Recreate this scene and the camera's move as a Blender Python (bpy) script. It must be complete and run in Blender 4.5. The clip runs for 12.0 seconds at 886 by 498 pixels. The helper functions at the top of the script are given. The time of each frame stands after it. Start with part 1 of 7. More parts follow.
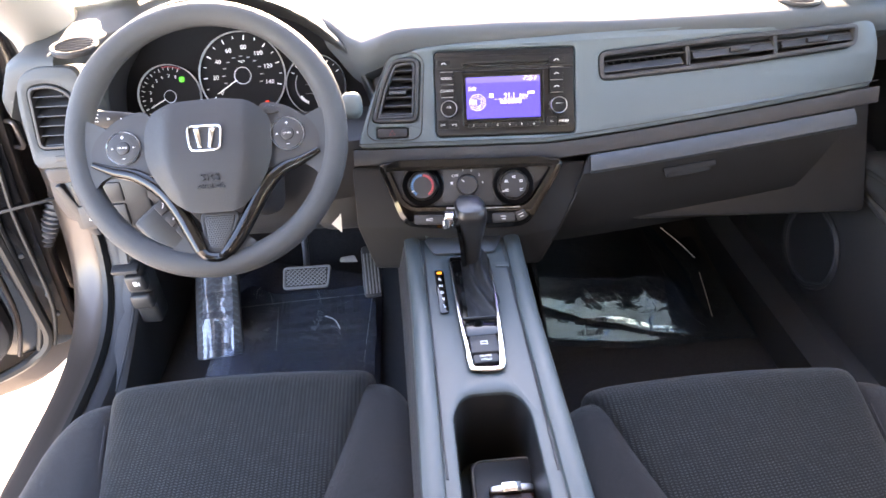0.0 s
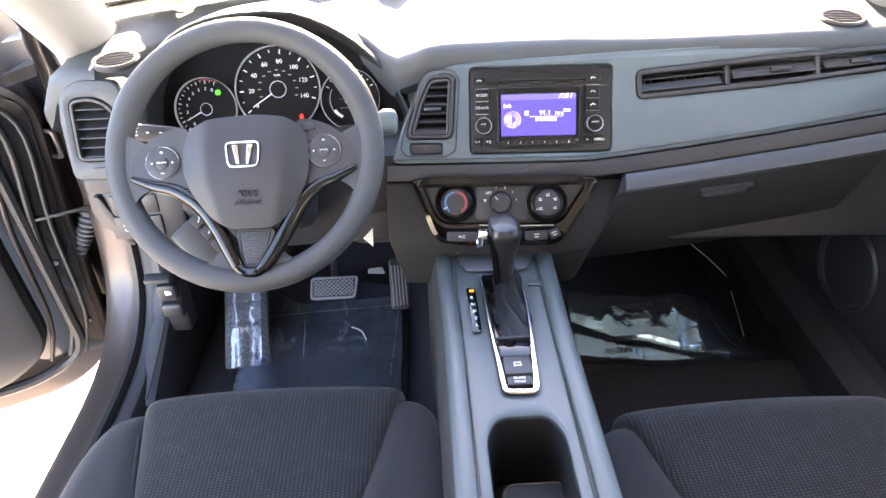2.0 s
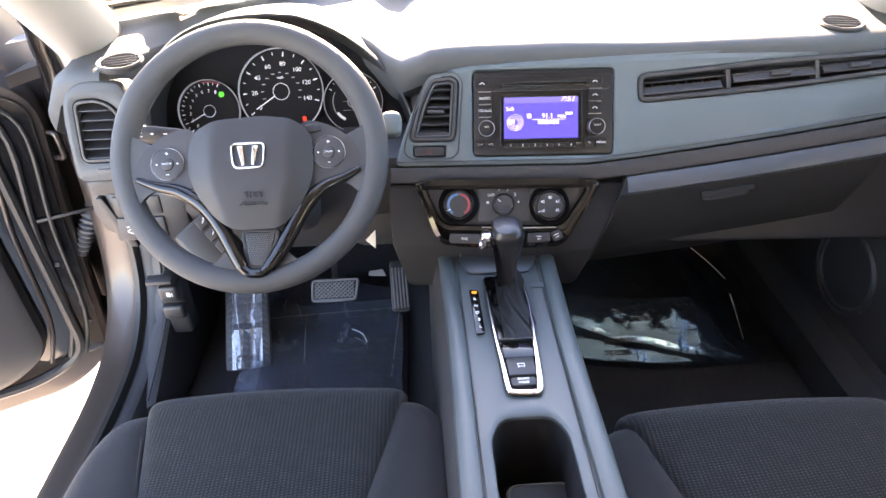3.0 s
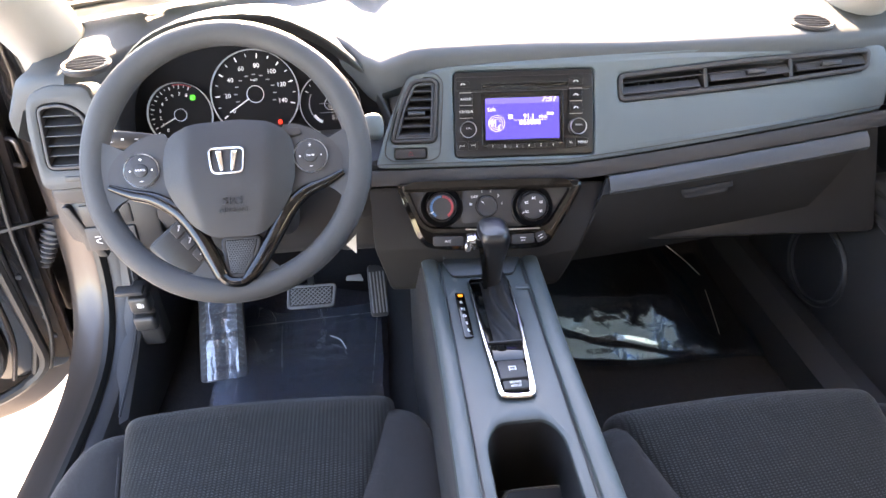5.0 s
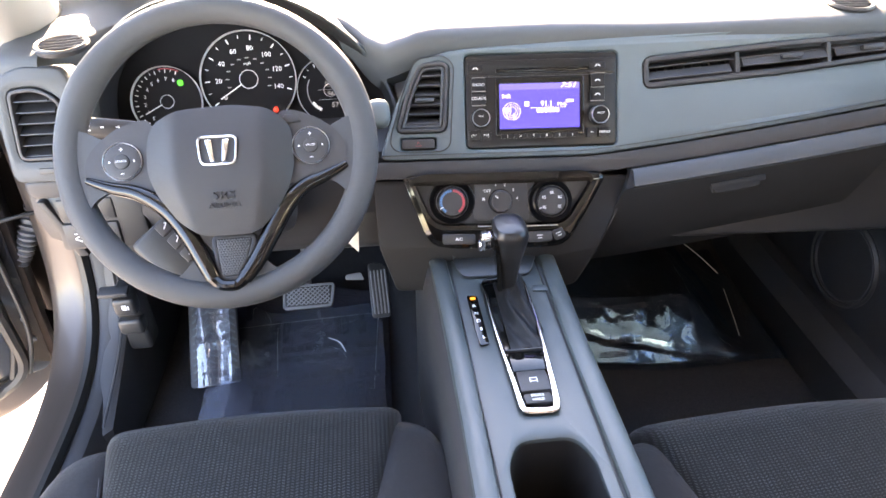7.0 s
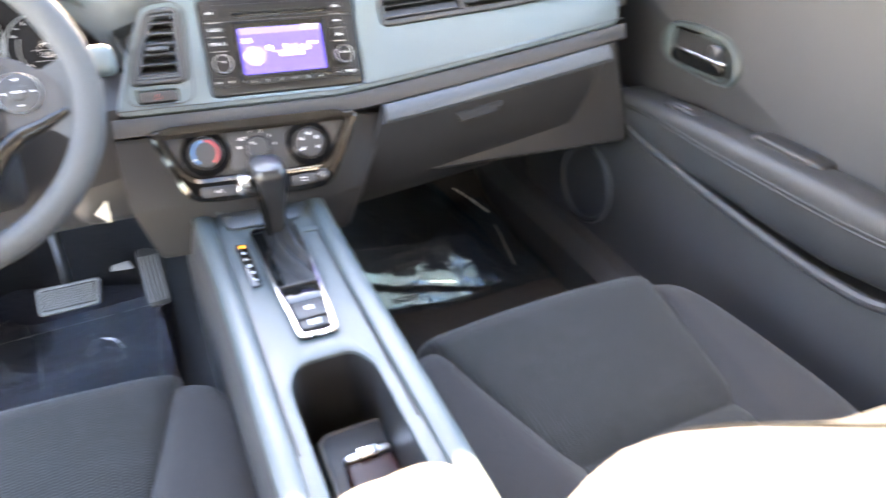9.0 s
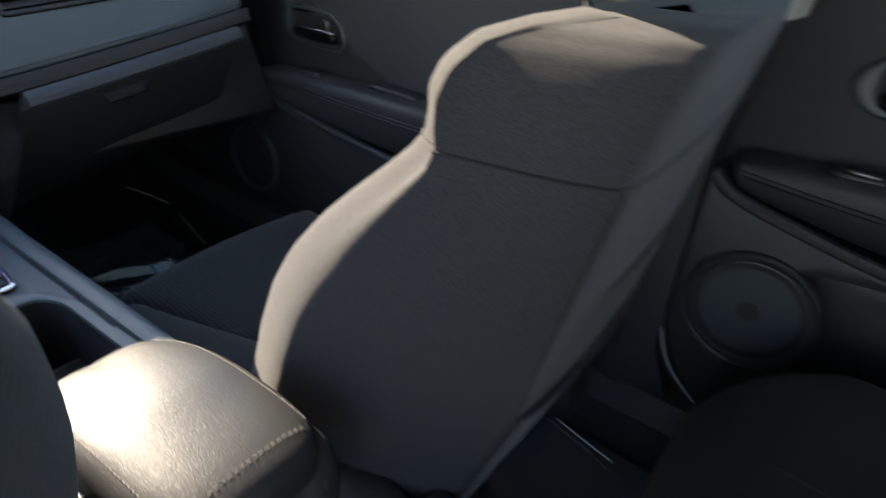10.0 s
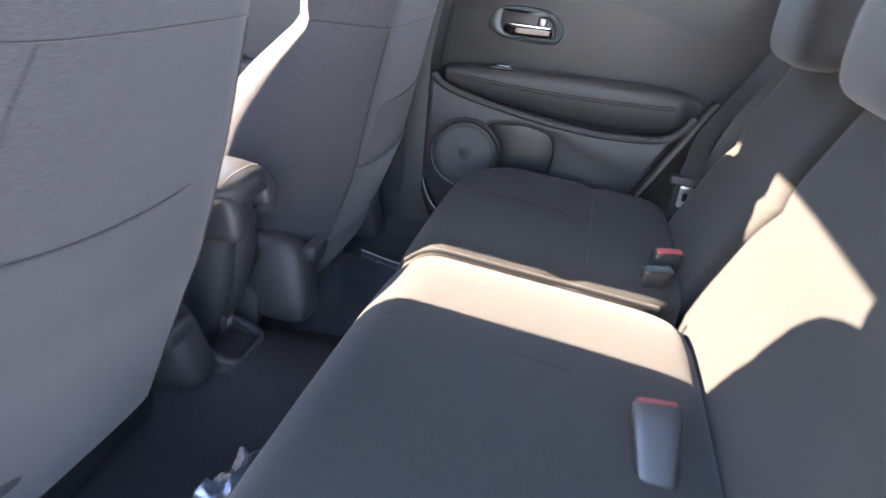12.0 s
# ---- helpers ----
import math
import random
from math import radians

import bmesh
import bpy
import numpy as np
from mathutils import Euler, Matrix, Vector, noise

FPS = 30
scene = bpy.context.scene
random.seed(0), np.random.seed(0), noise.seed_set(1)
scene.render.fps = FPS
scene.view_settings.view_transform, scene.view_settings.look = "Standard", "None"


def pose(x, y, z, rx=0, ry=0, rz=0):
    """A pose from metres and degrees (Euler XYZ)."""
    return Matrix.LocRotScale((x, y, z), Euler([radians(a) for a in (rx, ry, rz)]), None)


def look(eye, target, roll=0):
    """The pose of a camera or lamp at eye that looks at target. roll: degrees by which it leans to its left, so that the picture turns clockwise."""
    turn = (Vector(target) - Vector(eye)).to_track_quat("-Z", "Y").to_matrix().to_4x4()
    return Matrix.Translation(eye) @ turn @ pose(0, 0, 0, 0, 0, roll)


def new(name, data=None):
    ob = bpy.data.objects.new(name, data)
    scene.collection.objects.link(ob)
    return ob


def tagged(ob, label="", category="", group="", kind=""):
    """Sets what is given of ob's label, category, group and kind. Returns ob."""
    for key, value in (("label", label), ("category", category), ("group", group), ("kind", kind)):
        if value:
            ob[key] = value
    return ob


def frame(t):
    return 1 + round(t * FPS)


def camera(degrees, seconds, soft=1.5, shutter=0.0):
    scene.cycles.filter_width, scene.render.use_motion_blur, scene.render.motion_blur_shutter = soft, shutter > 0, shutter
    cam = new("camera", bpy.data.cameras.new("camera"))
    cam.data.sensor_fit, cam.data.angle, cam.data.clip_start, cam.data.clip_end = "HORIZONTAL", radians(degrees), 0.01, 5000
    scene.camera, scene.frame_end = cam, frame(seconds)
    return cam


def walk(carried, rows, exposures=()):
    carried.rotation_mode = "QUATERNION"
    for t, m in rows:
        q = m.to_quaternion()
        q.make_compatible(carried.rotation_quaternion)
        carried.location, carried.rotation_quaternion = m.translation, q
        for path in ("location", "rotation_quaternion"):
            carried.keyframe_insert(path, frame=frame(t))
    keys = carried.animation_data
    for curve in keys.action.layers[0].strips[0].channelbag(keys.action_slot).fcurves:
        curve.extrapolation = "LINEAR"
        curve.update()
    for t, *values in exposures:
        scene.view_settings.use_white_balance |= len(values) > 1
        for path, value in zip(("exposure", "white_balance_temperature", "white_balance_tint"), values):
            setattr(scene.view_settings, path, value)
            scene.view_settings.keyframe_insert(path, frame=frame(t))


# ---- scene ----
cam = camera(70.0, 12.0, shutter=0.5)
PATH = [
    (0, (-0.084, 0.106, 1.303), (-0.002, 1.731, 0.14), -2.6),
    (0.5, (-0.1, 0.114, 1.301), (-0.04, 1.735, 0.132), -3.0),
    (1, (-0.1, 0.12, 1.315), (-0.064, 1.746, 0.151), -2.9),
    (1.5, (-0.096, 0.116, 1.318), (-0.071, 1.748, 0.163), -2.8),
    (2, (-0.104, 0.122, 1.318), (-0.078, 1.757, 0.167), -2.7),
    (2.5, (-0.11, 0.124, 1.319), (-0.083, 1.764, 0.175), -2.5),
    (3, (-0.115, 0.117, 1.318), (-0.075, 1.759, 0.177), -2.3),
    (3.5, (-0.117, 0.123, 1.315), (-0.048, 1.765, 0.175), -2.0),
    (5.5, (-0.15, 0.14, 1.312), (0.023, 1.773, 0.171), -1.1),
    (6, (-0.152, 0.159, 1.303), (0.031, 1.781, 0.148), -0.9),
    (6.5, (-0.16, 0.189, 1.294), (0.02, 1.81, 0.136), -0.8),
    (6.7, (-0.162, 0.198, 1.289), (0.011, 1.821, 0.132), -0.9),
    (8.3, (-0.146, 0.2, 1.223), (0.06, 1.816, 0.063), -0.9),
    (8.5, (-0.139, 0.179, 1.229), (0.183, 1.763, 0.052), -0.2),
    (9, (-0.123, 0.125, 1.207), (0.617, 1.593, 0.069), 2.2),
    (9.5, (-0.123, 0.031, 1.2), (1.004, 1.282, 0.12), 4.2),
    (10, (-0.204, -0.091, 1.181), (1.223, 0.864, 0.155), 4.8),
    (10.5, (-0.317, -0.195, 1.183), (1.278, 0.501, 0.197), 5.7),
    (11, (-0.459, -0.275, 1.173), (1.229, 0.246, 0.236), 6.0),
    (11.5, (-0.658, -0.296, 1.144), (1.093, 0.096, 0.261), 6.3),
    (12, (-0.878, -0.315, 1.149), (0.89, 0.031, 0.281), 6.6),
]
EXPOSE = [(0.0, 4.88, 8250, 26), (1.5, 4.86, 8200, 25), (2.2, 4.82, 8200, 25), (3.0, 4.62, 8150, 25), (5.5, 4.66, 8200, 24), (6.7, 4.76, 8250, 24), (8.5, 5.84, 8850, 23), (9.0, 5.88, 8600, 20),
          (9.5, 5.22, 8100, 17), (10.0, 2.75, 7100, 12), (10.3, 3.48, 6950, 14), (10.7, 4.93, 6750, 17), (11.0, 5.75, 6800, 21), (11.5, 5.02, 6450, 18), (12.0, 4.80, 7100, 23)]
walk(cam, [(t, look(eye, target, roll)) for t, eye, target, roll in PATH], EXPOSE)

# ---- world and sun ----
SUN_UP, SUN_TURN = 24.3, 0.0        # degrees over the horizon; degrees to the right of straight ahead
world = bpy.data.worlds.new("sky")
scene.world = world
world.use_nodes = True
wn = world.node_tree.nodes
sky = wn.new("ShaderNodeTexSky")
sky.sky_type = "NISHITA"
sky.sun_disc = False
sky.ozone_density, sky.dust_density = 2.4, 0.5
sky.sun_elevation = radians(SUN_UP)
sky.sun_rotation = radians(SUN_TURN)
world.node_tree.links.new(sky.outputs[0], wn["Background"].inputs[0])
wn["Background"].inputs[1].default_value = 0.122
sun_data = bpy.data.lights.new("sun", "SUN")
sun_data.energy, sun_data.angle, sun_data.color = 4.2, radians(0.5), (1.0, 0.89, 0.72)
sun = new("sun", sun_data)
sun.matrix_world = look((0, 0, 0), (-math.sin(radians(SUN_TURN)) * math.cos(radians(SUN_UP)),
                                   -math.cos(radians(SUN_TURN)) * math.cos(radians(SUN_UP)), -math.sin(radians(SUN_UP))))
sun.location = (3, 20, 12)


# ---- materials ----
def material(name, colour, rough=0.5, metal=0.0, grain=0.0, grain_size=900.0, vary=0.12, vary_size=9.0, spec=0.5, bump=0.0, bump_size=900.0, coat=0.0, sheen=0.0):
    """A surface with fine grain and broad wear, at real size."""
    m = bpy.data.materials.new(name)
    m.use_nodes = True
    nt, b = m.node_tree, m.node_tree.nodes["Principled BSDF"]
    b.inputs["Roughness"].default_value = rough
    b.inputs["Metallic"].default_value = metal
    b.inputs["Specular IOR Level"].default_value = spec
    b.inputs["Coat Weight"].default_value = coat
    b.inputs["Sheen Weight"].default_value = sheen
    co = nt.nodes.new("ShaderNodeTexCoord")
    broad = nt.nodes.new("ShaderNodeTexNoise")
    broad.inputs["Scale"].default_value = vary_size
    broad.inputs["Detail"].default_value = 5
    fine = nt.nodes.new("ShaderNodeTexNoise")
    fine.inputs["Scale"].default_value = grain_size
    nt.links.new(co.outputs["Object"], broad.inputs["Vector"])
    nt.links.new(co.outputs["Object"], fine.inputs["Vector"])
    mix = nt.nodes.new("ShaderNodeMix")
    mix.data_type = "RGBA"
    mix.inputs[6].default_value = (*[c * (1 - vary) for c in colour], 1)
    mix.inputs[7].default_value = (*[min(1, c * (1 + vary)) for c in colour], 1)
    nt.links.new(broad.outputs[0], mix.inputs[0])
    last = mix.outputs[2]
    if grain:
        g = nt.nodes.new("ShaderNodeMix")
        g.data_type, g.blend_type = "RGBA", "MULTIPLY"
        ramp = nt.nodes.new("ShaderNodeMapRange")
        ramp.inputs[1].default_value, ramp.inputs[2].default_value = 0.3, 0.7
        ramp.inputs[3].default_value, ramp.inputs[4].default_value = 1 - grain, 1 + grain
        nt.links.new(fine.outputs[0], ramp.inputs[0])
        g.inputs[0].default_value = 1
        nt.links.new(last, g.inputs[6])
        nt.links.new(ramp.outputs[0], g.inputs[7])
        last = g.outputs[2]
    nt.links.new(last, b.inputs["Base Color"])
    rr = nt.nodes.new("ShaderNodeMapRange")
    rr.inputs[3].default_value, rr.inputs[4].default_value = max(0.02, rough * 0.85), min(1, rough * 1.15)
    nt.links.new(broad.outputs[0], rr.inputs[0])
    nt.links.new(rr.outputs[0], b.inputs["Roughness"])
    if bump:
        bn = nt.nodes.new("ShaderNodeBump")
        bn.inputs["Strength"].default_value = bump
        bn.inputs["Distance"].default_value = 0.0006
        bt = nt.nodes.new("ShaderNodeTexNoise")
        bt.inputs["Scale"].default_value = bump_size
        bt.inputs["Detail"].default_value = 3
        nt.links.new(co.outputs["Object"], bt.inputs["Vector"])
        nt.links.new(bt.outputs[0], bn.inputs["Height"])
        nt.links.new(bn.outputs[0], b.inputs["Normal"])
    return m


def woven(name, dark, light, column=0.0052, pitch=0.0039):
    """Seat cloth: upright columns of short slanted light dashes over a dark ribbed ground."""
    m = material(name, dark, rough=0.9, vary=0.18, vary_size=12, sheen=0.12, spec=0.2, bump=0.7, bump_size=1400)
    nt, b = m.node_tree, m.node_tree.nodes["Principled BSDF"]

    def calc(op, a, c=None):
        n = nt.nodes.new("ShaderNodeMath")
        n.operation = op
        for k, v in enumerate((a, c)):
            if v is None:
                continue
            if isinstance(v, (int, float)):
                n.inputs[k].default_value = v
            else:
                nt.links.new(v, n.inputs[k])
        return n.outputs[0]
    co = nt.nodes.new("ShaderNodeTexCoord")
    wob = nt.nodes.new("ShaderNodeTexNoise")
    wob.inputs["Scale"].default_value = 60.0
    nt.links.new(co.outputs["Object"], wob.inputs["Vector"])
    sp = nt.nodes.new("ShaderNodeSeparateXYZ")
    nt.links.new(co.outputs["Object"], sp.inputs[0])
    u = calc("DIVIDE", sp.outputs[0], column)
    cell = calc("FLOOR", u)
    inside = calc("FRACT", u)
    along_ = calc("ADD", calc("DIVIDE", calc("ADD", sp.outputs[1], sp.outputs[2]), pitch), calc("MULTIPLY", wob.outputs[0], 0.5))
    flip = calc("SUBTRACT", calc("MULTIPLY", calc("MODULO", calc("ABSOLUTE", cell), 2.0), 2.0), 1.0)
    v = calc("ADD", calc("ADD", along_, calc("MULTIPLY", cell, 0.37)), calc("MULTIPLY", calc("MULTIPLY", inside, flip), 0.55))
    dash = calc("GREATER_THAN", calc("SINE", calc("MULTIPLY", v, 6.2832)), 0.15)
    stripe = calc("GREATER_THAN", calc("SINE", calc("MULTIPLY", inside, 3.1416)), 0.62)
    fac = calc("MULTIPLY", calc("MULTIPLY", dash, stripe), calc("ADD", calc("MULTIPLY", wob.outputs[0], 1.1), 0.1))
    mix = nt.nodes.new("ShaderNodeMix")
    mix.data_type = "RGBA"
    mix.inputs[7].default_value = (*light, 1)
    old = b.inputs["Base Color"].links[0].from_socket
    nt.links.new(old, mix.inputs[6])
    nt.links.new(fac, mix.inputs[0])
    nt.links.new(mix.outputs[2], b.inputs["Base Color"])
    return m


def glowing(name, colour, strength):
    m = bpy.data.materials.new(name)
    m.use_nodes = True
    b = m.node_tree.nodes["Principled BSDF"]
    b.inputs["Base Color"].default_value = (0.01, 0.01, 0.01, 1)
    b.inputs["Specular IOR Level"].default_value = 0.2
    b.inputs["Emission Color"].default_value = (*colour, 1)
    b.inputs["Emission Strength"].default_value = strength
    b.inputs["Roughness"].default_value = 0.2
    return m


def clear(name, tint=(1, 1, 1), rough=0.0, gloss=0.08, bump=0.0, bump_size=30.0, veil=0.0, sheen=(1, 1, 1)):
    """Thin sheet: mostly see-through, with a mirror sheen that grows at a flat angle."""
    m = bpy.data.materials.new(name)
    m.use_nodes = True
    nt = m.node_tree
    nt.nodes.remove(nt.nodes["Principled BSDF"])
    tr = nt.nodes.new("ShaderNodeBsdfTransparent")
    tr.inputs[0].default_value = (*tint, 1)
    gl = nt.nodes.new("ShaderNodeBsdfGlossy")
    gl.inputs["Roughness"].default_value = rough
    gl.inputs[0].default_value = (*sheen, 1)
    fr = nt.nodes.new("ShaderNodeFresnel")
    fr.inputs[0].default_value = 1.5
    add = nt.nodes.new("ShaderNodeMath")
    add.operation = "ADD"
    add.use_clamp = True
    add.inputs[1].default_value = gloss
    nt.links.new(fr.outputs[0], add.inputs[0])
    mx = nt.nodes.new("ShaderNodeMixShader")
    nt.links.new(add.outputs[0], mx.inputs[0])
    nt.links.new(tr.outputs[0], mx.inputs[1])
    nt.links.new(gl.outputs[0], mx.inputs[2])
    nt.links.new(mx.outputs[0], nt.nodes["Material Output"].inputs[0])
    if veil:
        df = nt.nodes.new("ShaderNodeBsdfDiffuse")
        df.inputs[0].default_value = (0.42, 0.47, 0.58, 1)
        m2 = nt.nodes.new("ShaderNodeMixShader")
        m2.inputs[0].default_value = veil
        nt.links.new(tr.outputs[0], m2.inputs[1])
        nt.links.new(df.outputs[0], m2.inputs[2])
        nt.links.new(m2.outputs[0], mx.inputs[1])
    if bump:
        co = nt.nodes.new("ShaderNodeTexCoord")
        bt = nt.nodes.new("ShaderNodeTexNoise")
        bt.inputs["Scale"].default_value = bump_size
        bt.inputs["Detail"].default_value = 3
        bt.inputs["Distortion"].default_value = 0.8
        bn = nt.nodes.new("ShaderNodeBump")
        bn.inputs["Strength"].default_value = bump
        bn.inputs["Distance"].default_value = 0.01
        nt.links.new(co.outputs["Object"], bt.inputs["Vector"])
        nt.links.new(bt.outputs[0], bn.inputs["Height"])
        nt.links.new(bn.outputs[0], gl.inputs["Normal"])
        nt.links.new(bn.outputs[0], fr.inputs["Normal"])
    return m


SOFT = material("soft_blue_grey_plastic", (0.087, 0.115, 0.125), rough=0.42, bump=0.5, bump_size=1100, vary=0.08)
PAD = material("dash_pad_plastic", (0.058, 0.066, 0.070), rough=0.62, bump=0.8, bump_size=900, vary=0.08)
DARK = material("charcoal_plastic", (0.030, 0.030, 0.032), rough=0.48, bump=0.6, bump_size=1000)
BLACK = material("black_plastic", (0.021, 0.021, 0.022), rough=0.42, bump=0.3)
GLOSS = material("piano_black", (0.004, 0.004, 0.004), rough=0.07, spec=0.5, vary=0.02)
RBLK = material("radio_black", (0.006, 0.006, 0.0065), rough=0.32, spec=0.4)
GRIP = material("lever_black", (0.013, 0.013, 0.014), rough=0.32, bump=0.3, bump_size=900)
SKIN = material("gloss_black_paint", (0.010, 0.009, 0.009), rough=0.16, coat=0.5, vary=0.05)
DCHROME = material("dark_chrome", (0.15, 0.155, 0.17), rough=0.3, metal=1, vary=0.05)
CHROME = material("chrome", (0.82, 0.82, 0.82), rough=0.12, metal=1, vary=0.02)
SILVER = material("satin_silver", (0.62, 0.62, 0.63), rough=0.3, metal=1, vary=0.03)
RIMSKIN = material("wheel_urethane", (0.050, 0.054, 0.058), rough=0.56, spec=0.32, bump=0.7, bump_size=1600, vary=0.1)
WPAD = material("wheel_pad_plastic", (0.024, 0.0245, 0.026), rough=0.40, spec=0.4, bump=0.6, bump_size=1400)
WSPOKE = material("spoke_plastic", (0.026, 0.0265, 0.028), rough=0.46, bump=0.5, bump_size=1300)
CONS = material("console_plastic", (0.044, 0.0575, 0.0605), rough=0.34, bump=0.35, bump_size=1300, vary=0.1)
CLOTH = woven("seat_cloth", (0.0080, 0.0088, 0.0094), (0.044, 0.048, 0.049))
CLOTHP = material("bolster_cloth", (0.018, 0.018, 0.020), rough=0.92, sheen=0.14, grain=0.45, grain_size=850, bump=0.8, bump_size=1500, spec=0.2)
BACKC = material("seat_back_cloth", (0.035, 0.035, 0.039), rough=0.9, sheen=0.14, grain=0.5, grain_size=750, bump=0.7, bump_size=1500, spec=0.2)
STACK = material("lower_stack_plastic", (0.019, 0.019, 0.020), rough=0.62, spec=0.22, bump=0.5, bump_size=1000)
BOOT = material("boot_leatherette", (0.009, 0.009, 0.010), rough=0.5, spec=0.3, bump=0.8, bump_size=600)
BENCH = material("bench_cloth", (0.0172, 0.0170, 0.0160), rough=0.9, sheen=0.1, grain=0.5, grain_size=700, bump=0.7, bump_size=1300, spec=0.2)
VINYL = material("black_leatherette", (0.030, 0.031, 0.033), rough=0.42, spec=0.38, bump=0.8, bump_size=700)
STITCH = material("grey_thread", (0.13, 0.124, 0.115), rough=0.8)
CARPET = material("black_carpet", (0.032, 0.032, 0.035), rough=1, grain=0.6, grain_size=700, bump=1, bump_size=900, spec=0.1)
MATC = material("floor_mat_pile", (0.052, 0.055, 0.072), rough=1, grain=0.6, grain_size=600, bump=1, bump_size=700, spec=0.1)
RUBBER = material("black_rubber", (0.011, 0.011, 0.011), rough=0.45, bump=0.4)
FACEBLK = material("gauge_face", (0.006, 0.006, 0.007), rough=0.7, spec=0.15, vary=0.02)
PAINT = material("bronze_grey_paint", (0.070, 0.056, 0.049), rough=0.36, metal=0.55, coat=0.25, grain=0.1, grain_size=1500, vary=0.06)
TRIM = material("pillar_trim", (0.33, 0.32, 0.3), rough=0.7, bump=0.5, vary=0.06)
LINER = material("headliner_felt", (0.55, 0.53, 0.5), rough=0.95, grain=0.15, bump=0.5)
BELT = material("belt_webbing", (0.02, 0.02, 0.022), rough=0.75, bump=0.8, bump_size=800)
DULLRED = material("faded_red_plastic", (0.30, 0.05, 0.05), rough=0.5)
PEDAL = material("worn_grey_rubber", (0.17, 0.17, 0.175), rough=0.6, bump=0.5, bump_size=900, vary=0.15, vary_size=30)
POUCH = material("oxblood_leather", (0.035, 0.010, 0.010), rough=0.45, bump=0.7, bump_size=700)
RED = material("red_print", (0.42, 0.05, 0.06), rough=0.5)
WHITE = material("white_print", (0.85, 0.85, 0.85), rough=0.6)
GREYT = material("grey_print", (0.28, 0.28, 0.28), rough=0.6)
PALE = material("pale_ring", (0.55, 0.56, 0.57), rough=0.5)
BELLOWS = material("grey_bellows_rubber", (0.10, 0.10, 0.105), rough=0.6, bump=0.4)
BLUEP = material("blue_print", (0.05, 0.17, 0.34), rough=0.5)
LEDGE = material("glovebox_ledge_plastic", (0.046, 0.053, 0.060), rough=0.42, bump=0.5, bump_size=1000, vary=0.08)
INK = material("film_ink", (0.012, 0.013, 0.02), rough=0.6)
PAPER = material("white_paper", (0.78, 0.76, 0.7), rough=0.85)
CONCRETE = material("pale_concrete", (0.5, 0.48, 0.45), rough=0.9, grain=0.2, grain_size=60, bump=0.4, bump_size=80, vary=0.12, vary_size=0.6)
GLASS = clear("window_glass", (0.95, 0.97, 0.96), gloss=0.0)
# the sky's blue is put into this film's reflection colour
SKYFILM = clear("sky_tinted_film", (0.9, 0.94, 0.97), rough=0.02, gloss=0.20, bump=0.12, bump_size=30, veil=0.03, sheen=(0.42, 0.74, 1.0))
TINTGLASS = clear("green_tinted_glass", (0.66, 0.89, 0.93), gloss=0.0)
FILM = clear("protective_film", (0.86, 0.9, 0.95), rough=0.05, gloss=0.11, bump=0.42, bump_size=13, veil=0.19)
SCREEN = glowing("radio_screen", (0.12, 0.11, 0.95), 0.062)
SCREENHI = glowing("radio_screen_bar", (0.18, 0.18, 0.95), 0.075)
LIT = glowing("lit_print", (0.9, 0.92, 1.0), 0.13)
DIGIT = glowing("trip_digits", (0.75, 0.85, 1.0), 0.022)
GREEN = glowing("green_lamp", (0.03, 0.9, 0.06), 0.06)
REDL = glowing("red_lamp", (1.0, 0.06, 0.03), 0.07)
AMBER = glowing("amber_lamp", (1.0, 0.4, 0.05), 0.08)


# ---- mesh helpers ----
from mathutils import geometry


def part(name, bm, mat, parent=None, label="", m=None, smooth=True, flat=35.0):
    """One mesh object, under a thing or under a part."""
    me = bpy.data.meshes.new(name)
    bmesh.ops.recalc_face_normals(bm, faces=bm.faces)
    if smooth:
        lim = radians(flat)
        for f in bm.faces:
            f.smooth = True
        for e in bm.edges:
            if len(e.link_faces) == 2 and e.calc_face_angle(0) > lim:
                e.smooth = False
    bm.to_mesh(me)
    bm.free()
    me.materials.append(mat)
    ob = new(name, me)
    if parent is not None:
        ob.parent = parent
    if m is not None:
        ob.matrix_basis = m
    if label:
        ob["label"] = label
    return ob


def thing(name, m, label, category, group="", kind=""):
    """An empty at a thing's base, to hold its parts."""
    ob = new(name)
    ob.empty_display_size = 0.05
    ob.matrix_basis = m
    return tagged(ob, label, category, group, kind)


def thicken(bm, v):
    """Give an open sheet a second skin, moved by v, and close its rim."""
    verts, faces = list(bm.verts), list(bm.faces)
    rim_ = [e for e in bm.edges if len(e.link_faces) == 1]
    twin = {a: bm.verts.new(a.co + Vector(v)) for a in verts}
    for f in faces:
        bm.faces.new([twin[a] for a in reversed(f.verts)])
    for e in rim_:
        a, b = e.verts
        bm.faces.new((a, b, twin[b], twin[a]))


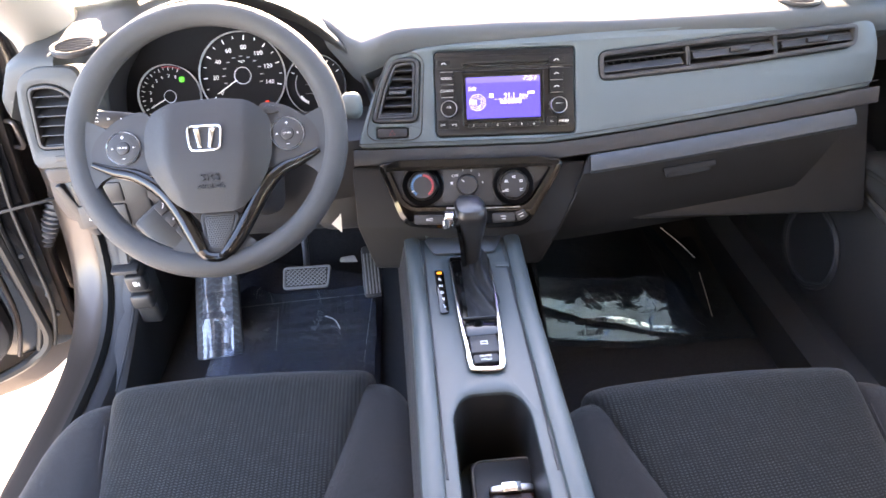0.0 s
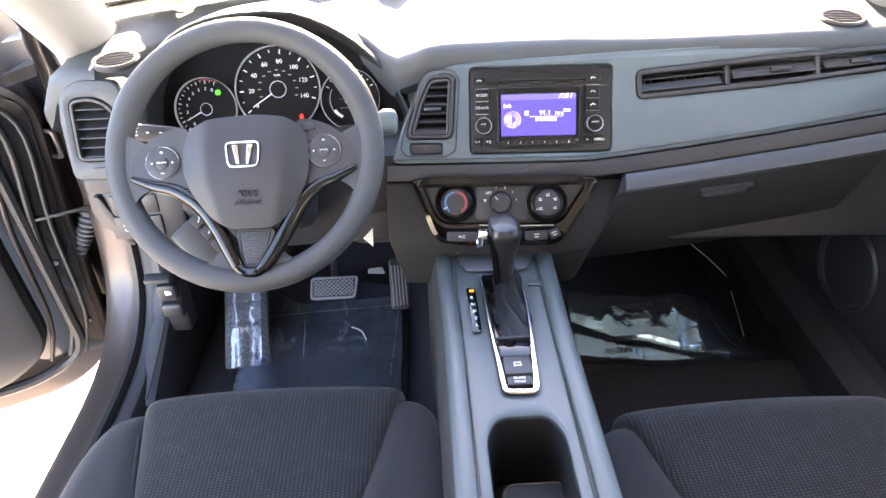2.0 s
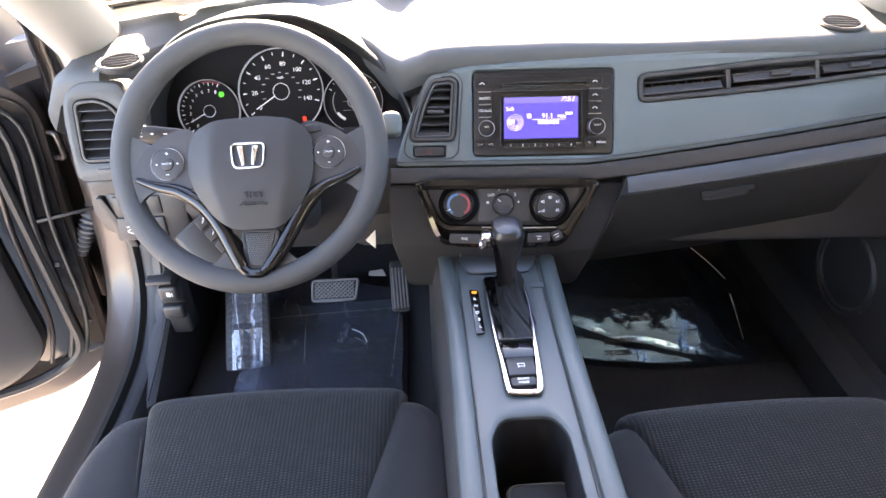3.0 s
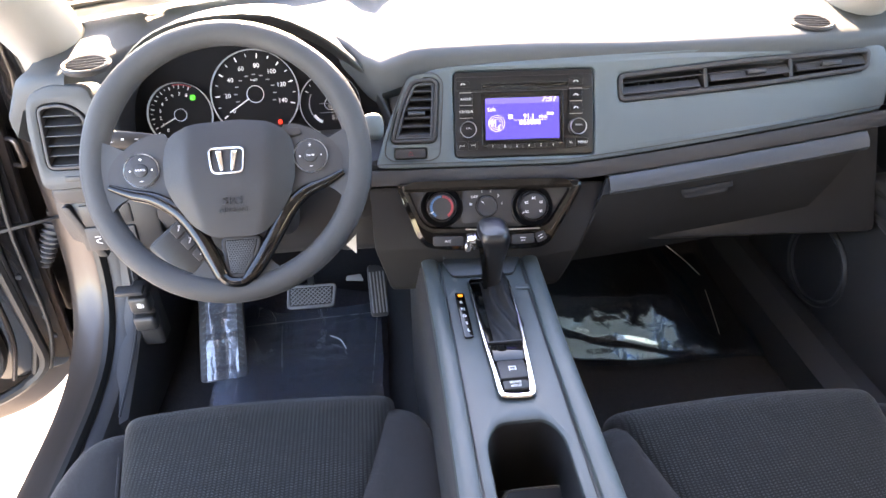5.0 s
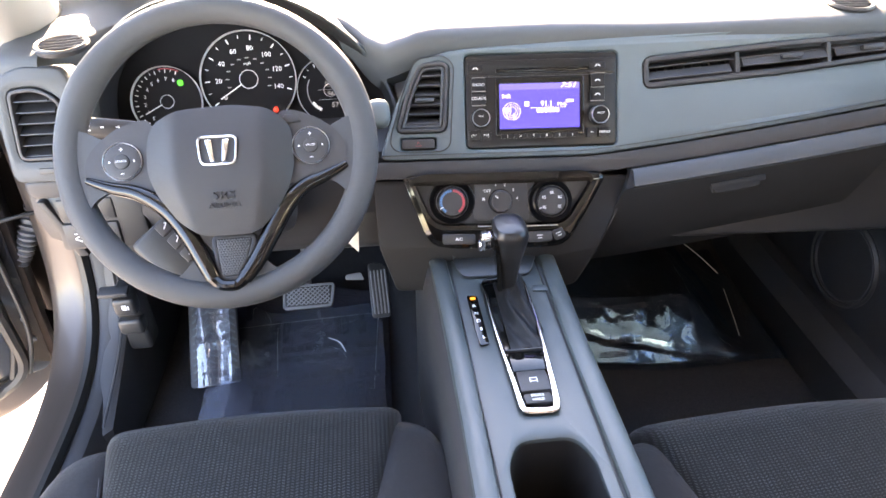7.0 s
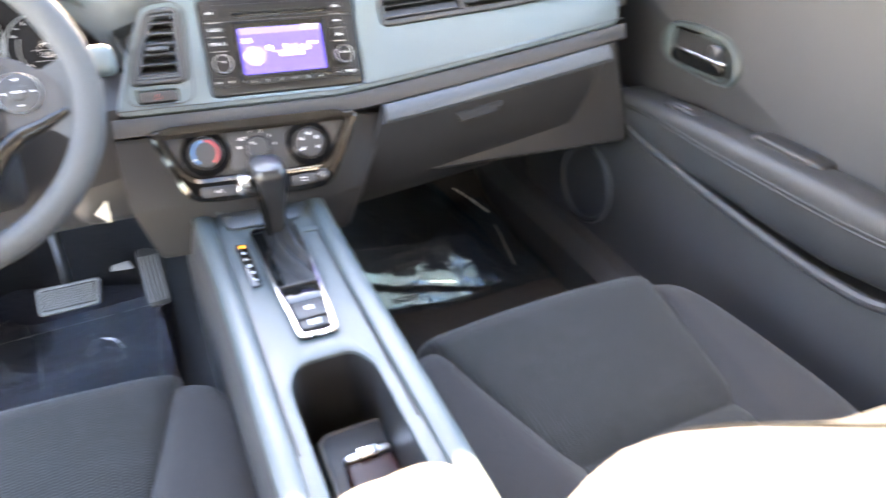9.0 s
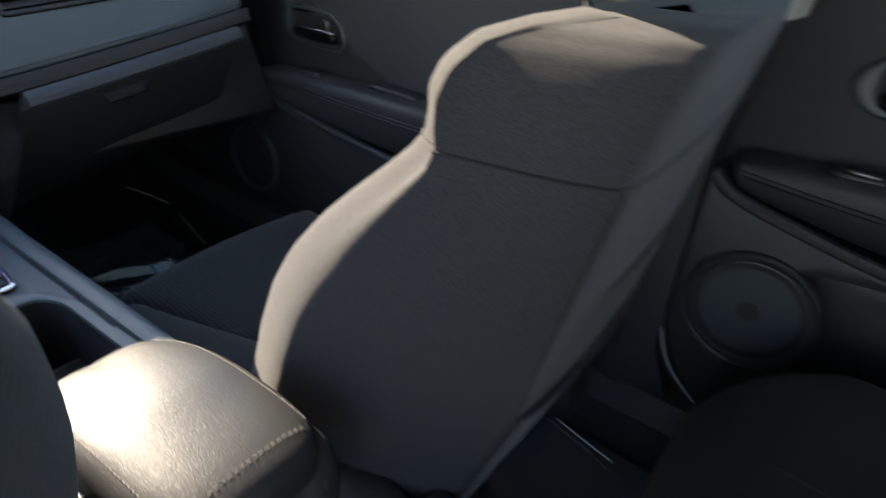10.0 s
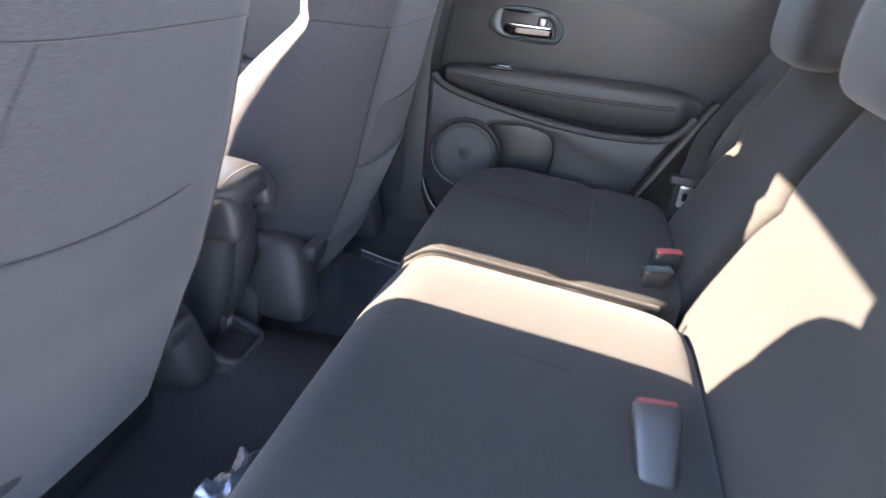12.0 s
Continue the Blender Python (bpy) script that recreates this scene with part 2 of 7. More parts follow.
def sq(w, l, h, p=5.0, n=12, shape=None, at=(0, 0, 0)):
    """A soft rounded block of that size round its middle; shape(x, y, z) may bend it."""
    bm = bmesh.new()
    seen = {}

    def vert(c):
        key = tuple(round(v, 5) for v in c)
        if key not in seen:
            k = (abs(c[0]) ** p + abs(c[1]) ** p + abs(c[2]) ** p) ** (-1 / p)
            q = (c[0] * k * w / 2 + at[0], c[1] * k * l / 2 + at[1], c[2] * k * h / 2 + at[2])
            seen[key] = bm.verts.new(shape(*q) if shape else q)
        return seen[key]
    # points crowd towards the edges, where the form turns
    tick = [math.sin(math.pi / 2 * (-1 + 2 * i / n)) * 0.35 + (-1 + 2 * i / n) * 0.65 for i in range(n + 1)]
    for ax in range(3):
        for side in (-1, 1):
            for i in range(n):
                for j in range(n):
                    quad = []
                    for a, b in ((i, j), (i + 1, j), (i + 1, j + 1), (i, j + 1)):
                        c = [0, 0, 0]
                        c[ax], c[(ax + 1) % 3], c[(ax + 2) % 3] = side, tick[a], tick[b]
                        quad.append(vert(c))
                    bm.faces.new(quad)
    return bm


def rbox(w, l, h, r=0.004, seg=2, at=(0, 0, 0)):
    bm = bmesh.new()
    bmesh.ops.create_cube(bm, size=1)
    for v in bm.verts:
        v.co = (v.co.x * w + at[0], v.co.y * l + at[1], v.co.z * h + at[2])
    if r:
        bmesh.ops.bevel(bm, geom=list(bm.edges), offset=r, segments=seg, affect="EDGES", profile=0.5)
    return bm


def rrect(w, h, r, n=5, at=(0, 0)):
    """Outline of a rounded rectangle, anticlockwise."""
    out = []
    for cx, cy, a0 in ((w / 2 - r, h / 2 - r, 0), (-w / 2 + r, h / 2 - r, 90), (-w / 2 + r, -h / 2 + r, 180), (w / 2 - r, -h / 2 + r, 270)):
        for i in range(n + 1):
            a = radians(a0 + 90 * i / n)
            out.append((at[0] + cx + r * math.cos(a), at[1] + cy + r * math.sin(a)))
    return out


def circle(r, n=32, at=(0, 0), sx=1.0, sy=1.0):
    return [(at[0] + sx * r * math.cos(2 * math.pi * i / n), at[1] + sy * r * math.sin(2 * math.pi * i / n)) for i in range(n)]


def rounded(pts, r, n=4):
    """A polygon with its corners rounded."""
    out = []
    k = len(pts)
    for i in range(k):
        p, a, b = Vector(pts[i]), Vector(pts[i - 1]), Vector(pts[(i + 1) % k])
        u, v = (a - p), (b - p)
        d = min(r, u.length * 0.45, v.length * 0.45)
        s, e = p + u.normalized() * d, p + v.normalized() * d
        for j in range(n + 1):
            t = j / n
            out.append(tuple(s * (1 - t) ** 2 + p * (2 * t * (1 - t)) + e * t ** 2))
    return out


def grown(pts, d):
    """An outline moved outwards by d (anticlockwise)."""
    out = []
    k = len(pts)
    for i in range(k):
        a, p, b = Vector(pts[i - 1]), Vector(pts[i]), Vector(pts[(i + 1) % k])
        n = Vector((0, 0))
        for q, s in ((p, a), (b, p)):
            e = q - s
            if e.length > 1e-7:
                n += Vector((e.y, -e.x)).normalized()
        out.append(tuple(p + (n.normalized() * d if n.length > 1e-6 else n)))
    return out


def plate(outer, holes=(), thick=0.01, edge=0.002, warp=None):
    """A plate with openings: face at z 0, rounded rim, walls back to -thick."""
    bm = bmesh.new()

    def ring(pts, z):
        return [bm.verts.new((x, y, z)) for x, y in pts]

    def band(a, b):
        for i in range(len(a)):
            bm.faces.new((a[i], a[(i + 1) % len(a)], b[(i + 1) % len(b)], b[i]))
    fronts = []
    for k, pts in enumerate([outer, *holes]):
        sgn = -1 if k == 0 else 1
        rings = [ring(grown(pts, sgn * edge), 0), ring(grown(pts, sgn * edge * 0.3), -edge * 0.3), ring(pts, -edge), ring(pts, -thick)]
        for a, b in zip(rings, rings[1:]):
            band(a, b)
        fronts.append(rings[0])
    loops = [[Vector((v.co.x, v.co.y, 0)) for v in r] for r in fronts]
    flat = [v for r in fronts for v in r]
    for tri in geometry.tessellate_polygon(loops):
        if len(set(tri)) == 3:
            try:
                bm.faces.new([flat[i] for i in tri])
            except ValueError:
                pass
    if warp:
        for v in bm.verts:
            v.co = warp(*v.co)
    return bm


def prism(pts, h, edge=0.0015, z=0.0):
    """A solid with that outline: from z up to z + h, with a rounded upper rim."""
    bm = bmesh.new()
    rings = []
    for q, zz in ((pts, z), (pts, z + h - edge), (grown(pts, -edge * 0.3), z + h - edge * 0.3), (grown(pts, -edge), z + h)):
        rings.append([bm.verts.new((x, y, zz)) for x, y in q])
    for a, b in zip(rings, rings[1:]):
        for i in range(len(a)):
            bm.faces.new((a[i], a[(i + 1) % len(a)], b[(i + 1) % len(b)], b[i]))
    bm.faces.new(rings[0])
    bm.faces.new(rings[-1])
    return bm


def loft(rings, caps=True, closed=True):
    """Skin over rings of points of the same count."""
    bm = bmesh.new()
    vs = [[bm.verts.new(p) for p in r] for r in rings]
    n = len(vs[0])
    for a, b in zip(vs, vs[1:]):
        for i in range(n if closed else n - 1):
            bm.faces.new((a[i], a[(i + 1) % n], b[(i + 1) % n], b[i]))
    if caps and closed:
        bm.faces.new(vs[0])
        bm.faces.new(vs[-1])
    return bm


def lathe(profile, n=32):
    """Turned round z from (radius, z) pairs."""
    bm = bmesh.new()
    rows = [[bm.verts.new((r * math.cos(2 * math.pi * i / n), r * math.sin(2 * math.pi * i / n), z)) for i in range(n)] for r, z in profile]
    for a, b in zip(rows, rows[1:]):
        for i in range(n):
            bm.faces.new((a[i], a[(i + 1) % n], b[(i + 1) % n], b[i]))
    bm.faces.new(rows[0])
    bm.faces.new(rows[-1])
    return bm


def tube(pts, r, n=8, closed=False, flat=1.0, ups=None):
    """A round bar along a line; flat squashes it along the second axis."""
    bm = bmesh.new()
    P = [Vector(p) for p in pts]
    k = len(P)
    rows = []
    side = None
    for i in range(k):
        d = (P[(i + 1) % k] - P[i - 1]) if closed else (P[min(i + 1, k - 1)] - P[max(i - 1, 0)])
        d.normalize()
        if ups is not None:
            side = d.cross(Vector(ups)).normalized()
        elif side is None:
            side = d.orthogonal().normalized()
        else:
            side = (side - d * side.dot(d)).normalized()
        up = d.cross(side)
        rr = r[i] if isinstance(r, (list, tuple)) else r
        rows.append([bm.verts.new(P[i] + side * rr * math.cos(2 * math.pi * j / n) + up * rr * flat * math.sin(2 * math.pi * j / n)) for j in range(n)])
    for i in range(k if closed else k - 1):
        a, b = rows[i], rows[(i + 1) % k]
        for j in range(n):
            bm.faces.new((a[j], a[(j + 1) % n], b[(j + 1) % n], b[j]))
    if not closed:
        bm.faces.new(rows[0])
        bm.faces.new(rows[-1])
    return bm


def curve(pts, n=8, closed=False):
    """A smooth line through points (Catmull-Rom)."""
    P = [Vector(p) for p in pts]
    k = len(P)
    out = []
    for i in range(k if closed else k - 1):
        a, b, c, d = (P[(i - 1) % k] if closed or i else P[0]), P[i], P[(i + 1) % k], (P[(i + 2) % k] if closed or i + 2 < k else P[-1])
        for j in range(n):
            t = j / n
            out.append(0.5 * ((2 * b) + (c - a) * t + (2 * a - 5 * b + 4 * c - d) * t * t + (3 * b - a - 3 * c + d) * t ** 3))
    if not closed:
        out.append(P[-1])
    return out


def joined(*bms):
    """Several meshes of one piece as one."""
    out = bmesh.new()
    for b in bms:
        me = bpy.data.meshes.new("tmp")
        b.to_mesh(me)
        b.free()
        out.from_mesh(me)
        bpy.data.meshes.remove(me)
    return out


def moved(bm, m):
    bmesh.ops.transform(bm, matrix=m, verts=bm.verts)
    return bm


def lettering(name, words, size, mat, parent, at, depth=0.0003, align="CENTER", shear=0.0, turn=0.0, wide=1.0, bold=0.0):
    """Words in the built-in font, lying in the parent's xy plane."""
    cu = bpy.data.curves.new(name, "FONT")
    cu.body, cu.size, cu.align_x, cu.align_y, cu.extrude, cu.shear = words, size, align, "CENTER", depth, shear
    cu.resolution_u, cu.offset = 2, bold
    tmp = new("tmp_words", cu)
    me = bpy.data.meshes.new_from_object(tmp.evaluated_get(bpy.context.evaluated_depsgraph_get()))
    bpy.data.objects.remove(tmp)
    bpy.data.curves.remove(cu)
    me.materials.clear()
    me.materials.append(mat)
    ob = new(name, me)
    ob.parent = parent
    ob.matrix_basis = Matrix.Translation(at) @ pose(0, 0, 0, 0, 0, turn) @ Matrix.Diagonal((wide, 1, 1, 1))
    return ob


def ccw(p):
    a = sum(p[i - 1][0] * p[i][1] - p[i][0] * p[i - 1][1] for i in range(len(p)))
    return p if a > 0 else p[::-1]


def strokes(name, bars, mat, parent, h=0.0004, label=""):
    """Thin printed bars (x, y, w, h, turn) at height z, as one mark."""
    bms = []
    for x, y, z, w, l, turn in bars:
        bms.append(moved(rbox(w, l, h, 0), pose(x, y, z, 0, 0, turn)))
    return part(name, joined(*bms), mat, parent, label, smooth=False)

# ---- the ground and the car's shell ----
bm = bmesh.new()
bmesh.ops.create_grid(bm, x_segments=40, y_segments=40, size=400)
tagged(part("ground", bm, CONCRETE, smooth=False), "pale sunlit concrete ground outside the car", "ground", kind="structure")


def slab(name, pts, axis, lo, hi, mat, label, edge=0.006, holes=(), parent=None, flat=35):
    """A flat piece of shell: outline in two axes, thickness along the third."""
    bm = plate(pts, holes, thick=hi - lo, edge=edge)
    bmesh.ops.holes_fill(bm, edges=[e for e in bm.edges if e.is_boundary])
    if axis == "x":      # outline in (y, z), face towards -x
        m = Matrix(((0, 0, -1, lo), (1, 0, 0, 0), (0, 1, 0, 0), (0, 0, 0, 1)))
    elif axis == "z":    # outline in (x, y), face up
        m = Matrix(((1, 0, 0, 0), (0, 1, 0, 0), (0, 0, 1, hi), (0, 0, 0, 1)))
    else:                # outline in (x, z), face towards -y
        m = Matrix(((1, 0, 0, 0), (0, 0, -1, lo), (0, 1, 0, 0), (0, 0, 0, 1)))
    return moved(bm, m)


# floor pan with carpet: footwells, tunnel and toe board in one skin
FLOOR_Z = 0.345
prof = [(1.72, 0.80), (1.60, 0.62), (1.50, 0.50), (1.42, 0.42), (1.32, 0.375), (1.1, FLOOR_Z + 0.005), (0.8, FLOOR_Z), (0.3, FLOOR_Z), (0.10, FLOOR_Z), (-0.02, FLOOR_Z + 0.005), (-0.1, 0.40), (-0.16, 0.52), (-0.6, 0.52), (-1.6, 0.55)]
prof = [tuple(v) for v in curve([(0, a, b) for a, b in prof], 3)]
rows = []
for _, y, z in prof:
    row = []
    for i in range(41):
        x = -0.74 + 1.48 * i / 40
        hump = 0.10 * math.exp(-(x / 0.12) ** 4) * (1 if y > -0.1 else 0)
        edge = 0.06 * max(0, (abs(x) - 0.66) / 0.08)
        row.append((x, y, z + hump + edge + 0.002 * noise.noise((x * 9, y * 9, 0))))
    rows.append(row)
bm = loft(rows, closed=False)
thicken(bm, (0, 0, -0.02))
tagged(part("floor", bm, CARPET), "black carpeted car floor with a raised tunnel", "floor", kind="structure")

# roof with headliner, open below
roof = []
for i in range(19):
    y = 0.72 - 2.4 * i / 18
    ring = []
    for j in range(21):
        s = -1 + 2 * j / 20
        x = 0.64 * s
        z = 1.53 - 0.07 * abs(s) ** 3 - 0.05 * ((y + 0.3) / 1.1) ** 2
        ring.append((x, y, z))
    roof.append(ring)
bm = loft(roof, closed=False)
thicken(bm, (0, 0, 0.035))
tagged(part("ceiling", bm, LINER), "pale grey felt headliner under the car roof", "ceiling", kind="structure")

# windscreen between the pillars; its foot bows back towards the sides
foot = lambda x: 1.47 - 0.27 * (x / 0.7) ** 2
ws = []
for i in range(13):
    t = i / 12
    row = []
    for j in range(21):
        s = -1 + j / 10
        x = s * (0.71 - 0.13 * t)
        row.append((x, foot(x) + (0.70 - foot(x) - 0.03 * s * s) * t, 1.045 + 0.43 * t + 0.04 * math.sin(math.pi * t)))
    ws.append(row)
bm = loft(ws, closed=False)
pane = part("windscreen", bm, GLASS)
pane.visible_shadow = False
tagged(pane, "clear raked windscreen above the dashboard", "window", kind="structure")
band = loft([[(x, foot(x) + dy, 1.047 + dz) for x in [-0.70 + 0.07 * j for j in range(21)]] for dy, dz in ((0.004, 0.004), (-0.02, 0.018), (-0.035, 0.026))], closed=False)
tagged(part("windscreen_border", band, BLACK), "black printed border at the foot of the windscreen", "trim", kind="structure")

# door sills and body sides
prof = [(0.62, 0.30), (0.62, 0.43), (0.65, 0.465), (0.69, 0.475), (0.74, 0.46), (0.77, 0.36), (0.77, 0.28)]
rings = [[(x, y, z + dz) for x, z in prof] for y, dz in ((1.55, 0.05), (1.3, 0.01), (0.9, 0.0), (0.3, 0.0), (-0.2, 0.0), (-0.5, 0.03), (-0.62, 0.1))]
tagged(part("sill_trim", loft(rings), DARK), "scuffed dark plastic sill inside the shut doors", "sill", kind="structure")
# the open side: painted flange, rubber seal and inner trim run along the sill and up the hinge post
edge_line = curve([(0, -0.55, 0.60), (0, -0.40, 0.48), (0, -0.1, 0.458), (0, 0.3, 0.456), (0, 0.8, 0.456), (0, 0.98, 0.466), (0, 1.075, 0.505), (0, 1.135, 0.575), (0, 1.165, 0.68), (0, 1.18, 0.82), (0, 1.19, 0.98)], 6)


def along(section, x0):
    rings = []
    for i, p in enumerate(edge_line):
        d = (edge_line[min(i + 1, len(edge_line) - 1)] - edge_line[max(i - 1, 0)]).normalized()
        n = Vector((0, d.z, -d.y))
        if n.z > 0 and d.y > 0:
            n = -n
        n = Vector((0, d.z, -d.y))
        rings.append([(x0 + dx, p.y + n.y * dn, p.z + n.z * dn) for dx, dn in section])
    return loft(rings)


tagged(part("sill_flange", along([(-0.006, 0.0), (-0.014, 0.006), (-0.035, 0.010), (-0.062, 0.012), (-0.078, 0.022), (-0.088, 0.05), (-0.092, 0.16), (0.0, 0.16)], -0.69), PAINT), "bronze-grey painted flange round the open driver's doorway", "car body", kind="structure")
tagged(part("door_seal", along([(0.010, -0.004), (0.004, -0.014), (-0.006, -0.012), (-0.010, 0.0), (-0.004, 0.008), (0.006, 0.008)], -0.69), RUBBER), "black rubber seal round the open doorway", "seal", kind="structure")
tagged(part("sill_trim", along([(0.008, 0.0), (0.022, -0.003), (0.034, 0.002), (0.044, 0.02), (0.050, 0.06), (0.054, 0.14), (0.01, 0.14)], -0.69), DARK), "grey plastic trim inside the doorway", "sill", kind="structure")


def pillar(name, pts, w, d, mat, label):
    """A post along a line, soft oblong section."""
    P = curve(pts, 6)
    tagged(part(name, tube(P, w, n=14, flat=d / w if not isinstance(w, list) else d), mat), label, "pillar", kind="structure")


for side in (-1, 1):
    P = curve([(side * 0.69, 1.34, 0.90), (side * 0.662, 1.215, 1.005), (side * 0.632, 1.10, 1.10), (side * 0.60, 0.72, 1.43), (side * 0.60, 0.60, 1.47)], 6)
    tagged(part("pillar_trim", tube(P, [0.075 - 0.016 * min(1, i / 10) for i in range(len(P))], 16, flat=0.85, ups=(1, 0, 0)), TRIM), "pale grey trim on the slanting windscreen pillar", "pillar", kind="structure")
    P = curve([(side * 0.785, 1.30, 0.80), (side * 0.748, 1.215, 0.92), (side * 0.698, 1.14, 1.03), (side * 0.655, 1.02, 1.15), (side * 0.635, 0.60, 1.46)], 6)
    tagged(part("door_frame", tube(P, 0.024, 14, flat=0.8), SKIN), "dark painted frame of the door opening beside the pillar", "pillar", kind="structure")
    pillar("roof_rail", [(side * 0.63, 0.74, 1.45), (side * 0.63, 0.2, 1.49), (side * 0.63, -0.5, 1.49), (side * 0.61, -1.6, 1.42)], 0.05, 0.04, LINER, "pale trim along the roof edge over the doors")
tagged(part("roof_header", tube([(-0.6, 0.66, 1.47), (-0.3, 0.68, 1.5), (0, 0.69, 1.51), (0.3, 0.68, 1.5), (0.6, 0.66, 1.47)], 0.035, 10), LINER), "pale roof edge above the windscreen", "trim", kind="structure")

# ---- dashboard ----
FACE = pose(0, 0.975, 0.85, 0, 0, -4) @ pose(0, 0, 0, 62, 0, 0)
dash = thing("dashboard", FACE, "blue-grey soft plastic dashboard spanning the car's width", "dashboard")

seam = lambda u: 0.019 + (0.07 * max(0, (u - 0.13) / 0.51) ** 1.15 if u > 0.13 else 0)
lip = lambda u: seam(u) - 0.026
trim_line = [(-0.166 + 0.79 * i / 24, seam(-0.166 + 0.79 * i / 24)) for i in range(25)]
outer = trim_line + [(0.632, 0.14), (0.624, 0.186), (0.58, 0.195), (0.40, 0.192), (0.20, 0.181), (0.0, 0.172), (-0.07, 0.167), (-0.108, 0.152), (-0.138, 0.10)]
outer = rounded(outer, 0.02, 3)
radio_hole = rrect(0.213, 0.129, 0.008, 4, (0.064, 0.0965))
vent_out = rounded([(-0.141, 0.057), (-0.070, 0.057), (-0.064, 0.146), (-0.074, 0.153), (-0.106, 0.151), (-0.124, 0.114)], 0.012, 4)
hazard_hole = rrect(0.048, 0.0155, 0.004, 3, (-0.110, 0.0415))
slot = rounded([(0.208, 0.108), (0.400, 0.123), (0.590, 0.145), (0.592, 0.178), (0.400, 0.167), (0.206, 0.150)], 0.012, 4)


def bow(x, y, z):
    """The face falls away gently towards its upper rim and its far end."""
    return (x, y, z - 0.5 * max(0, y - 0.12) ** 2 - 0.25 * max(0, x - 0.3) ** 2 * 0.4)


part("trim_panel", plate(outer, [radio_hole, vent_out, hazard_hole, slot], 0.035, 0.006, bow), SOFT, dash, "soft-touch blue-grey trim panel")
low_line = [(-0.172 + 0.80 * i / 24, lip(-0.172 + 0.80 * i / 24)) for i in range(25)]
band = low_line + [(0.63, seam(0.63) - 0.002)] + [(u, v - 0.0015) for u, v in reversed(trim_line)] + [(-0.172, 0.017)]
part("lower_band", moved(plate(band, (), 0.05, 0.003), pose(0, 0, -0.002)), DARK, dash, "dark stitched band below the trim panel")
part("seam_line", tube([(u, v + 0.007, 0.0005) for u, v in trim_line], 0.0007, 6), BLACK, dash)

# carrier behind the face, so that nothing shows through
part("carrier", rbox(0.80, 0.28, 0.05, 0.01, at=(0.255, 0.03, -0.085)), BLACK, dash)

# glovebox: an upper ledge, the light it catches put into a paler grey, the door below it and the handle
gl = [(0.192 + 0.398 * i / 12, lip(0.192 + 0.398 * i / 12) - 0.0005) for i in range(13)]
glove_rings = []
for dv, dz in ((0, -0.018), (-0.004, -0.004), (-0.03, 0.004), (-0.045, -0.004), (-0.08, -0.026), (-0.115, -0.055), (-0.145, -0.095), (-0.152, -0.2)):
    glove_rings.append([(u + 0.40 * dv * (0.59 - u) / 0.40 + 0.45 * dv * ((u - 0.192) / 0.398) ** 2, v + dv, dz) for u, v in gl])
bm = loft(glove_rings, closed=False)
thicken(bm, (0, 0, -0.012))
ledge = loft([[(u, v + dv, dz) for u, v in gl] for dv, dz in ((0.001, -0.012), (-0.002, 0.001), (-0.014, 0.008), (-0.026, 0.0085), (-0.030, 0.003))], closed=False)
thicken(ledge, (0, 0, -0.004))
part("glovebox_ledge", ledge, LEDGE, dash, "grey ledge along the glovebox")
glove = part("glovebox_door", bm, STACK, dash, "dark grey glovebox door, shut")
part("latch_recess", moved(rbox(0.080, 0.010, 0.008, 0.002), pose(0.345, -0.026, -0.003, 0, 0, 8)), STACK, glove)
part("latch", moved(sq(0.070, 0.012, 0.012, 4, 6), pose(0.343, -0.033, -0.005, 0, 0, 8)), STACK, glove)
# the rest of the lower dash to the far end
end = [(0.598, 0.060), (0.650, 0.070), (0.660, -0.09), (0.575, -0.10), (0.585, 0.0)]
part("lower_end", moved(plate(end, (), 0.05, 0.004), pose(0, 0, -0.095)), BLACK, dash)
# stack sides between climate panel and glovebox
stack = rounded([(-0.176, -0.008), (-0.172, -0.10), (-0.150, -0.175), (0.118, -0.175), (0.143, -0.122), (0.169, -0.068), (0.1885, -0.020), (0.1885, -0.010), (0, -0.0095)], 0.008, 3)
part("stack_face", moved(plate(stack, (), 0.09, 0.004, lambda x, y, z: (x, y, z - 0.55 * max(0, -0.105 - y) - 0.16 * max(0, x - 0.13))), pose(0, 0, -0.006)), STACK, dash)
part("door_gap", tube([(0.1905, -0.012, -0.010), (0.1715, -0.066, -0.014), (0.146, -0.119, -0.022), (0.122, -0.170, -0.052)], 0.0016, 6), BLACK, dash)

# centre vent, set with the hazard button inside one scored outline
score = rounded([(-0.149, 0.040), (-0.139, 0.0305), (-0.077, 0.0300), (-0.0655, 0.038), (-0.0575, 0.147), (-0.070, 0.1605), (-0.110, 0.1575), (-0.129, 0.112), (-0.147, 0.056)], 0.012, 4)
part("scored_line", tube([(u, v, 0.0004) for u, v in score], 0.0009, 6, closed=True), BLACK, dash)
vent = part("air_vent", plate(vent_out, [grown(vent_out, -0.0060)], 0.03, 0.0024), DARK, dash, m=pose(0, 0, 0.003))
part("inner_frame", plate(grown(vent_out, -0.0065), [grown(vent_out, -0.0105)], 0.022, 0.0016), LEDGE, vent, m=pose(0, 0, -0.002))
part("duct", plate(grown(vent_out, -0.004), (), 0.004, 0.0005), BLACK, vent, m=pose(0, 0, -0.034))
for i in range(6):
    v = 0.0735 + 0.0129 * i
    left = -0.1275 + max(0, (v - 0.07)) * 0.36
    part("slat", rbox(-0.0785 - left + 0.05 * (v - 0.07), 0.0030, 0.020, 0.0012, 2), DARK, vent, m=pose((left - 0.0785) / 2 + 0.025 * (v - 0.07), v, -0.012, 32))
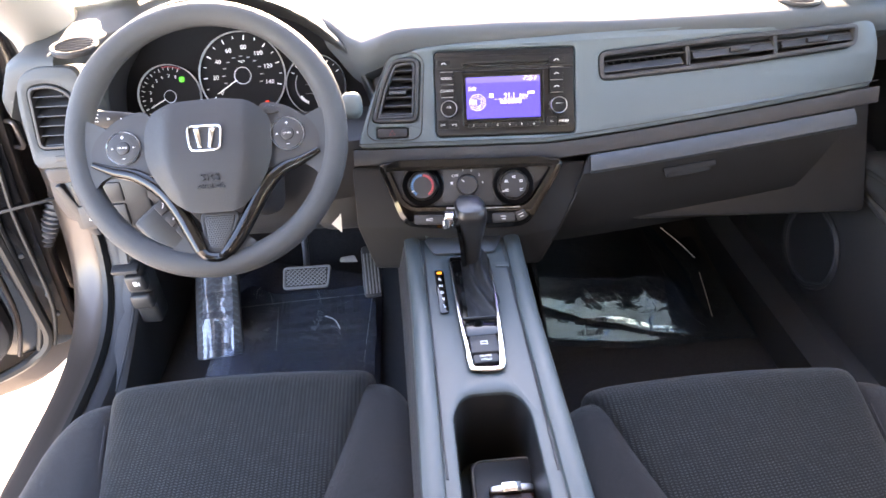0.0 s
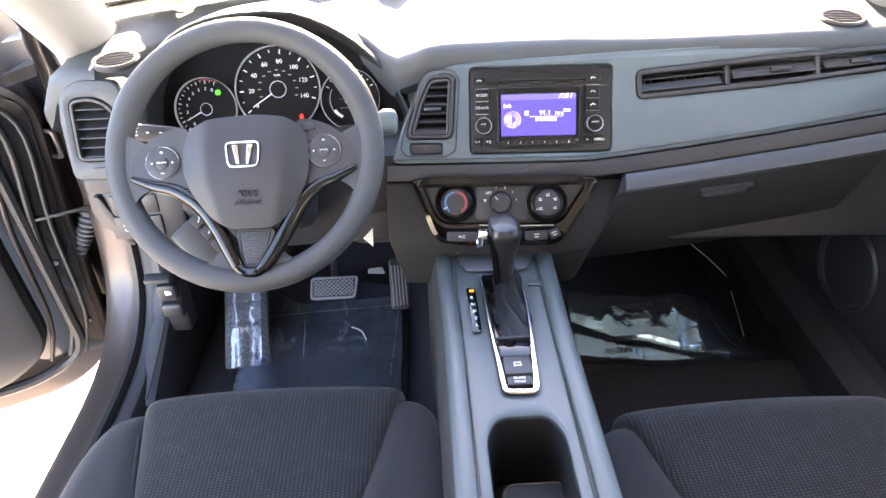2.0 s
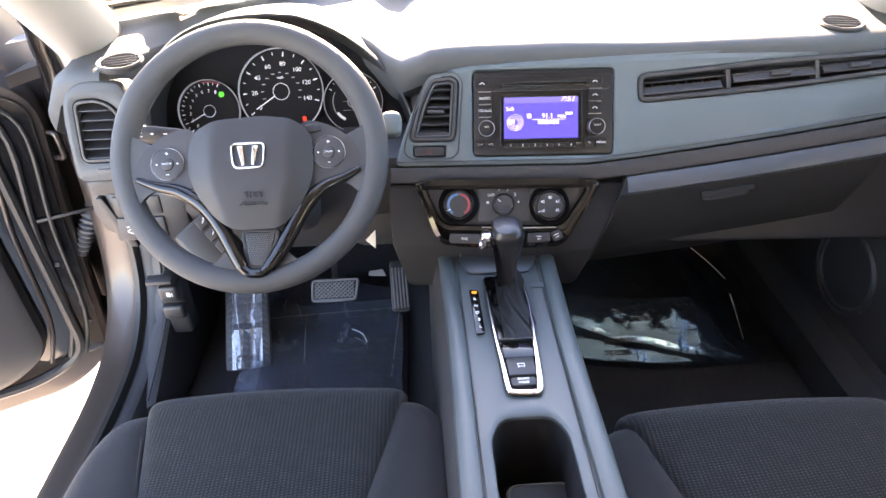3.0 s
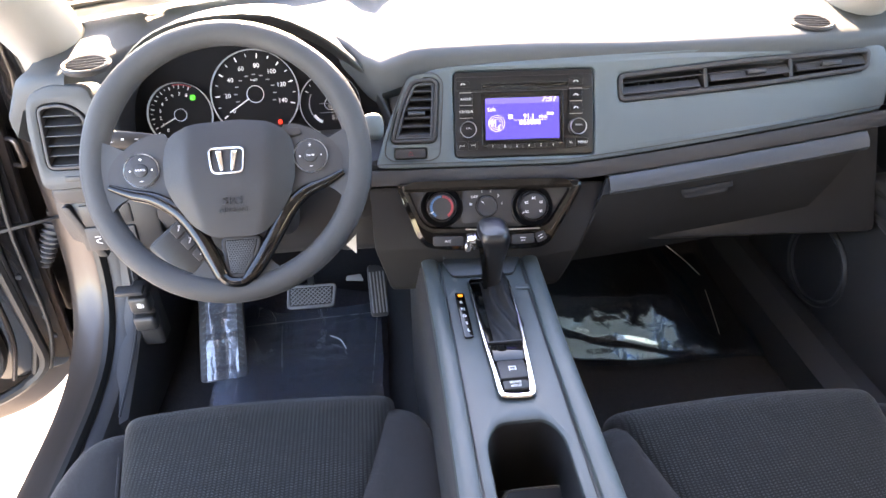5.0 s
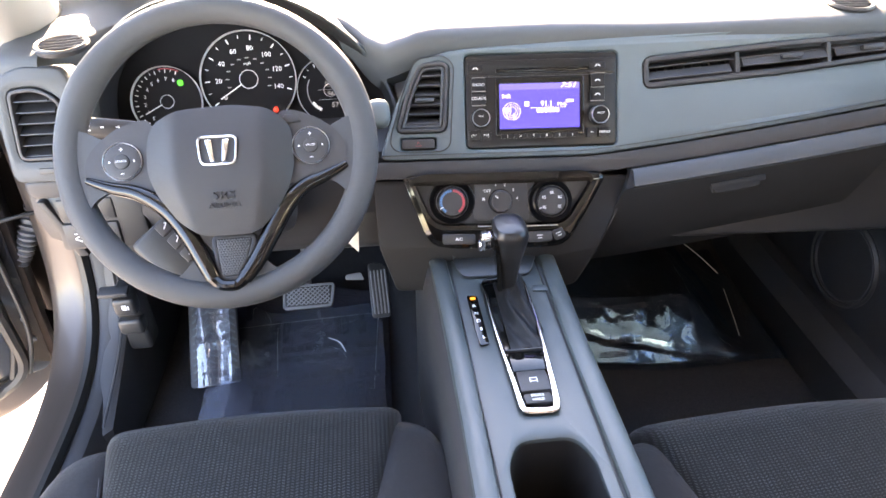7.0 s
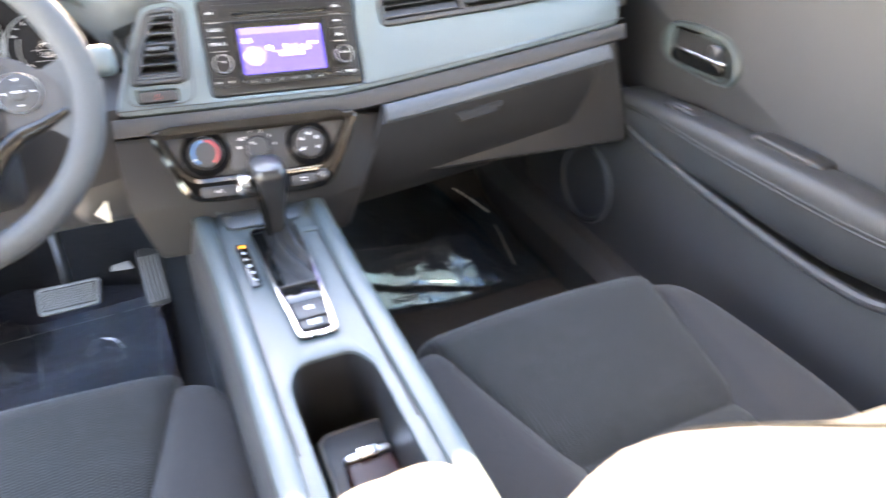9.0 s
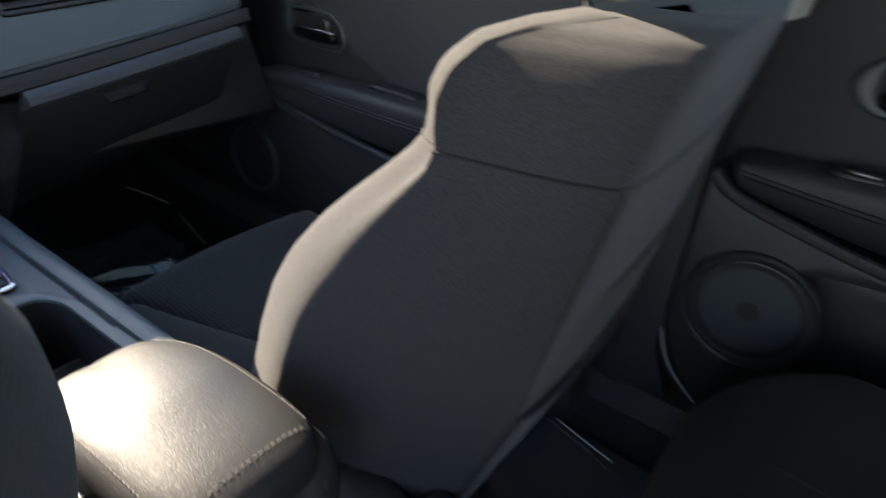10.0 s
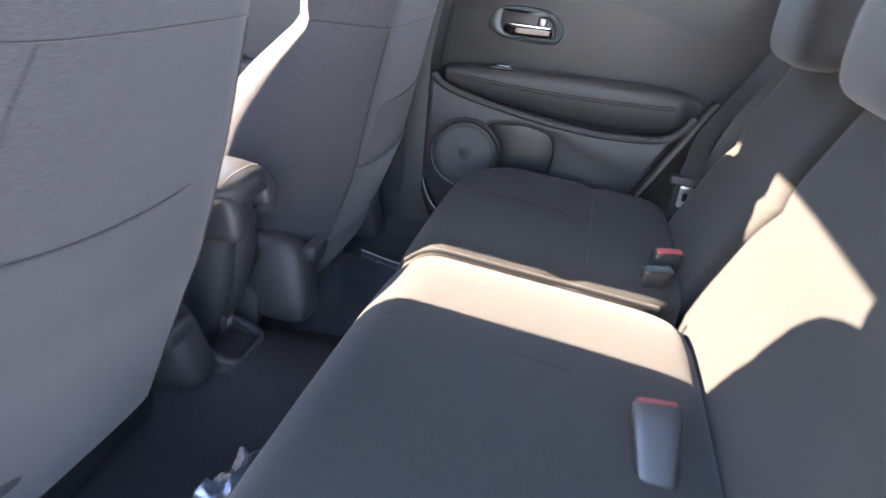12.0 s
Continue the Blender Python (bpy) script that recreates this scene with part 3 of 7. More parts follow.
part("vent_tab", rbox(0.026, 0.0052, 0.010, 0.0015), LEDGE, vent, m=pose(-0.099, 0.101, -0.002))
haz = part("hazard_button", prism(grown(hazard_hole, -0.001), 0.006, 0.0012, -0.006), DARK, dash)
part("hazard_mark", tube([(-0.114, 0.0385, 0.0006), (-0.106, 0.0385, 0.0006), (-0.110, 0.0445, 0.0006)], 0.0005, 4, closed=True), RED, haz)

# long vent with its louvres
lv = part("long_air_vent", plate(slot, [grown(slot, -0.007)], 0.04, 0.002), DARK, dash, m=pose(0, 0, 0.001) )
part("duct", plate(grown(slot, -0.004), (), 0.004, 0.0005), BLACK, lv, m=pose(0, 0, -0.04))
mid = lambda u: 0.1305 + (u - 0.214) * 0.078
for dv in (-0.010, 0.010):
    bm = rbox(0.370, 0.0026, 0.022, 0.001, 1)
    part("slat", bm, BLACK, lv, m=pose(0.399, mid(0.399) + dv, -0.016, 25, 0, 4.4))
for u, w, dv, tilt in ((0.272, 0.120, -0.006, 38), (0.408, 0.122, 0.000, 30), (0.532, 0.105, 0.001, 30)):
    part("vane", rbox(w, 0.015, 0.003, 0.001, 1), WSPOKE, lv, m=pose(u, mid(u) + dv, -0.006, -tilt, 0, 4.4))
for u in (0.340, 0.470):
    part("divider", rbox(0.006, 0.028, 0.02, 0.001, 1), DARK, lv, m=pose(u, mid(u), -0.012, 0, 0, 4.4))
for u in (0.416, 0.530):
    part("vent_tab", rbox(0.030, 0.007, 0.008, 0.002), DARK, lv, m=pose(u, mid(u) + 0.001, -0.001, 0, 0, 4.4))
for k in range(9):
    part("fin", rbox(0.0016, 0.03, 0.012, 0), BLACK, lv, m=pose(0.232 + 0.0125 * k, mid(0.232 + 0.0125 * k) + 0.002, -0.03, 0, 20, 4.4 + 18), smooth=False)

# upper pad up to the windscreen
pad_prof = [(1.064, 0.975), (1.0615, 0.990), (1.0622, 1.002), (1.0655, 1.0090), (1.073, 1.0138), (1.087, 1.0162), (1.115, 1.0190), (1.16, 1.029), (1.24, 1.035), (1.32, 1.040), (1.47, 1.043), (1.47, 0.93), (1.12, 0.93)]
ease = lambda t: max(0.0, min(1.0, t)) ** 2 * (3 - 2 * max(0.0, min(1.0, t)))
rings = []
for i in range(57):
    x = -0.672 + 1.342 * i / 56
    rise = 0.013 * max(0, min(1, (x + 0.12) / 0.75)) - 0.022 * math.exp(-((x + 0.150) / 0.035) ** 2) - 0.05 * max(0, (-0.63 - x) / 0.042) ** 2
    near = -0.07 * max(x, -0.13) + 0.02 * max(0, (abs(x) - 0.45) / 0.25) ** 2
    # drawn back behind the gauges, forward again at the driver's end
    near += 0.135 * ease((-0.125 - x) / 0.13) - 0.190 * ease((-0.530 - x) / 0.045)
    lift = 0.012 * ease((-0.530 - x) / 0.045)
    # a low swell near the middle is added to keep sun off the console
    rings.append([(x, y + near * max(0, (1.47 - y) / 0.42) - 0.27 * (x / 0.7) ** 2 * max(0, (y - 1.2) / 0.27), z + rise + lift * max(0, (1.3 - y) / 0.25) + 0.011 * math.exp(-((x + 0.02) / 0.22) ** 4) * (math.exp(-((y - 1.125) / 0.05) ** 2) if z > 1.0 else 0)) for y, z in pad_prof])
dash_inv = FACE.inverted()
part("upper_pad", moved(loft(rings), dash_inv), PAD, dash, "charcoal upper pad in full sun")


def round_vent(name, m):
    rv = part(name, lathe([(0.031, -0.004), (0.033, 0.002), (0.031, 0.005), (0.027, 0.004), (0.026, -0.001)], 28), DARK, dash, m=m)
    part("duct", lathe([(0.0265, 0.0005), (0.0, 0.0005)][:1] + [(0.001, 0.0008)], 20), BLACK, rv)
    for k in range(4):
        y = -0.015 + 0.010 * k
        part("slat", rbox(2 * math.sqrt(0.0262 ** 2 - y * y), 0.0035, 0.004, 0.001, 1), DARK, rv, m=pose(0, y, 0.0022, 30))
    return rv


round_vent("demister_vent", dash_inv @ pose(-0.551, 1.050, 1.0300, 4, 0, 15))
round_vent("demister_vent", dash_inv @ pose(0.528, 1.075, 1.0295, 4, 0, -15))

# left end of the dashboard: face, vent, switch bank, knee panel
le = thing("driver_side_panel", pose(0, 1.0, 0.95, 75, 0, 0), "grey dashboard end panel beside the driver's door", "dashboard panel")
lp = rounded([(-0.640, -0.078), (-0.545, -0.078), (-0.535, 0.0), (-0.545, 0.066), (-0.60, 0.070), (-0.632, 0.055), (-0.640, 0.015)], 0.016, 4)
lh = rounded([(-0.624, -0.048), (-0.556, -0.048), (-0.550, 0.0), (-0.562, 0.032), (-0.585, 0.044), (-0.619, 0.041)], 0.012, 4)
# darker pad plastic puts the shade beside the doorway into this panel
part("trim_panel", plate(lp, [lh], 0.05, 0.008), PAD, le)
v2 = part("air_vent", plate(lh, [grown(lh, -0.005)], 0.03, 0.002), DARK, le, m=pose(0, 0, 0.001))
part("duct", plate(grown(lh, -0.003), (), 0.004, 0.0005), BLACK, v2, m=pose(0, 0, -0.03))
for i in range(6):
    v = -0.038 + 0.0138 * i
    part("slat", rbox(0.062 - 0.0005 * i * i, 0.0022, 0.018, 0.0008, 1), BLACK, v2, m=pose(-0.588 - 0.0004 * i * i, v, -0.012, 35))
part("mirror_switch", rbox(0.03, 0.008, 0.004, 0.001), BLACK, le, m=pose(-0.588, -0.062, 0.001))
knee = thing("knee_panel", pose(0, 0, 0), "dark plastic knee panel under the steering column", "dashboard panel")
kp = []
for x, up in ((-0.655, 0.0), (-0.63, 0.01), (-0.55, 0.01), (-0.45, 0.01), (-0.35, 0.012), (-0.25, 0.01), (-0.17, 0.005), (-0.10, 0.0)):
    low = 0.672 + 0.085 * max(0, (-0.555 - x) / 0.1) ** 1.5
    kp.append([(x, y - up, max(z, low)) for y, z in ((1.09, 0.885), (1.035, 0.865), (1.02, 0.80), (1.035, 0.75), (1.06, 0.70), (1.09, 0.672), (1.15, 0.67), (1.25, 0.72), (1.25, 0.88))])
part("panel", loft(kp), DARK, knee)
part("end_pad", sq(0.075, 0.024, 0.028, 4.5, 8, at=(-0.605, 1.012, 0.853)), DARK, knee)
part("switch_slot", moved(prism(rounded(ccw([(-0.640, 0.832), (-0.628, 0.832), (-0.596, 0.738), (-0.612, 0.738)]), 0.005, 3), 0.012, 0.002), Matrix(((1, 0, 0, 0), (0, 0, -1, 1.018), (0, 1, 0, 0), (0, 0, 0, 1)))), BLACK, knee)
bank = part("switch_bank", rbox(0.125, 0.02, 0.085, 0.006), BLACK, knee, m=pose(-0.565, 1.018, 0.792, -8))
for k in range(2):
    part("switch", rbox(0.036, 0.012, 0.038, 0.003), DARK, bank, m=pose(-0.034 + 0.040 * k, -0.009, -0.018))
    part("blank", rbox(0.036, 0.010, 0.032, 0.003), BLACK, bank, m=pose(-0.034 + 0.040 * k, -0.008, 0.021))
strokes("switch_mark", [(-0.034, -0.014, 0.0002, 0.008, 0.0012, 0), (-0.034, -0.019, 0.0002, 0.009, 0.0012, 25), (-0.034, -0.024, 0.0002, 0.009, 0.0012, -25)], WHITE, bank).matrix_basis = pose(0, -0.0152, 0, 90)
# lower cover towards the console, with a vent mark
part("column_cover", rbox(0.16, 0.12, 0.17, 0.03, 4), DARK, knee, m=pose(-0.175, 1.085, 0.775, -6))

# ---- climate panel ----
cl = thing("climate_panel", FACE @ pose(0, 0, 0.001), "gloss black climate control panel with three round dials", "control panel")
co = rounded([(-0.134, -0.008), (-0.119, -0.047), (-0.104, -0.088), (-0.092, -0.102), (-0.06, -0.107), (0.06, -0.109), (0.086, -0.107), (0.100, -0.098), (0.127, -0.054), (0.150, -0.013), (0.142, -0.004), (-0.126, -0.003)], 0.009, 4)
ci = rounded([(-0.115, -0.014), (-0.096, -0.061), (-0.083, -0.071), (0.083, -0.0745), (0.097, -0.067), (0.128, -0.018), (0.118, -0.010), (-0.106, -0.009)], 0.009, 4)
part("surround", plate(co, [ci], 0.034, 0.008), GLOSS, cl, "piano black surround", m=pose(0, 0, 0.012))
part("outer_bead", tube([(u, v, 0.0065) for u, v in grown(co, -0.002)], 0.0019, 8, closed=True), GLOSS, cl)
part("face", moved(plate(grown(ci, 0.004), (), 0.01, 0.0005), pose(0, 0, 0.002)), BLACK, cl)
part("fan_field", moved(plate(rounded([(-0.036, -0.068), (0.043, -0.069), (0.040, -0.015), (-0.034, -0.014)], 0.006, 3), (), 0.004, 0.0010), pose(0, 0, 0.0042)), DARK, cl)
part("bright_line", tube([(-0.031, -0.0755, 0.0112), (0.026, -0.0775, 0.0116), (0.082, -0.0772, 0.0112)], 0.0011, 6), SILVER, cl)
for u, v, r, nm in ((-0.066, -0.0400, 0.0222, "temperature_dial"), (0.0024, -0.0415, 0.0150, "fan_dial"), (0.0725, -0.0435, 0.0222, "mode_dial")):
    big = r > 0.02
    d = part(nm, lathe([(r * 1.10, 0.0), (r * 1.10, 0.002), (r * 1.02, 0.0035), (r, 0.010), (r * 0.985, 0.0150), (r * 0.95, 0.0165), (r * 0.90, 0.0168), (r * 0.86, 0.0155), (0.001, 0.0155)], 48), RBLK if big else DARK, cl, m=pose(u, v, 0.002))
    if big:
        part("dial_bezel", lathe([(r * 1.46, 0.0), (r * 1.44, 0.0030), (r * 1.38, 0.0042), (r * 1.32, 0.0030), (r * 1.16, 0.0006), (r * 1.12, 0.0)], 56), RBLK, d)
        part("bright_ring", lathe([(r * 0.995, 0.0148), (r * 0.998, 0.0158), (r * 0.985, 0.0166), (r * 0.972, 0.0160), (r * 0.98, 0.0148)], 48), SILVER, d)
        part("cap", lathe([(r * 0.85, 0.0), (r * 0.85, 0.0010), (r * 0.82, 0.0016), (0.001, 0.0016)], 40), WSPOKE, d, m=pose(0, 0, 0.0153))
    else:
        part("rim_ring", lathe([(r * 1.13, 0.0008), (r * 1.16, 0.0020), (r * 1.10, 0.0030), (r * 1.06, 0.0020)], 40), GLOSS, d)
    if nm == "fan_dial":
        part("pointer", rbox(0.0012, r * 0.35, 0.0008, 0), WHITE, d, m=pose(-r * 0.45, r * 0.45, 0.0166, 0, 0, 45), smooth=False)
    if nm == "temperature_dial":
        for a0, a1, mt in ((98, 232, BLUEP), (-52, 84, RED)):
            for a in range(a0, a1, 12):
                part("scale_bar", rbox(0.0034, 0.0027, 0.0005, 0), mt, d, m=pose(0.0158 * math.cos(radians(a)), 0.0158 * math.sin(radians(a)), 0.0171, 0, 0, a), smooth=False)
        part("pointer", rbox(0.0055, 0.0012, 0.0006, 0), WHITE, d, m=pose(-0.0150, -0.0080, 0.0175, 0, 0, 28), smooth=False)
    if nm == "mode_dial":
        for a in (90, 150, 30, 215, -32):
            mk = part("mode_mark", joined(moved(rbox(0.0048, 0.0009, 0.0005, 0), pose(0, -0.0016, 0)), moved(rbox(0.0009, 0.0034, 0.0005, 0), pose(-0.0019, 0, 0)), moved(rbox(0.0030, 0.0009, 0.0005, 0), pose(0.0008, 0.0008, 0, 0, 0, 35))), WHITE, d, m=pose(0.0128 * math.cos(radians(a)), 0.0128 * math.sin(radians(a)), 0.0173), smooth=False)
        part("pointer", rbox(0.0045, 0.0012, 0.0006, 0), WHITE, d, m=pose(-0.0165, -0.0090, 0.0173, 0, 0, 30), smooth=False)
for n, a in (("OFF", 142), ("1", 106), ("2", 74), ("3", 40), ("4", 8)):
    lettering("fan_number", n, 0.0062, WHITE, cl, (0.0024 + 0.0235 * math.cos(radians(a)), -0.0415 + 0.0235 * math.sin(radians(a)), 0.0050))
part("fan_mark", joined(moved(rbox(0.0050, 0.0016, 0.0004, 0), pose(0, 0, 0, 0, 0, 45)), moved(rbox(0.0050, 0.0016, 0.0004, 0), pose(0, 0, 0.0002, 0, 0, -45))), WHITE, cl, m=pose(-0.0215, -0.038, 0.0048), smooth=False)
for u, w, words in ((-0.0580, 0.046, "A/C"), (0.0560, 0.034, ""), (0.0830, 0.016, "")):
    b = part("button", prism(rrect(w, 0.0145, 0.003), 0.004, 0.0012), DARK, cl, m=pose(u, -0.0925 + (0.003 if u > 0.07 else 0), 0.0105, 0, 0, (25 if u > 0.07 else 2) if u > 0 else -2))
    if words:
        lettering("button_word", words, 0.0062, WHITE, b, (0, 0, 0.0043))
    else:
        strokes("button_mark", [(0, 0.002, 0.0043, 0.008, 0.001, 0), (0, -0.002, 0.0043, 0.006, 0.001, 0)], WHITE, b)

# ---- radio ----
ra = thing("car_radio", FACE @ pose(0.064, 0.0965, -0.004), "black car radio with a lit blue screen, set in the dashboard", "radio")
part("body", plate(rrect(0.211, 0.127, 0.007), [], 0.03, 0.002), RBLK, ra)
part("slot", rbox(0.128, 0.0035, 0.003, 0.001), GLOSS, ra, m=pose(0.002, 0.0415, 0.0))
part("upper_face", plate(rrect(0.205, 0.020, 0.003), [rrect(0.132, 0.006, 0.002, 3, (0.002, -0.004))], 0.003, 0.0008), RBLK, ra, m=pose(0, 0.0455, 0.003))
part("bezel", plate(rrect(0.124, 0.080, 0.003), [rrect(0.112, 0.0635, 0.0015)], 0.003, 0.001), GLOSS, ra, m=pose(-0.003, -0.0085, 0.003))
scr = part("screen", rbox(0.1135, 0.065, 0.001, 0), SCREEN, ra, "lit blue screen", m=pose(-0.003, -0.0055, 0.0012), smooth=False)
part("title_bar", rbox(0.111, 0.010, 0.0004, 0), SCREENHI, scr, m=pose(0, 0.0255, 0.0006), smooth=False)
lettering("clock_digits", "7:51", 0.0105, LIT, scr, (0.040, 0.0256, 0.001), shear=0.3, wide=1.25)
lettering("screen_words", "Soft", 0.0085, LIT, scr, (-0.053, 0.012, 0.0008), align="LEFT", wide=0.9)
lettering("screen_words", "91.1", 0.0105, LIT, scr, (0.010, 0.0005, 0.0008), wide=0.95)
lettering("screen_words", "MHz", 0.0070, LIT, scr, (0.0315, -0.0005, 0.0008), wide=0.95)
strokes("station_bars", [(-0.002 + 0.0054 * k, -0.0085, 0.0008, 0.0040, 0.0052, 0) for k in range(6)], LIT, scr)
lettering("screen_words", "FM", 0.0110, LIT, scr, (-0.046, -0.0085, 0.0008), wide=0.9)
lettering("screen_words", "1", 0.0105, LIT, scr, (-0.036, -0.016, 0.0008))
strokes("screen_line", [(0.012, -0.0045, 0.0008, 0.05, 0.0005, 0), (-0.018, 0.001, 0.0008, 0.006, 0.006, 0), (0.0425, 0.004, 0.0008, 0.010, 0.0035, 0)], LIT, scr)
for r in (0.006, 0.009, 0.012):
    part("screen_ring", tube([(-0.039 + r * math.cos(a * math.pi / 12), -0.0085 + r * math.sin(a * math.pi / 12), 0.0008) for a in range(24)], 0.0003, 4, closed=True), LIT, scr)
for x, y, w, h, words in ((-0.088, 0.023, 0.020, 0.0165, "RADIO"), (-0.088, 0.0045, 0.020, 0.0165, "CD/AUX"), (0.078, 0.025, 0.020, 0.0165, ""), (0.078, 0.006, 0.020, 0.0165, ""), (-0.096, -0.046, 0.0145, 0.013, "|<<"), (-0.079, -0.046, 0.0145, 0.013, ">>|"), (0.070, -0.046, 0.0145, 0.013, "<-"), (0.088, -0.046, 0.0155, 0.013, "MENU"), (0.078, 0.045, 0.022, 0.009, ""), (-0.092, 0.045, 0.020, 0.009, "")):
    b = part("button", prism(rrect(w, h, 0.0015), 0.004, 0.0008), RBLK, ra, m=pose(x, y, 0.0))
    if words:
        lettering("button_word", words, 0.0054, WHITE, b, (0, 0, 0.0043))
    else:
        strokes("button_mark", [(-0.002, 0, 0.0043, 0.004, 0.0014, 40), (0.002, 0, 0.0043, 0.004, 0.0014, -40)], WHITE, b)
part("face_line", rbox(0.196, 0.0008, 0.001, 0), DCHROME, ra, m=pose(0.001, 0.0335, 0.0024), smooth=False)
for x, y in ((-0.088, 0.0325), (-0.088, 0.0138), (-0.088, -0.0050), (0.078, 0.0345), (0.078, 0.0155), (0.078, -0.0030)):
    part("button_line", rbox(0.0195, 0.0007, 0.0008, 0), SILVER, ra, m=pose(x, y, 0.0040), smooth=False)
for x in (-0.086, 0.080):
    k = part("knob", lathe([(0.0135, 0), (0.0135, 0.003), (0.0120, 0.0045), (0.0116, 0.012), (0.0108, 0.0135), (0.001, 0.0135)], 36), RBLK, ra, m=pose(x, -0.0225, 0.0))
    part("ring", lathe([(0.0118, 0.0), (0.0124, 0.001), (0.0118, 0.002), (0.0106, 0.001)], 36), SILVER, k, m=pose(0, 0, 0.0115))
    lettering("knob_word", "VOL" if x < 0 else "SELECT", 0.0042 if x < 0 else 0.0032, WHITE, k, (0, 0.002, 0.0138))
for i in range(6):
    b = part("preset_button", prism(rrect(0.0175, 0.0065, 0.001), 0.0035, 0.0006), RBLK, ra, m=pose(-0.049 + 0.0183 * i, -0.0485, 0.001))
    lettering("button_number", str(i + 1), 0.0050, WHITE, b, (0, 0, 0.0038))

# ---- instruments ----
cu = thing("instrument_cluster", pose(-0.345, 1.125, 0.923, 65), "instrument cluster with three round gauges under a dark hood", "gauges")
part("backing", plate(rounded([(-0.20, -0.09), (0.20, -0.09), (0.205, 0.02), (0.13, 0.12), (-0.13, 0.12), (-0.205, 0.02)], 0.05, 6), (), 0.02, 0.002), FACEBLK, cu, m=pose(0, 0, -0.012))


def gauge(name, x, y, r, labels, red=(), start=218.0, sweep=-256.0, needle=None):
    g = part(name, lathe([(r * 0.985, -0.010), (r * 0.985, -0.008), (0.001, -0.008)], 48), FACEBLK, cu, m=pose(x, y, 0))
    part("ring", lathe([(r * 0.984, -0.009), (r * 0.984, -0.001), (r * 0.991, 0.0), (r, -0.001), (r, -0.009)], 64), PALE, g)
    part("inner_ring", tube([(r * 0.19 * math.cos(a * math.pi / 16), r * 0.19 * math.sin(a * math.pi / 16), -0.006) for a in range(32)], r * 0.009, 6, closed=True), SILVER, g)
    n = len(labels)
    ticks = []
    for i in range((n - 1) * 2 + 1):
        a = radians(start + sweep * i / ((n - 1) * 2))
        big = i % 2 == 0
        rr = r * (0.86 if big else 0.88)
        ticks.append((rr * math.cos(a), rr * math.sin(a), -0.0074, r * (0.10 if big else 0.065), r * (0.026 if big else 0.015), math.degrees(a)))
    strokes("scale_marks", ticks, WHITE, g)
    for i, w in enumerate(labels):
        a = radians(start + sweep * i / (n - 1))
        lettering("scale_number", w, r * 0.142, WHITE, g, (r * 0.63 * math.cos(a), r * 0.64 * math.sin(a), -0.0076))
    if red:
        part("red_zone", tube([(r * 0.93 * math.cos(radians(a)), r * 0.93 * math.sin(radians(a)), -0.0072) for a in range(red[0], red[1], -6)], r * 0.02, 4), RED, g)
    if needle is not None:
        a = radians(needle)
        part("needle", moved(rbox(r * 0.55, r * 0.022, 0.001, 0), pose(r * 0.45 * math.cos(a), r * 0.45 * math.sin(a), -0.0055, 0, 0, needle)), WHITE, g, smooth=False)
    return g


gauge("tachometer", -0.124, -0.002, 0.051, [str(i) for i in range(9)], (100, 62), 225, -157, needle=207)
gauge("speedometer", -0.003, 0.024, 0.070, ["0", "20", "40", "60", "80", "100", "120", "140"], (), 214, -230, needle=212)
rg = gauge("trip_gauge", 0.115, 0.002, 0.049, [""] * 5, (), 150, -120)
lettering("unit_word", "mph", 0.006, WHITE, cu, (-0.003, 0.047, -0.0074))
part("green_lamp", sq(0.009, 0.009, 0.002, 3, 4), GREEN, cu, m=pose(-0.102, 0.024, -0.006))
part("red_lamp", sq(0.007, 0.008, 0.002, 3, 4), REDL, cu, m=pose(0.032, -0.022, -0.006))
for words, x, y, size in (("027", 0.116, 0.0105, 0.0105), ("96.4", 0.119, -0.0035, 0.0095), ("57", 0.121, -0.0200, 0.0105)):
    lettering("trip_digits", words, size, DIGIT, rg, (x - 0.115, y - 0.002, -0.0072), wide=1.05)
for y in (0.0030, -0.0115):
    strokes("trip_line", [(0.002, y - 0.002, -0.0073, 0.040, 0.0006, 0)], GREYT, rg)
part("fuel_arc", tube([(0.034 * math.cos(radians(a)), 0.034 * math.sin(radians(a)), -0.0072) for a in range(150, 236, 8)], 0.0009, 5), GREYT, rg)
part("fuel_bar", tube([(0.032 * math.cos(radians(a)), 0.032 * math.sin(radians(a)), -0.0070) for a in range(212, 246, 6)], 0.0024, 5), WHITE, rg)
# small inner scale in kilometres, too fine to read
for a in range(200, -21, -22):
    strokes("inner_mark", [(-0.003 + 0.031 * math.cos(radians(a)), 0.024 + 0.031 * math.sin(radians(a)), -0.0074, 0.0055, 0.0016, 0)], GREYT, cu)
arch = [((0.203 * math.copysign(abs(math.cos(a)) ** 0.75, math.cos(a))), 0.162 * abs(math.sin(a)) ** 0.8 - 0.03) for a in [math.pi * i / 28 for i in range(29)]]
arch = [(x + 0.008 * max(0, x / 0.2) ** 2, y - (0.058 * max(0, (x - 0.02) / 0.18) ** 1.3 if y > -0.03 else 0)) for x, y in arch]
arch = [(0.206, -0.12)] + arch + [(-0.200, -0.10)]
rings, lining = [], []
for k, dz in ((0.97, -0.02), (1.0, 0.02), (1.02, 0.045), (1.04, 0.050), (1.06, 0.046), (1.08, 0.02)):
    if k < 1.03:
        lining.append([(x * k * 0.992, y * k * 0.992, dz - 0.012 * (1 - y / 0.13)) for x, y in arch])
    rings.append([(x * k, y * k, dz - 0.012 * (1 - y / 0.13)) for x, y in arch])
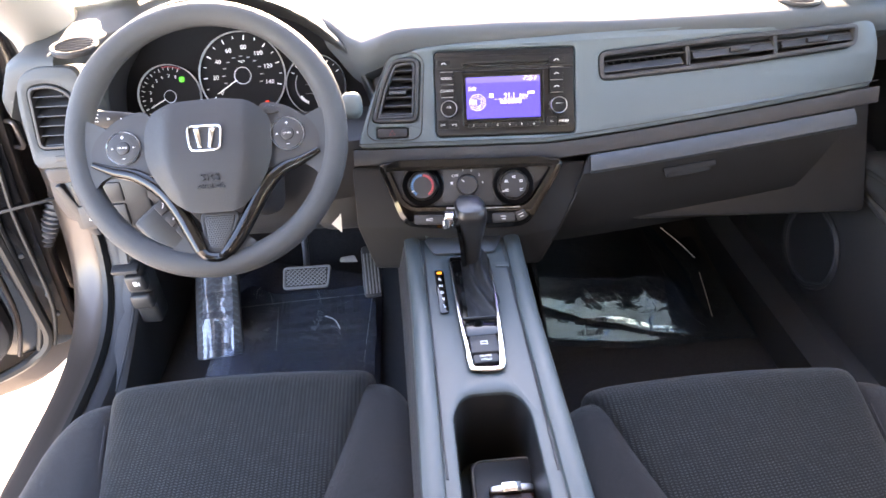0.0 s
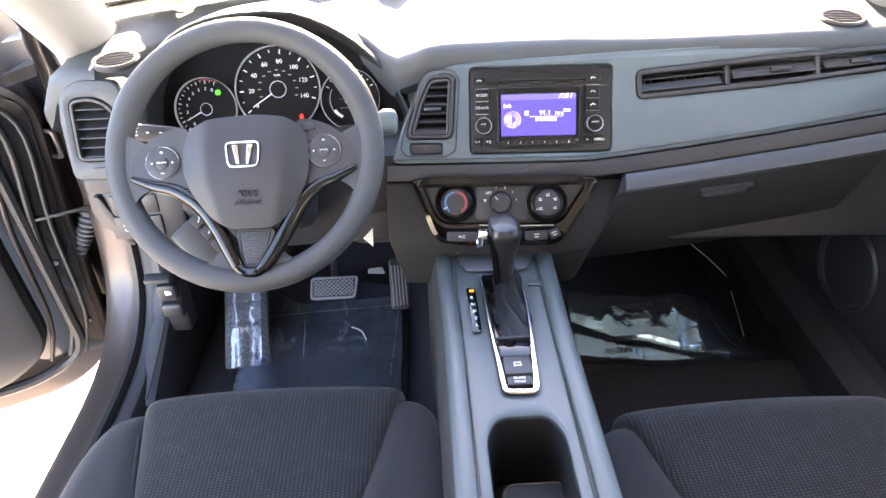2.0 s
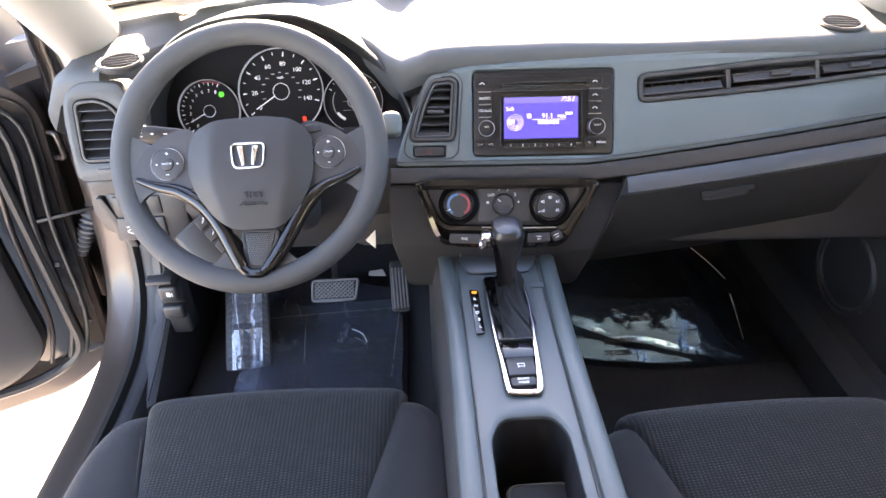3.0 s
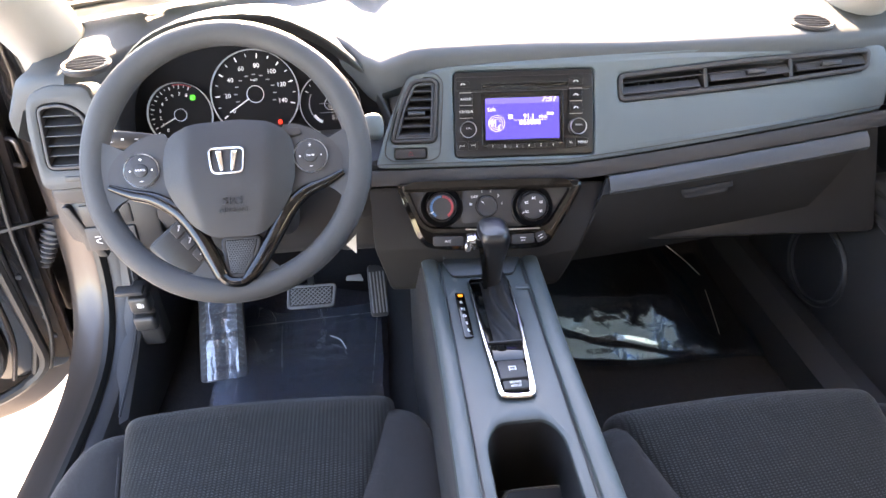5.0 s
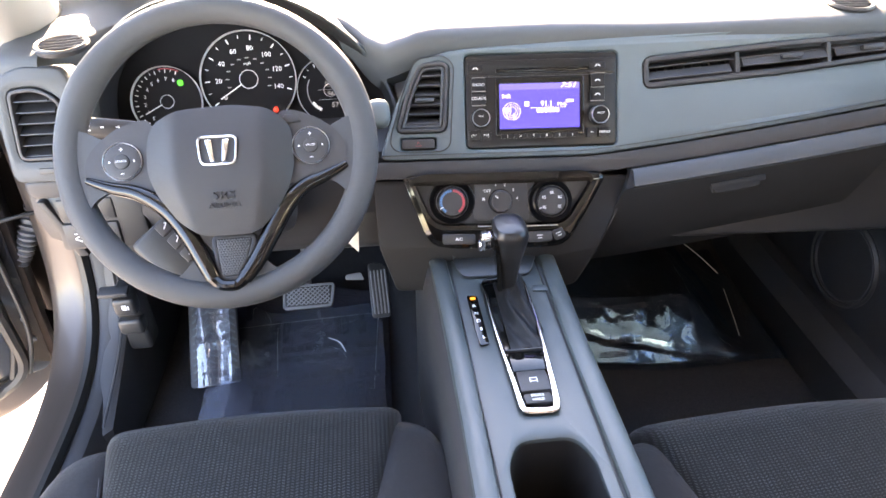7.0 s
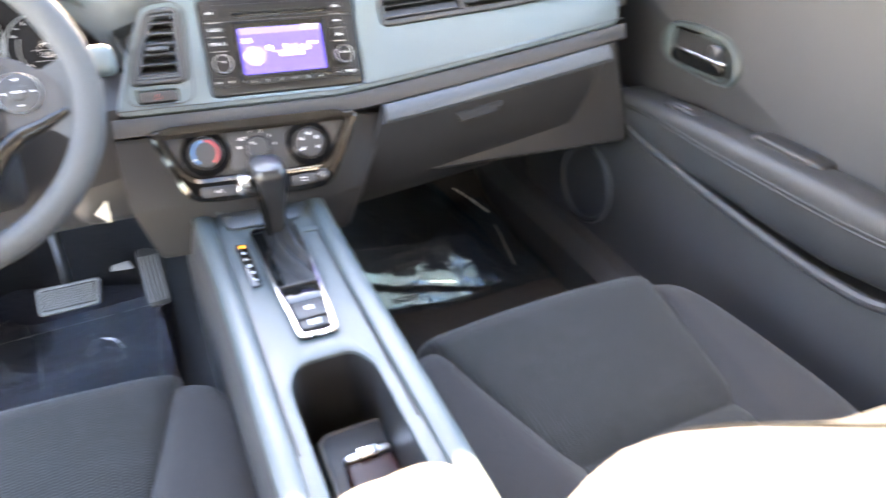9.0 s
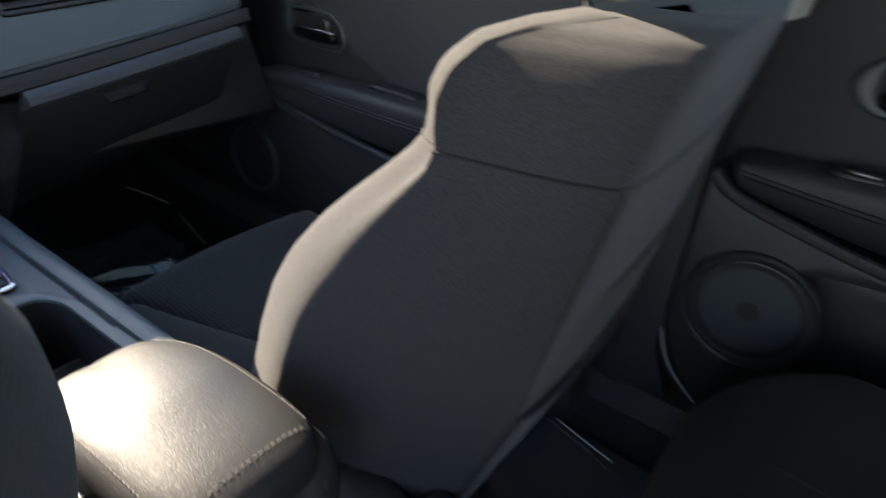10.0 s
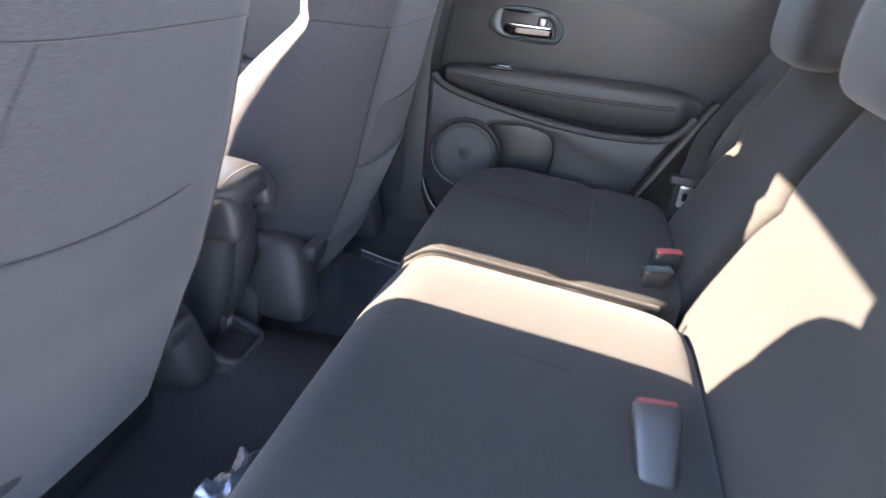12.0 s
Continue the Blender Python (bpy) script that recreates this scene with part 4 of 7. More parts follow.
for back, drop in ((0.02, 0.0), (0.05, 0.002), (0.10, 0.010), (0.16, 0.022), (0.23, 0.045)):
    rings.append([(x * 1.082, y * 1.08 + 0.423 * back - 0.906 * drop, 0.02 - 0.906 * back - 0.423 * drop - 0.012 * (1 - y / 0.13)) for x, y in arch])
bm = loft(rings, closed=False)
part("hood", bm, PAD, cu, "dark curved hood over the gauges")
part("hood_lining", loft(lining, closed=False), BLACK, cu, "black lining inside the hood")

# ---- steering wheel ----
sw = thing("steering_wheel", pose(-0.3475, 0.8925, 0.9475, 52.6), "dark grey three-spoke steering wheel with gloss black accents", "steering wheel")
bm = bmesh.new()
R, NR = 0.1675, 72
rows = []
for i in range(NR):
    a = 2 * math.pi * i / NR
    row = []
    fat = 0.0165 + 0.0015 * (math.exp(-((math.degrees(a) - 30) / 14) ** 2) + math.exp(-((math.degrees(a) - 150) / 14) ** 2))
    for j in range(14):
        b = 2 * math.pi * j / 14
        rr = R + fat * math.cos(b)
        row.append(bm.verts.new((rr * math.cos(a), rr * math.sin(a), fat * 0.95 * math.sin(b))))
    rows.append(row)
for i in range(NR):
    a, b = rows[i], rows[(i + 1) % NR]
    for j in range(14):
        bm.faces.new((a[j], a[(j + 1) % 14], b[(j + 1) % 14], b[j]))
part("rim", bm, RIMSKIN, sw, "grey urethane rim")


def dome(x, y, z):
    # a raised middle field, creased along its sides, that falls away below
    flank = max(0, abs(x - 0.001) - (0.050 + 0.25 * min(0, y + 0.03)))
    return (x, y, z + 0.019 * (1 - ((y + 0.016) / 0.105) ** 2) - 0.42 * flank - 3.0 * flank ** 2)


air = rounded([(-0.072, 0.012), (-0.067, 0.028), (-0.038, 0.038), (0.016, 0.041), (0.054, 0.036), (0.071, 0.022), (0.071, -0.022), (0.064, -0.044), (0.046, -0.072), (0.031, -0.086), (-0.021, -0.086), (-0.041, -0.072), (-0.062, -0.044), (-0.072, -0.020)], 0.009, 4)
cover = [[(x, y, -0.05) for x, y in air], [(x, y, -0.010) for x, y in air]]
for q in (0.0, 0.15, 0.35, 0.6, 0.85, 1.0):
    cover.append([dome(x, y, -0.010 + 0.010 * math.sin(q * math.pi / 2)) for x, y in grown(air, -0.010 * (1 - math.cos(q * math.pi / 2)))])
for k in (0.92, 0.84, 0.76, 0.68, 0.60, 0.52, 0.42, 0.32, 0.22, 0.12, 0.02):
    cover.append([dome(x * k, (y + 0.02) * k - 0.02, 0.0) for x, y in grown(air, -0.010)])
bm = loft(cover)
airbag = part("airbag_cover", bm, WPAD, sw, "grey moulded airbag cover", m=pose(0.005, -0.005, 0.014), flat=50)
lettering("moulded_word", "SRS", 0.013, WSPOKE, airbag, (0.004, -0.052, 0.0185), depth=0.0014, wide=1.3)
lettering("moulded_word", "AIRBAG", 0.0085, WSPOKE, airbag, (0.004, -0.063, 0.0160), depth=0.0014, wide=1.2)
em = rounded([(-0.020, -0.017), (0.020, -0.017), (0.023, 0.017), (-0.023, 0.017)], 0.009, 4)
emb = part("emblem", plate(em, [grown(em, -0.0028)], 0.004, 0.001), CHROME, airbag, "plain chrome badge", m=pose(0.001, -0.002, 0.0212))
part("emblem_bar", prism(rounded([(-0.0135, 0.0125), (-0.008, -0.0125), (-0.004, -0.0125), (-0.006, 0.0125)], 0.001, 2), 0.003, 0.0008, -0.003), CHROME, emb)
part("emblem_bar", prism(rounded([(0.006, 0.0125), (0.004, -0.0125), (0.008, -0.0125), (0.0135, 0.0125)], 0.001, 2), 0.003, 0.0008, -0.003), CHROME, emb)
for sx in (-1, 1):
    sp = rounded([(0.073, 0.036), (0.088, 0.036), (0.112, 0.027), (0.134, 0.010), (0.144, -0.006), (0.143, -0.026), (0.118, -0.036), (0.075, -0.046)], 0.008, 3)
    sp = sp if sx > 0 else [(-x, y) for x, y in reversed(sp)]
    spk = part("spoke", plate(sp, (), 0.028, 0.003), WSPOKE, sw, m=pose(0, 0, 0.011, 0, 0, 1.0))
    cx, cy = (-0.105, -0.007) if sx < 0 else (0.106, -0.005)
    rg2 = part("button_ring", lathe([(0.0211, 0), (0.0217, 0.001), (0.0217, 0.0026), (0.0214, 0.0030), (0.0210, 0.0026), (0.0208, 0.001)], 40), SILVER, spk, m=pose(cx, cy, 0))
    part("button_pad", lathe([(0.0207, 0.0), (0.0205, 0.0022), (0.018, 0.0032), (0.0085, 0.0026), (0.0080, 0.0042), (0.0068, 0.0048), (0.001, 0.0048)], 36), WSPOKE, spk, m=pose(cx, cy, 0))
    lettering("button_word", "SOURCE" if sx < 0 else "CRUISE", 0.0032, WHITE, spk, (cx, cy, 0.0052))
    strokes("button_mark", [(cx - 0.0135, cy, 0.0034, 0.002, 0.002, 45), (cx + 0.0135, cy, 0.0034, 0.002, 0.002, 45), (cx, cy - 0.0138, 0.0034, 0.004, 0.0009, 0), (cx, cy + 0.0138, 0.0034, 0.004, 0.0009, 0), (cx, cy + 0.0138, 0.0034, 0.0009, 0.004, 0)], WHITE, spk)
    if sx > 0:
        part("mode_button", prism(rounded([(0.078, 0.022), (0.098, 0.024), (0.093, 0.033), (0.077, 0.033)], 0.003, 3), 0.003, 0.0008), BLACK, spk)
    # the rim widens into a web behind each spoke
    wb = rounded([(0.122, 0.010), (0.152, 0.026), (0.166, 0.024), (0.168, -0.040), (0.152, -0.062), (0.138, -0.044), (0.118, -0.036)], 0.010, 3)
    wb = wb if sx > 0 else [(-x, y) for x, y in reversed(wb)]
    part("rim_web", plate(wb, (), 0.020, 0.005), RIMSKIN, sw, m=pose(0, 0, 0.0095))
    # gloss black limb from the spoke down to the foot of the rim
    if sx < 0:
        ln = [(-0.146, -0.027), (-0.118, -0.038), (-0.090, -0.046), (-0.060, -0.066), (-0.039, -0.094), (-0.0225, -0.128), (-0.013, -0.149)]
    else:
        ln = [(0.146, -0.026), (0.120, -0.039), (0.096, -0.049), (0.0755, -0.068), (0.0560, -0.098), (0.0365, -0.131), (0.0210, -0.151)]
    C = curve([(x, y, 0.010 + 0.004 * i / 6) for i, (x, y) in enumerate(ln)], 5)
    W2 = [float(np.interp(i / 5, range(7), (0.0040, 0.0068, 0.0086, 0.0104, 0.0108, 0.0098, 0.0084))) for i in range(len(C))]
    limb = part("accent_limb", tube(C, W2, 12, flat=0.8, ups=(0, 0, 1)), GLOSS, sw, "gloss black spoke accent")
    # highlight along the gloss limb, put in as a thin brighter line
    part("limb_glint", tube([p + Vector((0, 0, 0.0035)) + (Vector((-sx * 0.80, -0.60, 0)) * W2[i] * 0.86) for i, p in enumerate(C)][4:], 0.0008, 6), DCHROME, limb)
part("rim_web", plate(rounded([(-0.075, -0.155), (-0.046, -0.146), (-0.031, -0.128), (0.036, -0.128), (0.054, -0.146), (0.083, -0.155), (0.04, -0.170), (-0.03, -0.170)], 0.008, 3), (), 0.02, 0.005), RIMSKIN, sw, m=pose(0, 0, 0.0075))
part("accent_foot", tube(curve([(-0.0145, -0.147, 0.0135), (-0.006, -0.1555, 0.0135), (0.004, -0.158, 0.0135), (0.014, -0.157, 0.0135), (0.0225, -0.149, 0.0135)], 4), 0.0066, 10), GLOSS, sw)
mesh_out = rounded([(-0.0085, -0.1035), (-0.0035, -0.1465), (0.0205, -0.1470), (0.0330, -0.1040)], 0.004, 3)
ins = part("spoke_insert", plate(mesh_out, (), 0.012, 0.002), BLACK, sw, "dark honeycomb insert", m=pose(0, 0, 0.013))
part("insert_frame", plate(grown(mesh_out, 0.005), [grown(mesh_out, -0.0005)], 0.02, 0.001), BLACK, ins, m=pose(0, 0, -0.001))
dots = []
for r in range(15):
    y = -0.1055 - r * 0.0028
    t = (-0.1035 - y) / 0.043
    lo_, hi_ = -0.0085 + 0.005 * t + 0.0016, 0.0330 - 0.0125 * t - 0.0016
    for c in range(14):
        x = -0.0085 + c * 0.0032 + (0.0016 if r % 2 else 0)
        if lo_ < x < hi_:
            dots.append(moved(lathe([(0.0013, 0), (0.0012, 0.0006), (0.0008, 0.0008)], 6), pose(x, y, 0.0)))
part("honeycomb", joined(*dots), LEDGE, ins)
part("hub", lathe([(0.045, -0.06), (0.052, -0.02), (0.052, 0.012), (0.04, 0.014)], 28), BLACK, sw, m=pose(0, -0.025, 0))

# column shroud, stalks and key paper behind the wheel
col = thing("steering_column", pose(-0.3475, 0.8925, 0.9475, 52.6), "grey steering column shroud with stalks", "steering column")
part("shroud", sq(0.125, 0.13, 0.16, 5, 8, at=(0, -0.025, -0.125)), DARK, col)
part("column_tube", lathe([(0.04, -0.42), (0.04, -0.15)], 18), BLACK, col)
ls = part("light_stalk", tube(curve([(-0.05, 0.030, -0.075), (-0.12, 0.046, -0.07), (-0.185, 0.054, -0.062)], 5), [0.010] * 5 + [0.0135] * 6, 12, flat=0.8), BLACK, col)
strokes("stalk_mark", [(-0.170, 0.046, -0.0515, 0.010, 0.0009, -5), (-0.170, 0.051, -0.0515, 0.008, 0.0009, -5), (-0.170, 0.056, -0.0518, 0.010, 0.0009, -5), (-0.152, 0.049, -0.0528, 0.0035, 0.0020, -5), (-0.135, 0.049, -0.0565, 0.005, 0.0012, -5)], WHITE, ls)
rs = part("wiper_stalk", tube(curve([(0.05, 0.0, -0.07), (0.12, 0.022, -0.06), (0.175, 0.040, -0.05)], 5), 0.0105, 12), DARK, col)
part("stalk_end", sq(0.030, 0.036, 0.03, 3, 6), SOFT, rs, m=pose(0.187, 0.044, -0.048))
pod = part("phone_button_pod", rbox(0.062, 0.075, 0.05, 0.008, 3), WSPOKE, col, m=pose(-0.085, -0.108, -0.085, 0, 0, 40))
for k in range(3):
    pb = part("button", rbox(0.022, 0.017, 0.006, 0.002), DARK, pod, m=pose(0.018, 0.024 - 0.022 * k, 0.025))
    strokes("button_mark", [(0, 0, 0.0032, 0.007, 0.0014, 30), (0.003, 0.003, 0.0032, 0.003, 0.0014, -30)], WHITE, pb)


# ---- centre console ----
XC = -0.012
con = thing("center_console", pose(XC, 0, 0), "charcoal plastic centre console between the front seats", "console")
bin_hole = rounded([(-0.044, 0.395), (0.044, 0.395), (0.044, 0.585), (0.030, 0.612), (-0.030, 0.612), (-0.044, 0.585)], 0.02, 5)
gate_hole = rounded([(-0.0150, 0.6500), (0.0210, 0.6485), (0.0275, 0.690), (0.0325, 0.780), (0.0345, 0.886), (-0.0245, 0.886), (-0.0215, 0.780), (-0.0185, 0.710)], 0.009, 4)
top_out = rounded([(-0.084, 0.30), (0.082, 0.30), (0.080, 0.52), (0.082, 0.70), (0.088, 0.945), (0.070, 1.0), (-0.075, 1.0), (-0.090, 0.97), (-0.086, 0.70), (-0.083, 0.52)], 0.01, 3)


def crown(x, y, z):
    return (x, y, z + 0.727 - 2.2 * max(0, abs(x) - 0.06) ** 2 + 0.05 * max(0, y - 0.9))


bm = plate(top_out, [bin_hole, gate_hole], 0.02, 0.006)
for v in bm.verts:
    v.co = crown(*v.co)
part("top_panel", bm, CONS, con, "satin grey top panel")
for sx in (-1, 1):
    rings = []
    for y, w in ((0.27, 0.078), (0.34, 0.084), (0.52, 0.083), (0.7, 0.085), (0.94, 0.09), (1.03, 0.093)):
        rings.append([(sx * (w - 0.004), y, 0.725), (sx * (w + 0.004), y, 0.716), (sx * (w + 0.012), y, 0.68), (sx * (w + 0.016), y, 0.60), (sx * (w + 0.02), y, 0.345), (sx * (w - 0.03), y, 0.345), (sx * (w - 0.02), y, 0.70)])
    part("side_panel", loft(rings), DARK, con)
    part("groove", tube([(sx * (0.058 + 0.004 * i / 21), 0.50 + 0.021 * i, 0.7274) for i in range(22)], 0.0012, 6), BLACK, con)
    rail = [(sx * (0.0735 + 0.006 * max(0, (y - 0.75) / 0.2)), y, 0.7262 + 0.0035 * math.sin((y - 0.3) / 0.7 * math.pi)) for y in [0.31 + 0.0225 * i for i in range(30)]]
    part("side_rail", tube(rail, [0.0128] * 30, 12, flat=0.55, ups=(0, 0, 1)), CONS, con, "satin grey raised rail")
well = loft([[(x, y, 0.722) for x, y in bin_hole], [(x * 0.97, 0.5 + (y - 0.5) * 0.97, 0.60) for x, y in bin_hole]], caps=False)
well.faces.new([v for v in well.verts if v.co.z < 0.61])
cup = part("cup_well", well, BLACK, con, "deep black cup well")
part("flap_tab", rbox(0.036, 0.012, 0.006, 0.002), SILVER, cup, m=pose(0.002, 0.492, 0.640))
# shift gate with chrome border, boot and lever
gate = part("shift_gate", plate(gate_hole, [grown(gate_hole, -0.0030)], 0.006, 0.001), GLOSS, con, "gloss black gate rim", m=pose(0, 0, 0.7300))
U = curve([(-0.0242, 0.872, 0), (-0.0228, 0.800, 0), (-0.0205, 0.740, 0), (-0.0175, 0.690, 0), (-0.0160, 0.656, 0), (-0.0115, 0.6495, 0), (0.003, 0.6475, 0), (0.0170, 0.6475, 0), (0.0225, 0.6535, 0), (0.0265, 0.685, 0), (0.0305, 0.740, 0), (0.0335, 0.800, 0), (0.0342, 0.872, 0)], 6)
part("bright_border", tube(U, [0.0011 + 0.0029 * min(1, max(0, k - 4) / 20, (len(U) - 1 - k) / 22) for k in range(len(U))], 10, flat=0.6, ups=(0, 0, 1)), CHROME, gate, "bright chrome border", m=pose(0, 0, 0.0008))
part("gate_floor", plate(grown(gate_hole, -0.003), (), 0.01, 0.0005), GLOSS, con, m=pose(0, 0, 0.722))
br = part("parking_brake_switch", rbox(0.0365, 0.034, 0.012, 0.003), DARK, con, m=pose(0.0048, 0.6905, 0.7265, -4))
strokes("switch_mark", [(0.0, 0.003, 0.0062, 0.007, 0.001, 0), (0.0, -0.002, 0.0062, 0.007, 0.001, 0), (-0.004, 0, 0.0062, 0.001, 0.008, 0), (0.004, 0, 0.0062, 0.001, 0.008, 0)], WHITE, br)
bh = part("brake_hold_switch", rbox(0.0325, 0.015, 0.010, 0.003), DARK, con, m=pose(0.0040, 0.6645, 0.7275))
lettering("switch_word", "BRAKE", 0.0050, WHITE, bh, (0, 0.0030, 0.0052))
lettering("switch_word", "HOLD", 0.0050, WHITE, bh, (0, -0.0030, 0.0052))
part("switch_shade", rbox(0.042, 0.032, 0.008, 0.002), GLOSS, con, m=pose(0.0062, 0.7255, 0.7245))
part("boot_sill", rbox(0.046, 0.003, 0.006, 0.001), DARK, con, m=pose(0.0060, 0.7435, 0.7275))
ind = part("gear_indicator", prism(rounded([(-0.0465, 0.756), (-0.034, 0.7575), (-0.0352, 0.851), (-0.0492, 0.854)], 0.004, 3), 0.003, 0.001, 0.7275), GLOSS, con)
for k, w in enumerate("RNDSL"):
    lettering("gear_letter", w, 0.0075, WHITE, ind, (-0.0425 + 0.0008 * k, 0.830 - 0.015 * k, 0.7308))
part("park_lamp", rbox(0.007, 0.005, 0.0008, 0), AMBER, ind, m=pose(-0.0418, 0.8455, 0.7307), smooth=False)
tray = part("front_tray", prism(rounded([(-0.048, 0.893), (0.046, 0.889), (0.066, 0.935), (-0.060, 0.938)], 0.010, 4), 0.003, 0.001, 0.7290), LEDGE, con, "shallow grey tray")
part("tray_wall", tube([(-0.058, 0.940, 0.7345), (-0.020, 0.950, 0.7350), (0.030, 0.950, 0.7350), (0.064, 0.937, 0.7345)], 0.005, 8), CONS, tray)
part("cover_plate", rbox(0.022, 0.011, 0.0020, 0.0008), CONS, con, m=pose(0.054, 0.858, 0.7282, 0, 0, -8))

lever = thing("gear_lever", pose(-0.0045, 0.865, 0.722), "black gear lever with a pleated boot", "gear lever")
# the boot hangs from the collar and sags back along the gate in soft pleats
rows_ = []
for i in range(33):
    t = i / 32
    y = 0.016 - 0.134 * t
    row = []
    for j in range(33):
        q = -1 + 2 * j / 32
        w = 0.0225 + 0.004 * t
        hgt = 0.006 + 0.022 * (1 - t) ** 1.5
        ridge = hgt * (1 - abs(q) ** 1.6)
        fold = 0.0038 * math.sin(7 * q + 5.5 * math.sin(3.0 * t + 0.6) + 0.8) * (1 - abs(q) ** 3) * (0.35 + math.sin(math.pi * min(1, t * 1.05)))
        fold += 0.0022 * abs(noise.noise((q * 2.2, t * 6.0, 3.3)))
        row.append((0.0075 + 0.003 * t + q * w, y, 0.001 + ridge + fold))
    rows_.append(row)
bm = loft(rows_, closed=False)
thicken(bm, (0, 0, -0.001))
part("boot", bm, BOOT, lever, "creased black leatherette boot")
part("collar", lathe([(0.012, 0.010), (0.0150, 0.013), (0.0148, 0.018), (0.012, 0.019)], 24), GLOSS, lever)
stem = []
for z, w, l, dx, dy in ((0.014, 0.0132, 0.0145, 0.0, 0.0), (0.032, 0.0142, 0.0160, 0.0, 0.0), (0.055, 0.0162, 0.0185, 0.0005, 0.0), (0.075, 0.0188, 0.0225, 0.001, -0.001), (0.090, 0.0212, 0.0265, 0.001, -0.002), (0.101, 0.0225, 0.0285, 0.0005, -0.003), (0.109, 0.0218, 0.0275, -0.0005, -0.003), (0.1145, 0.0185, 0.0235, -0.001, -0.003), (0.1170, 0.0120, 0.0160, -0.001, -0.003), (0.1178, 0.0040, 0.0060, -0.001, -0.003)):
    stem.append([(dx + math.copysign(abs(math.cos(a)) ** 0.7, math.cos(a)) * w, dy + math.copysign(abs(math.sin(a)) ** 0.7, math.sin(a)) * l, z) for a in [2 * math.pi * j / 32 for j in range(32)]])
kn = part("knob", loft(stem), GRIP, lever, "black grip")
side_ = []
for z, x, l in ((0.016, -0.0136, 0.007), (0.045, -0.0160, 0.009), (0.075, -0.0192, 0.011), (0.092, -0.0218, 0.012), (0.104, -0.0228, 0.011)):
    side_.append([(x - 0.0012, -0.012 + l * s, z) for s in (-0.9, -0.5, 0.0, 0.5, 0.9)])
bm = loft(side_, closed=False)
thicken(bm, (0.006, 0, 0))
part("gloss_strip", bm, GLOSS, kn)
part("release_button", sq(0.017, 0.019, 0.022, 4.5, 8), CHROME, kn, m=pose(-0.0300, -0.004, 0.0920))
part("button_step", sq(0.010, 0.015, 0.012, 4, 6), CHROME, kn, m=pose(-0.0360, -0.004, 0.0840))

# armrest lid and console rear
def lid_shape(x, y, z):
    return (x * (1 - 0.10 * max(0, (y - 0.35) / 0.14)), y, z + 0.010 * (1 - (x / 0.08) ** 2) - 0.25 * max(0, 0.20 - y) ** 1.5 - 0.034 * max(0, (y - 0.29) / 0.15) ** 1.6 - 0.006 * max(0, 1 - abs(x) / 0.05) * max(0, (y - 0.36) / 0.08))
arm = part("armrest", sq(0.154, 0.274, 0.056, 3.7, 20, shape=lid_shape, at=(0, 0.304, 0.757)), VINYL, con, "black leatherette armrest lid")
def lid_top(x, y):
    """A point on the lid's rounded upper side."""
    left = max(0, 1 - abs(x / 0.077) ** 3.7 - abs((y - 0.304) / 0.137) ** 3.7)
    return lid_shape(x, y, 0.7572 + 0.028 * left ** (1 / 3.7))


st = []
for i in range(19):
    st.append(moved(rbox(0.0034, 0.0012, 0.0010, 0), Matrix.Translation(lid_top(-0.052 + 0.104 * i / 18, 0.196))))
for sx in (-1, 1):
    for i in range(34):
        p = lid_top(sx * 0.0650, 0.208 + 0.194 * i / 33)
        st.append(moved(rbox(0.0012, 0.0034, 0.0010, 0), pose(p[0], p[1], p[2], 0, 0, 18 * sx)))
part("stitching", joined(*st), STITCH, arm)
for sx in (-1, 1):
    part("lid_skirt", sq(0.036, 0.20, 0.066, 4, 10, lambda x, y, z: (x, y, z + 0.012 * max(0, (y - 0.2) / 0.1)), (sx * 0.0565, 0.265, 0.7275)), VINYL, arm)
    part("lid_lobe", sq(0.044, 0.110, 0.080 if sx < 0 else 0.056, 4.0, 12, lambda x, y, z: (x, y + 0.25 * (z - 0.74), z), (sx * 0.0535, 0.222, 0.7300 if sx < 0 else 0.7420)), VINYL, arm, "rounded rear corner of the lid")
# black block, set back, puts the finger recess's shade into its colour
part("recess_shade", rbox(0.066, 0.03, 0.050, 0.006, 2, at=(0, 0.218, 0.7330)), BLACK, arm, "black block that stands in for the shaded finger recess")
# highlight on the lid's lip, painted as a lighter tube
part("lip_glint", tube(curve([(-0.034, 0.1760, 0.7560), (-0.02, 0.1745, 0.7585), (0.0, 0.1740, 0.7590), (0.02, 0.1745, 0.7585), (0.034, 0.1760, 0.7560)], 4), 0.0022, 8), CONS, arm)
part("recess_rim", tube(curve([(-0.0335, 0.186, 0.742), (-0.033, 0.186, 0.715), (-0.026, 0.187, 0.7000), (-0.012, 0.188, 0.6965)], 5), 0.0022, 8), CONS, arm)
rings = []
for z, y, w in ((0.715, 0.188, 0.062), (0.66, 0.193, 0.061), (0.60, 0.202, 0.054), (0.55, 0.216, 0.047), (0.50, 0.236, 0.045), (0.46, 0.262, 0.048), (0.345, 0.270, 0.050)):
    rings.append([(math.copysign(abs(math.cos(a)) ** 0.45, math.cos(a)) * w, y + 0.075 + math.copysign(abs(math.sin(a)) ** 0.45, math.sin(a)) * 0.075, z) for a in [2 * math.pi * j / 32 for j in range(32)]])
rear = part("rear_face", loft(rings), DARK, con, "dark rear column")
spine = []
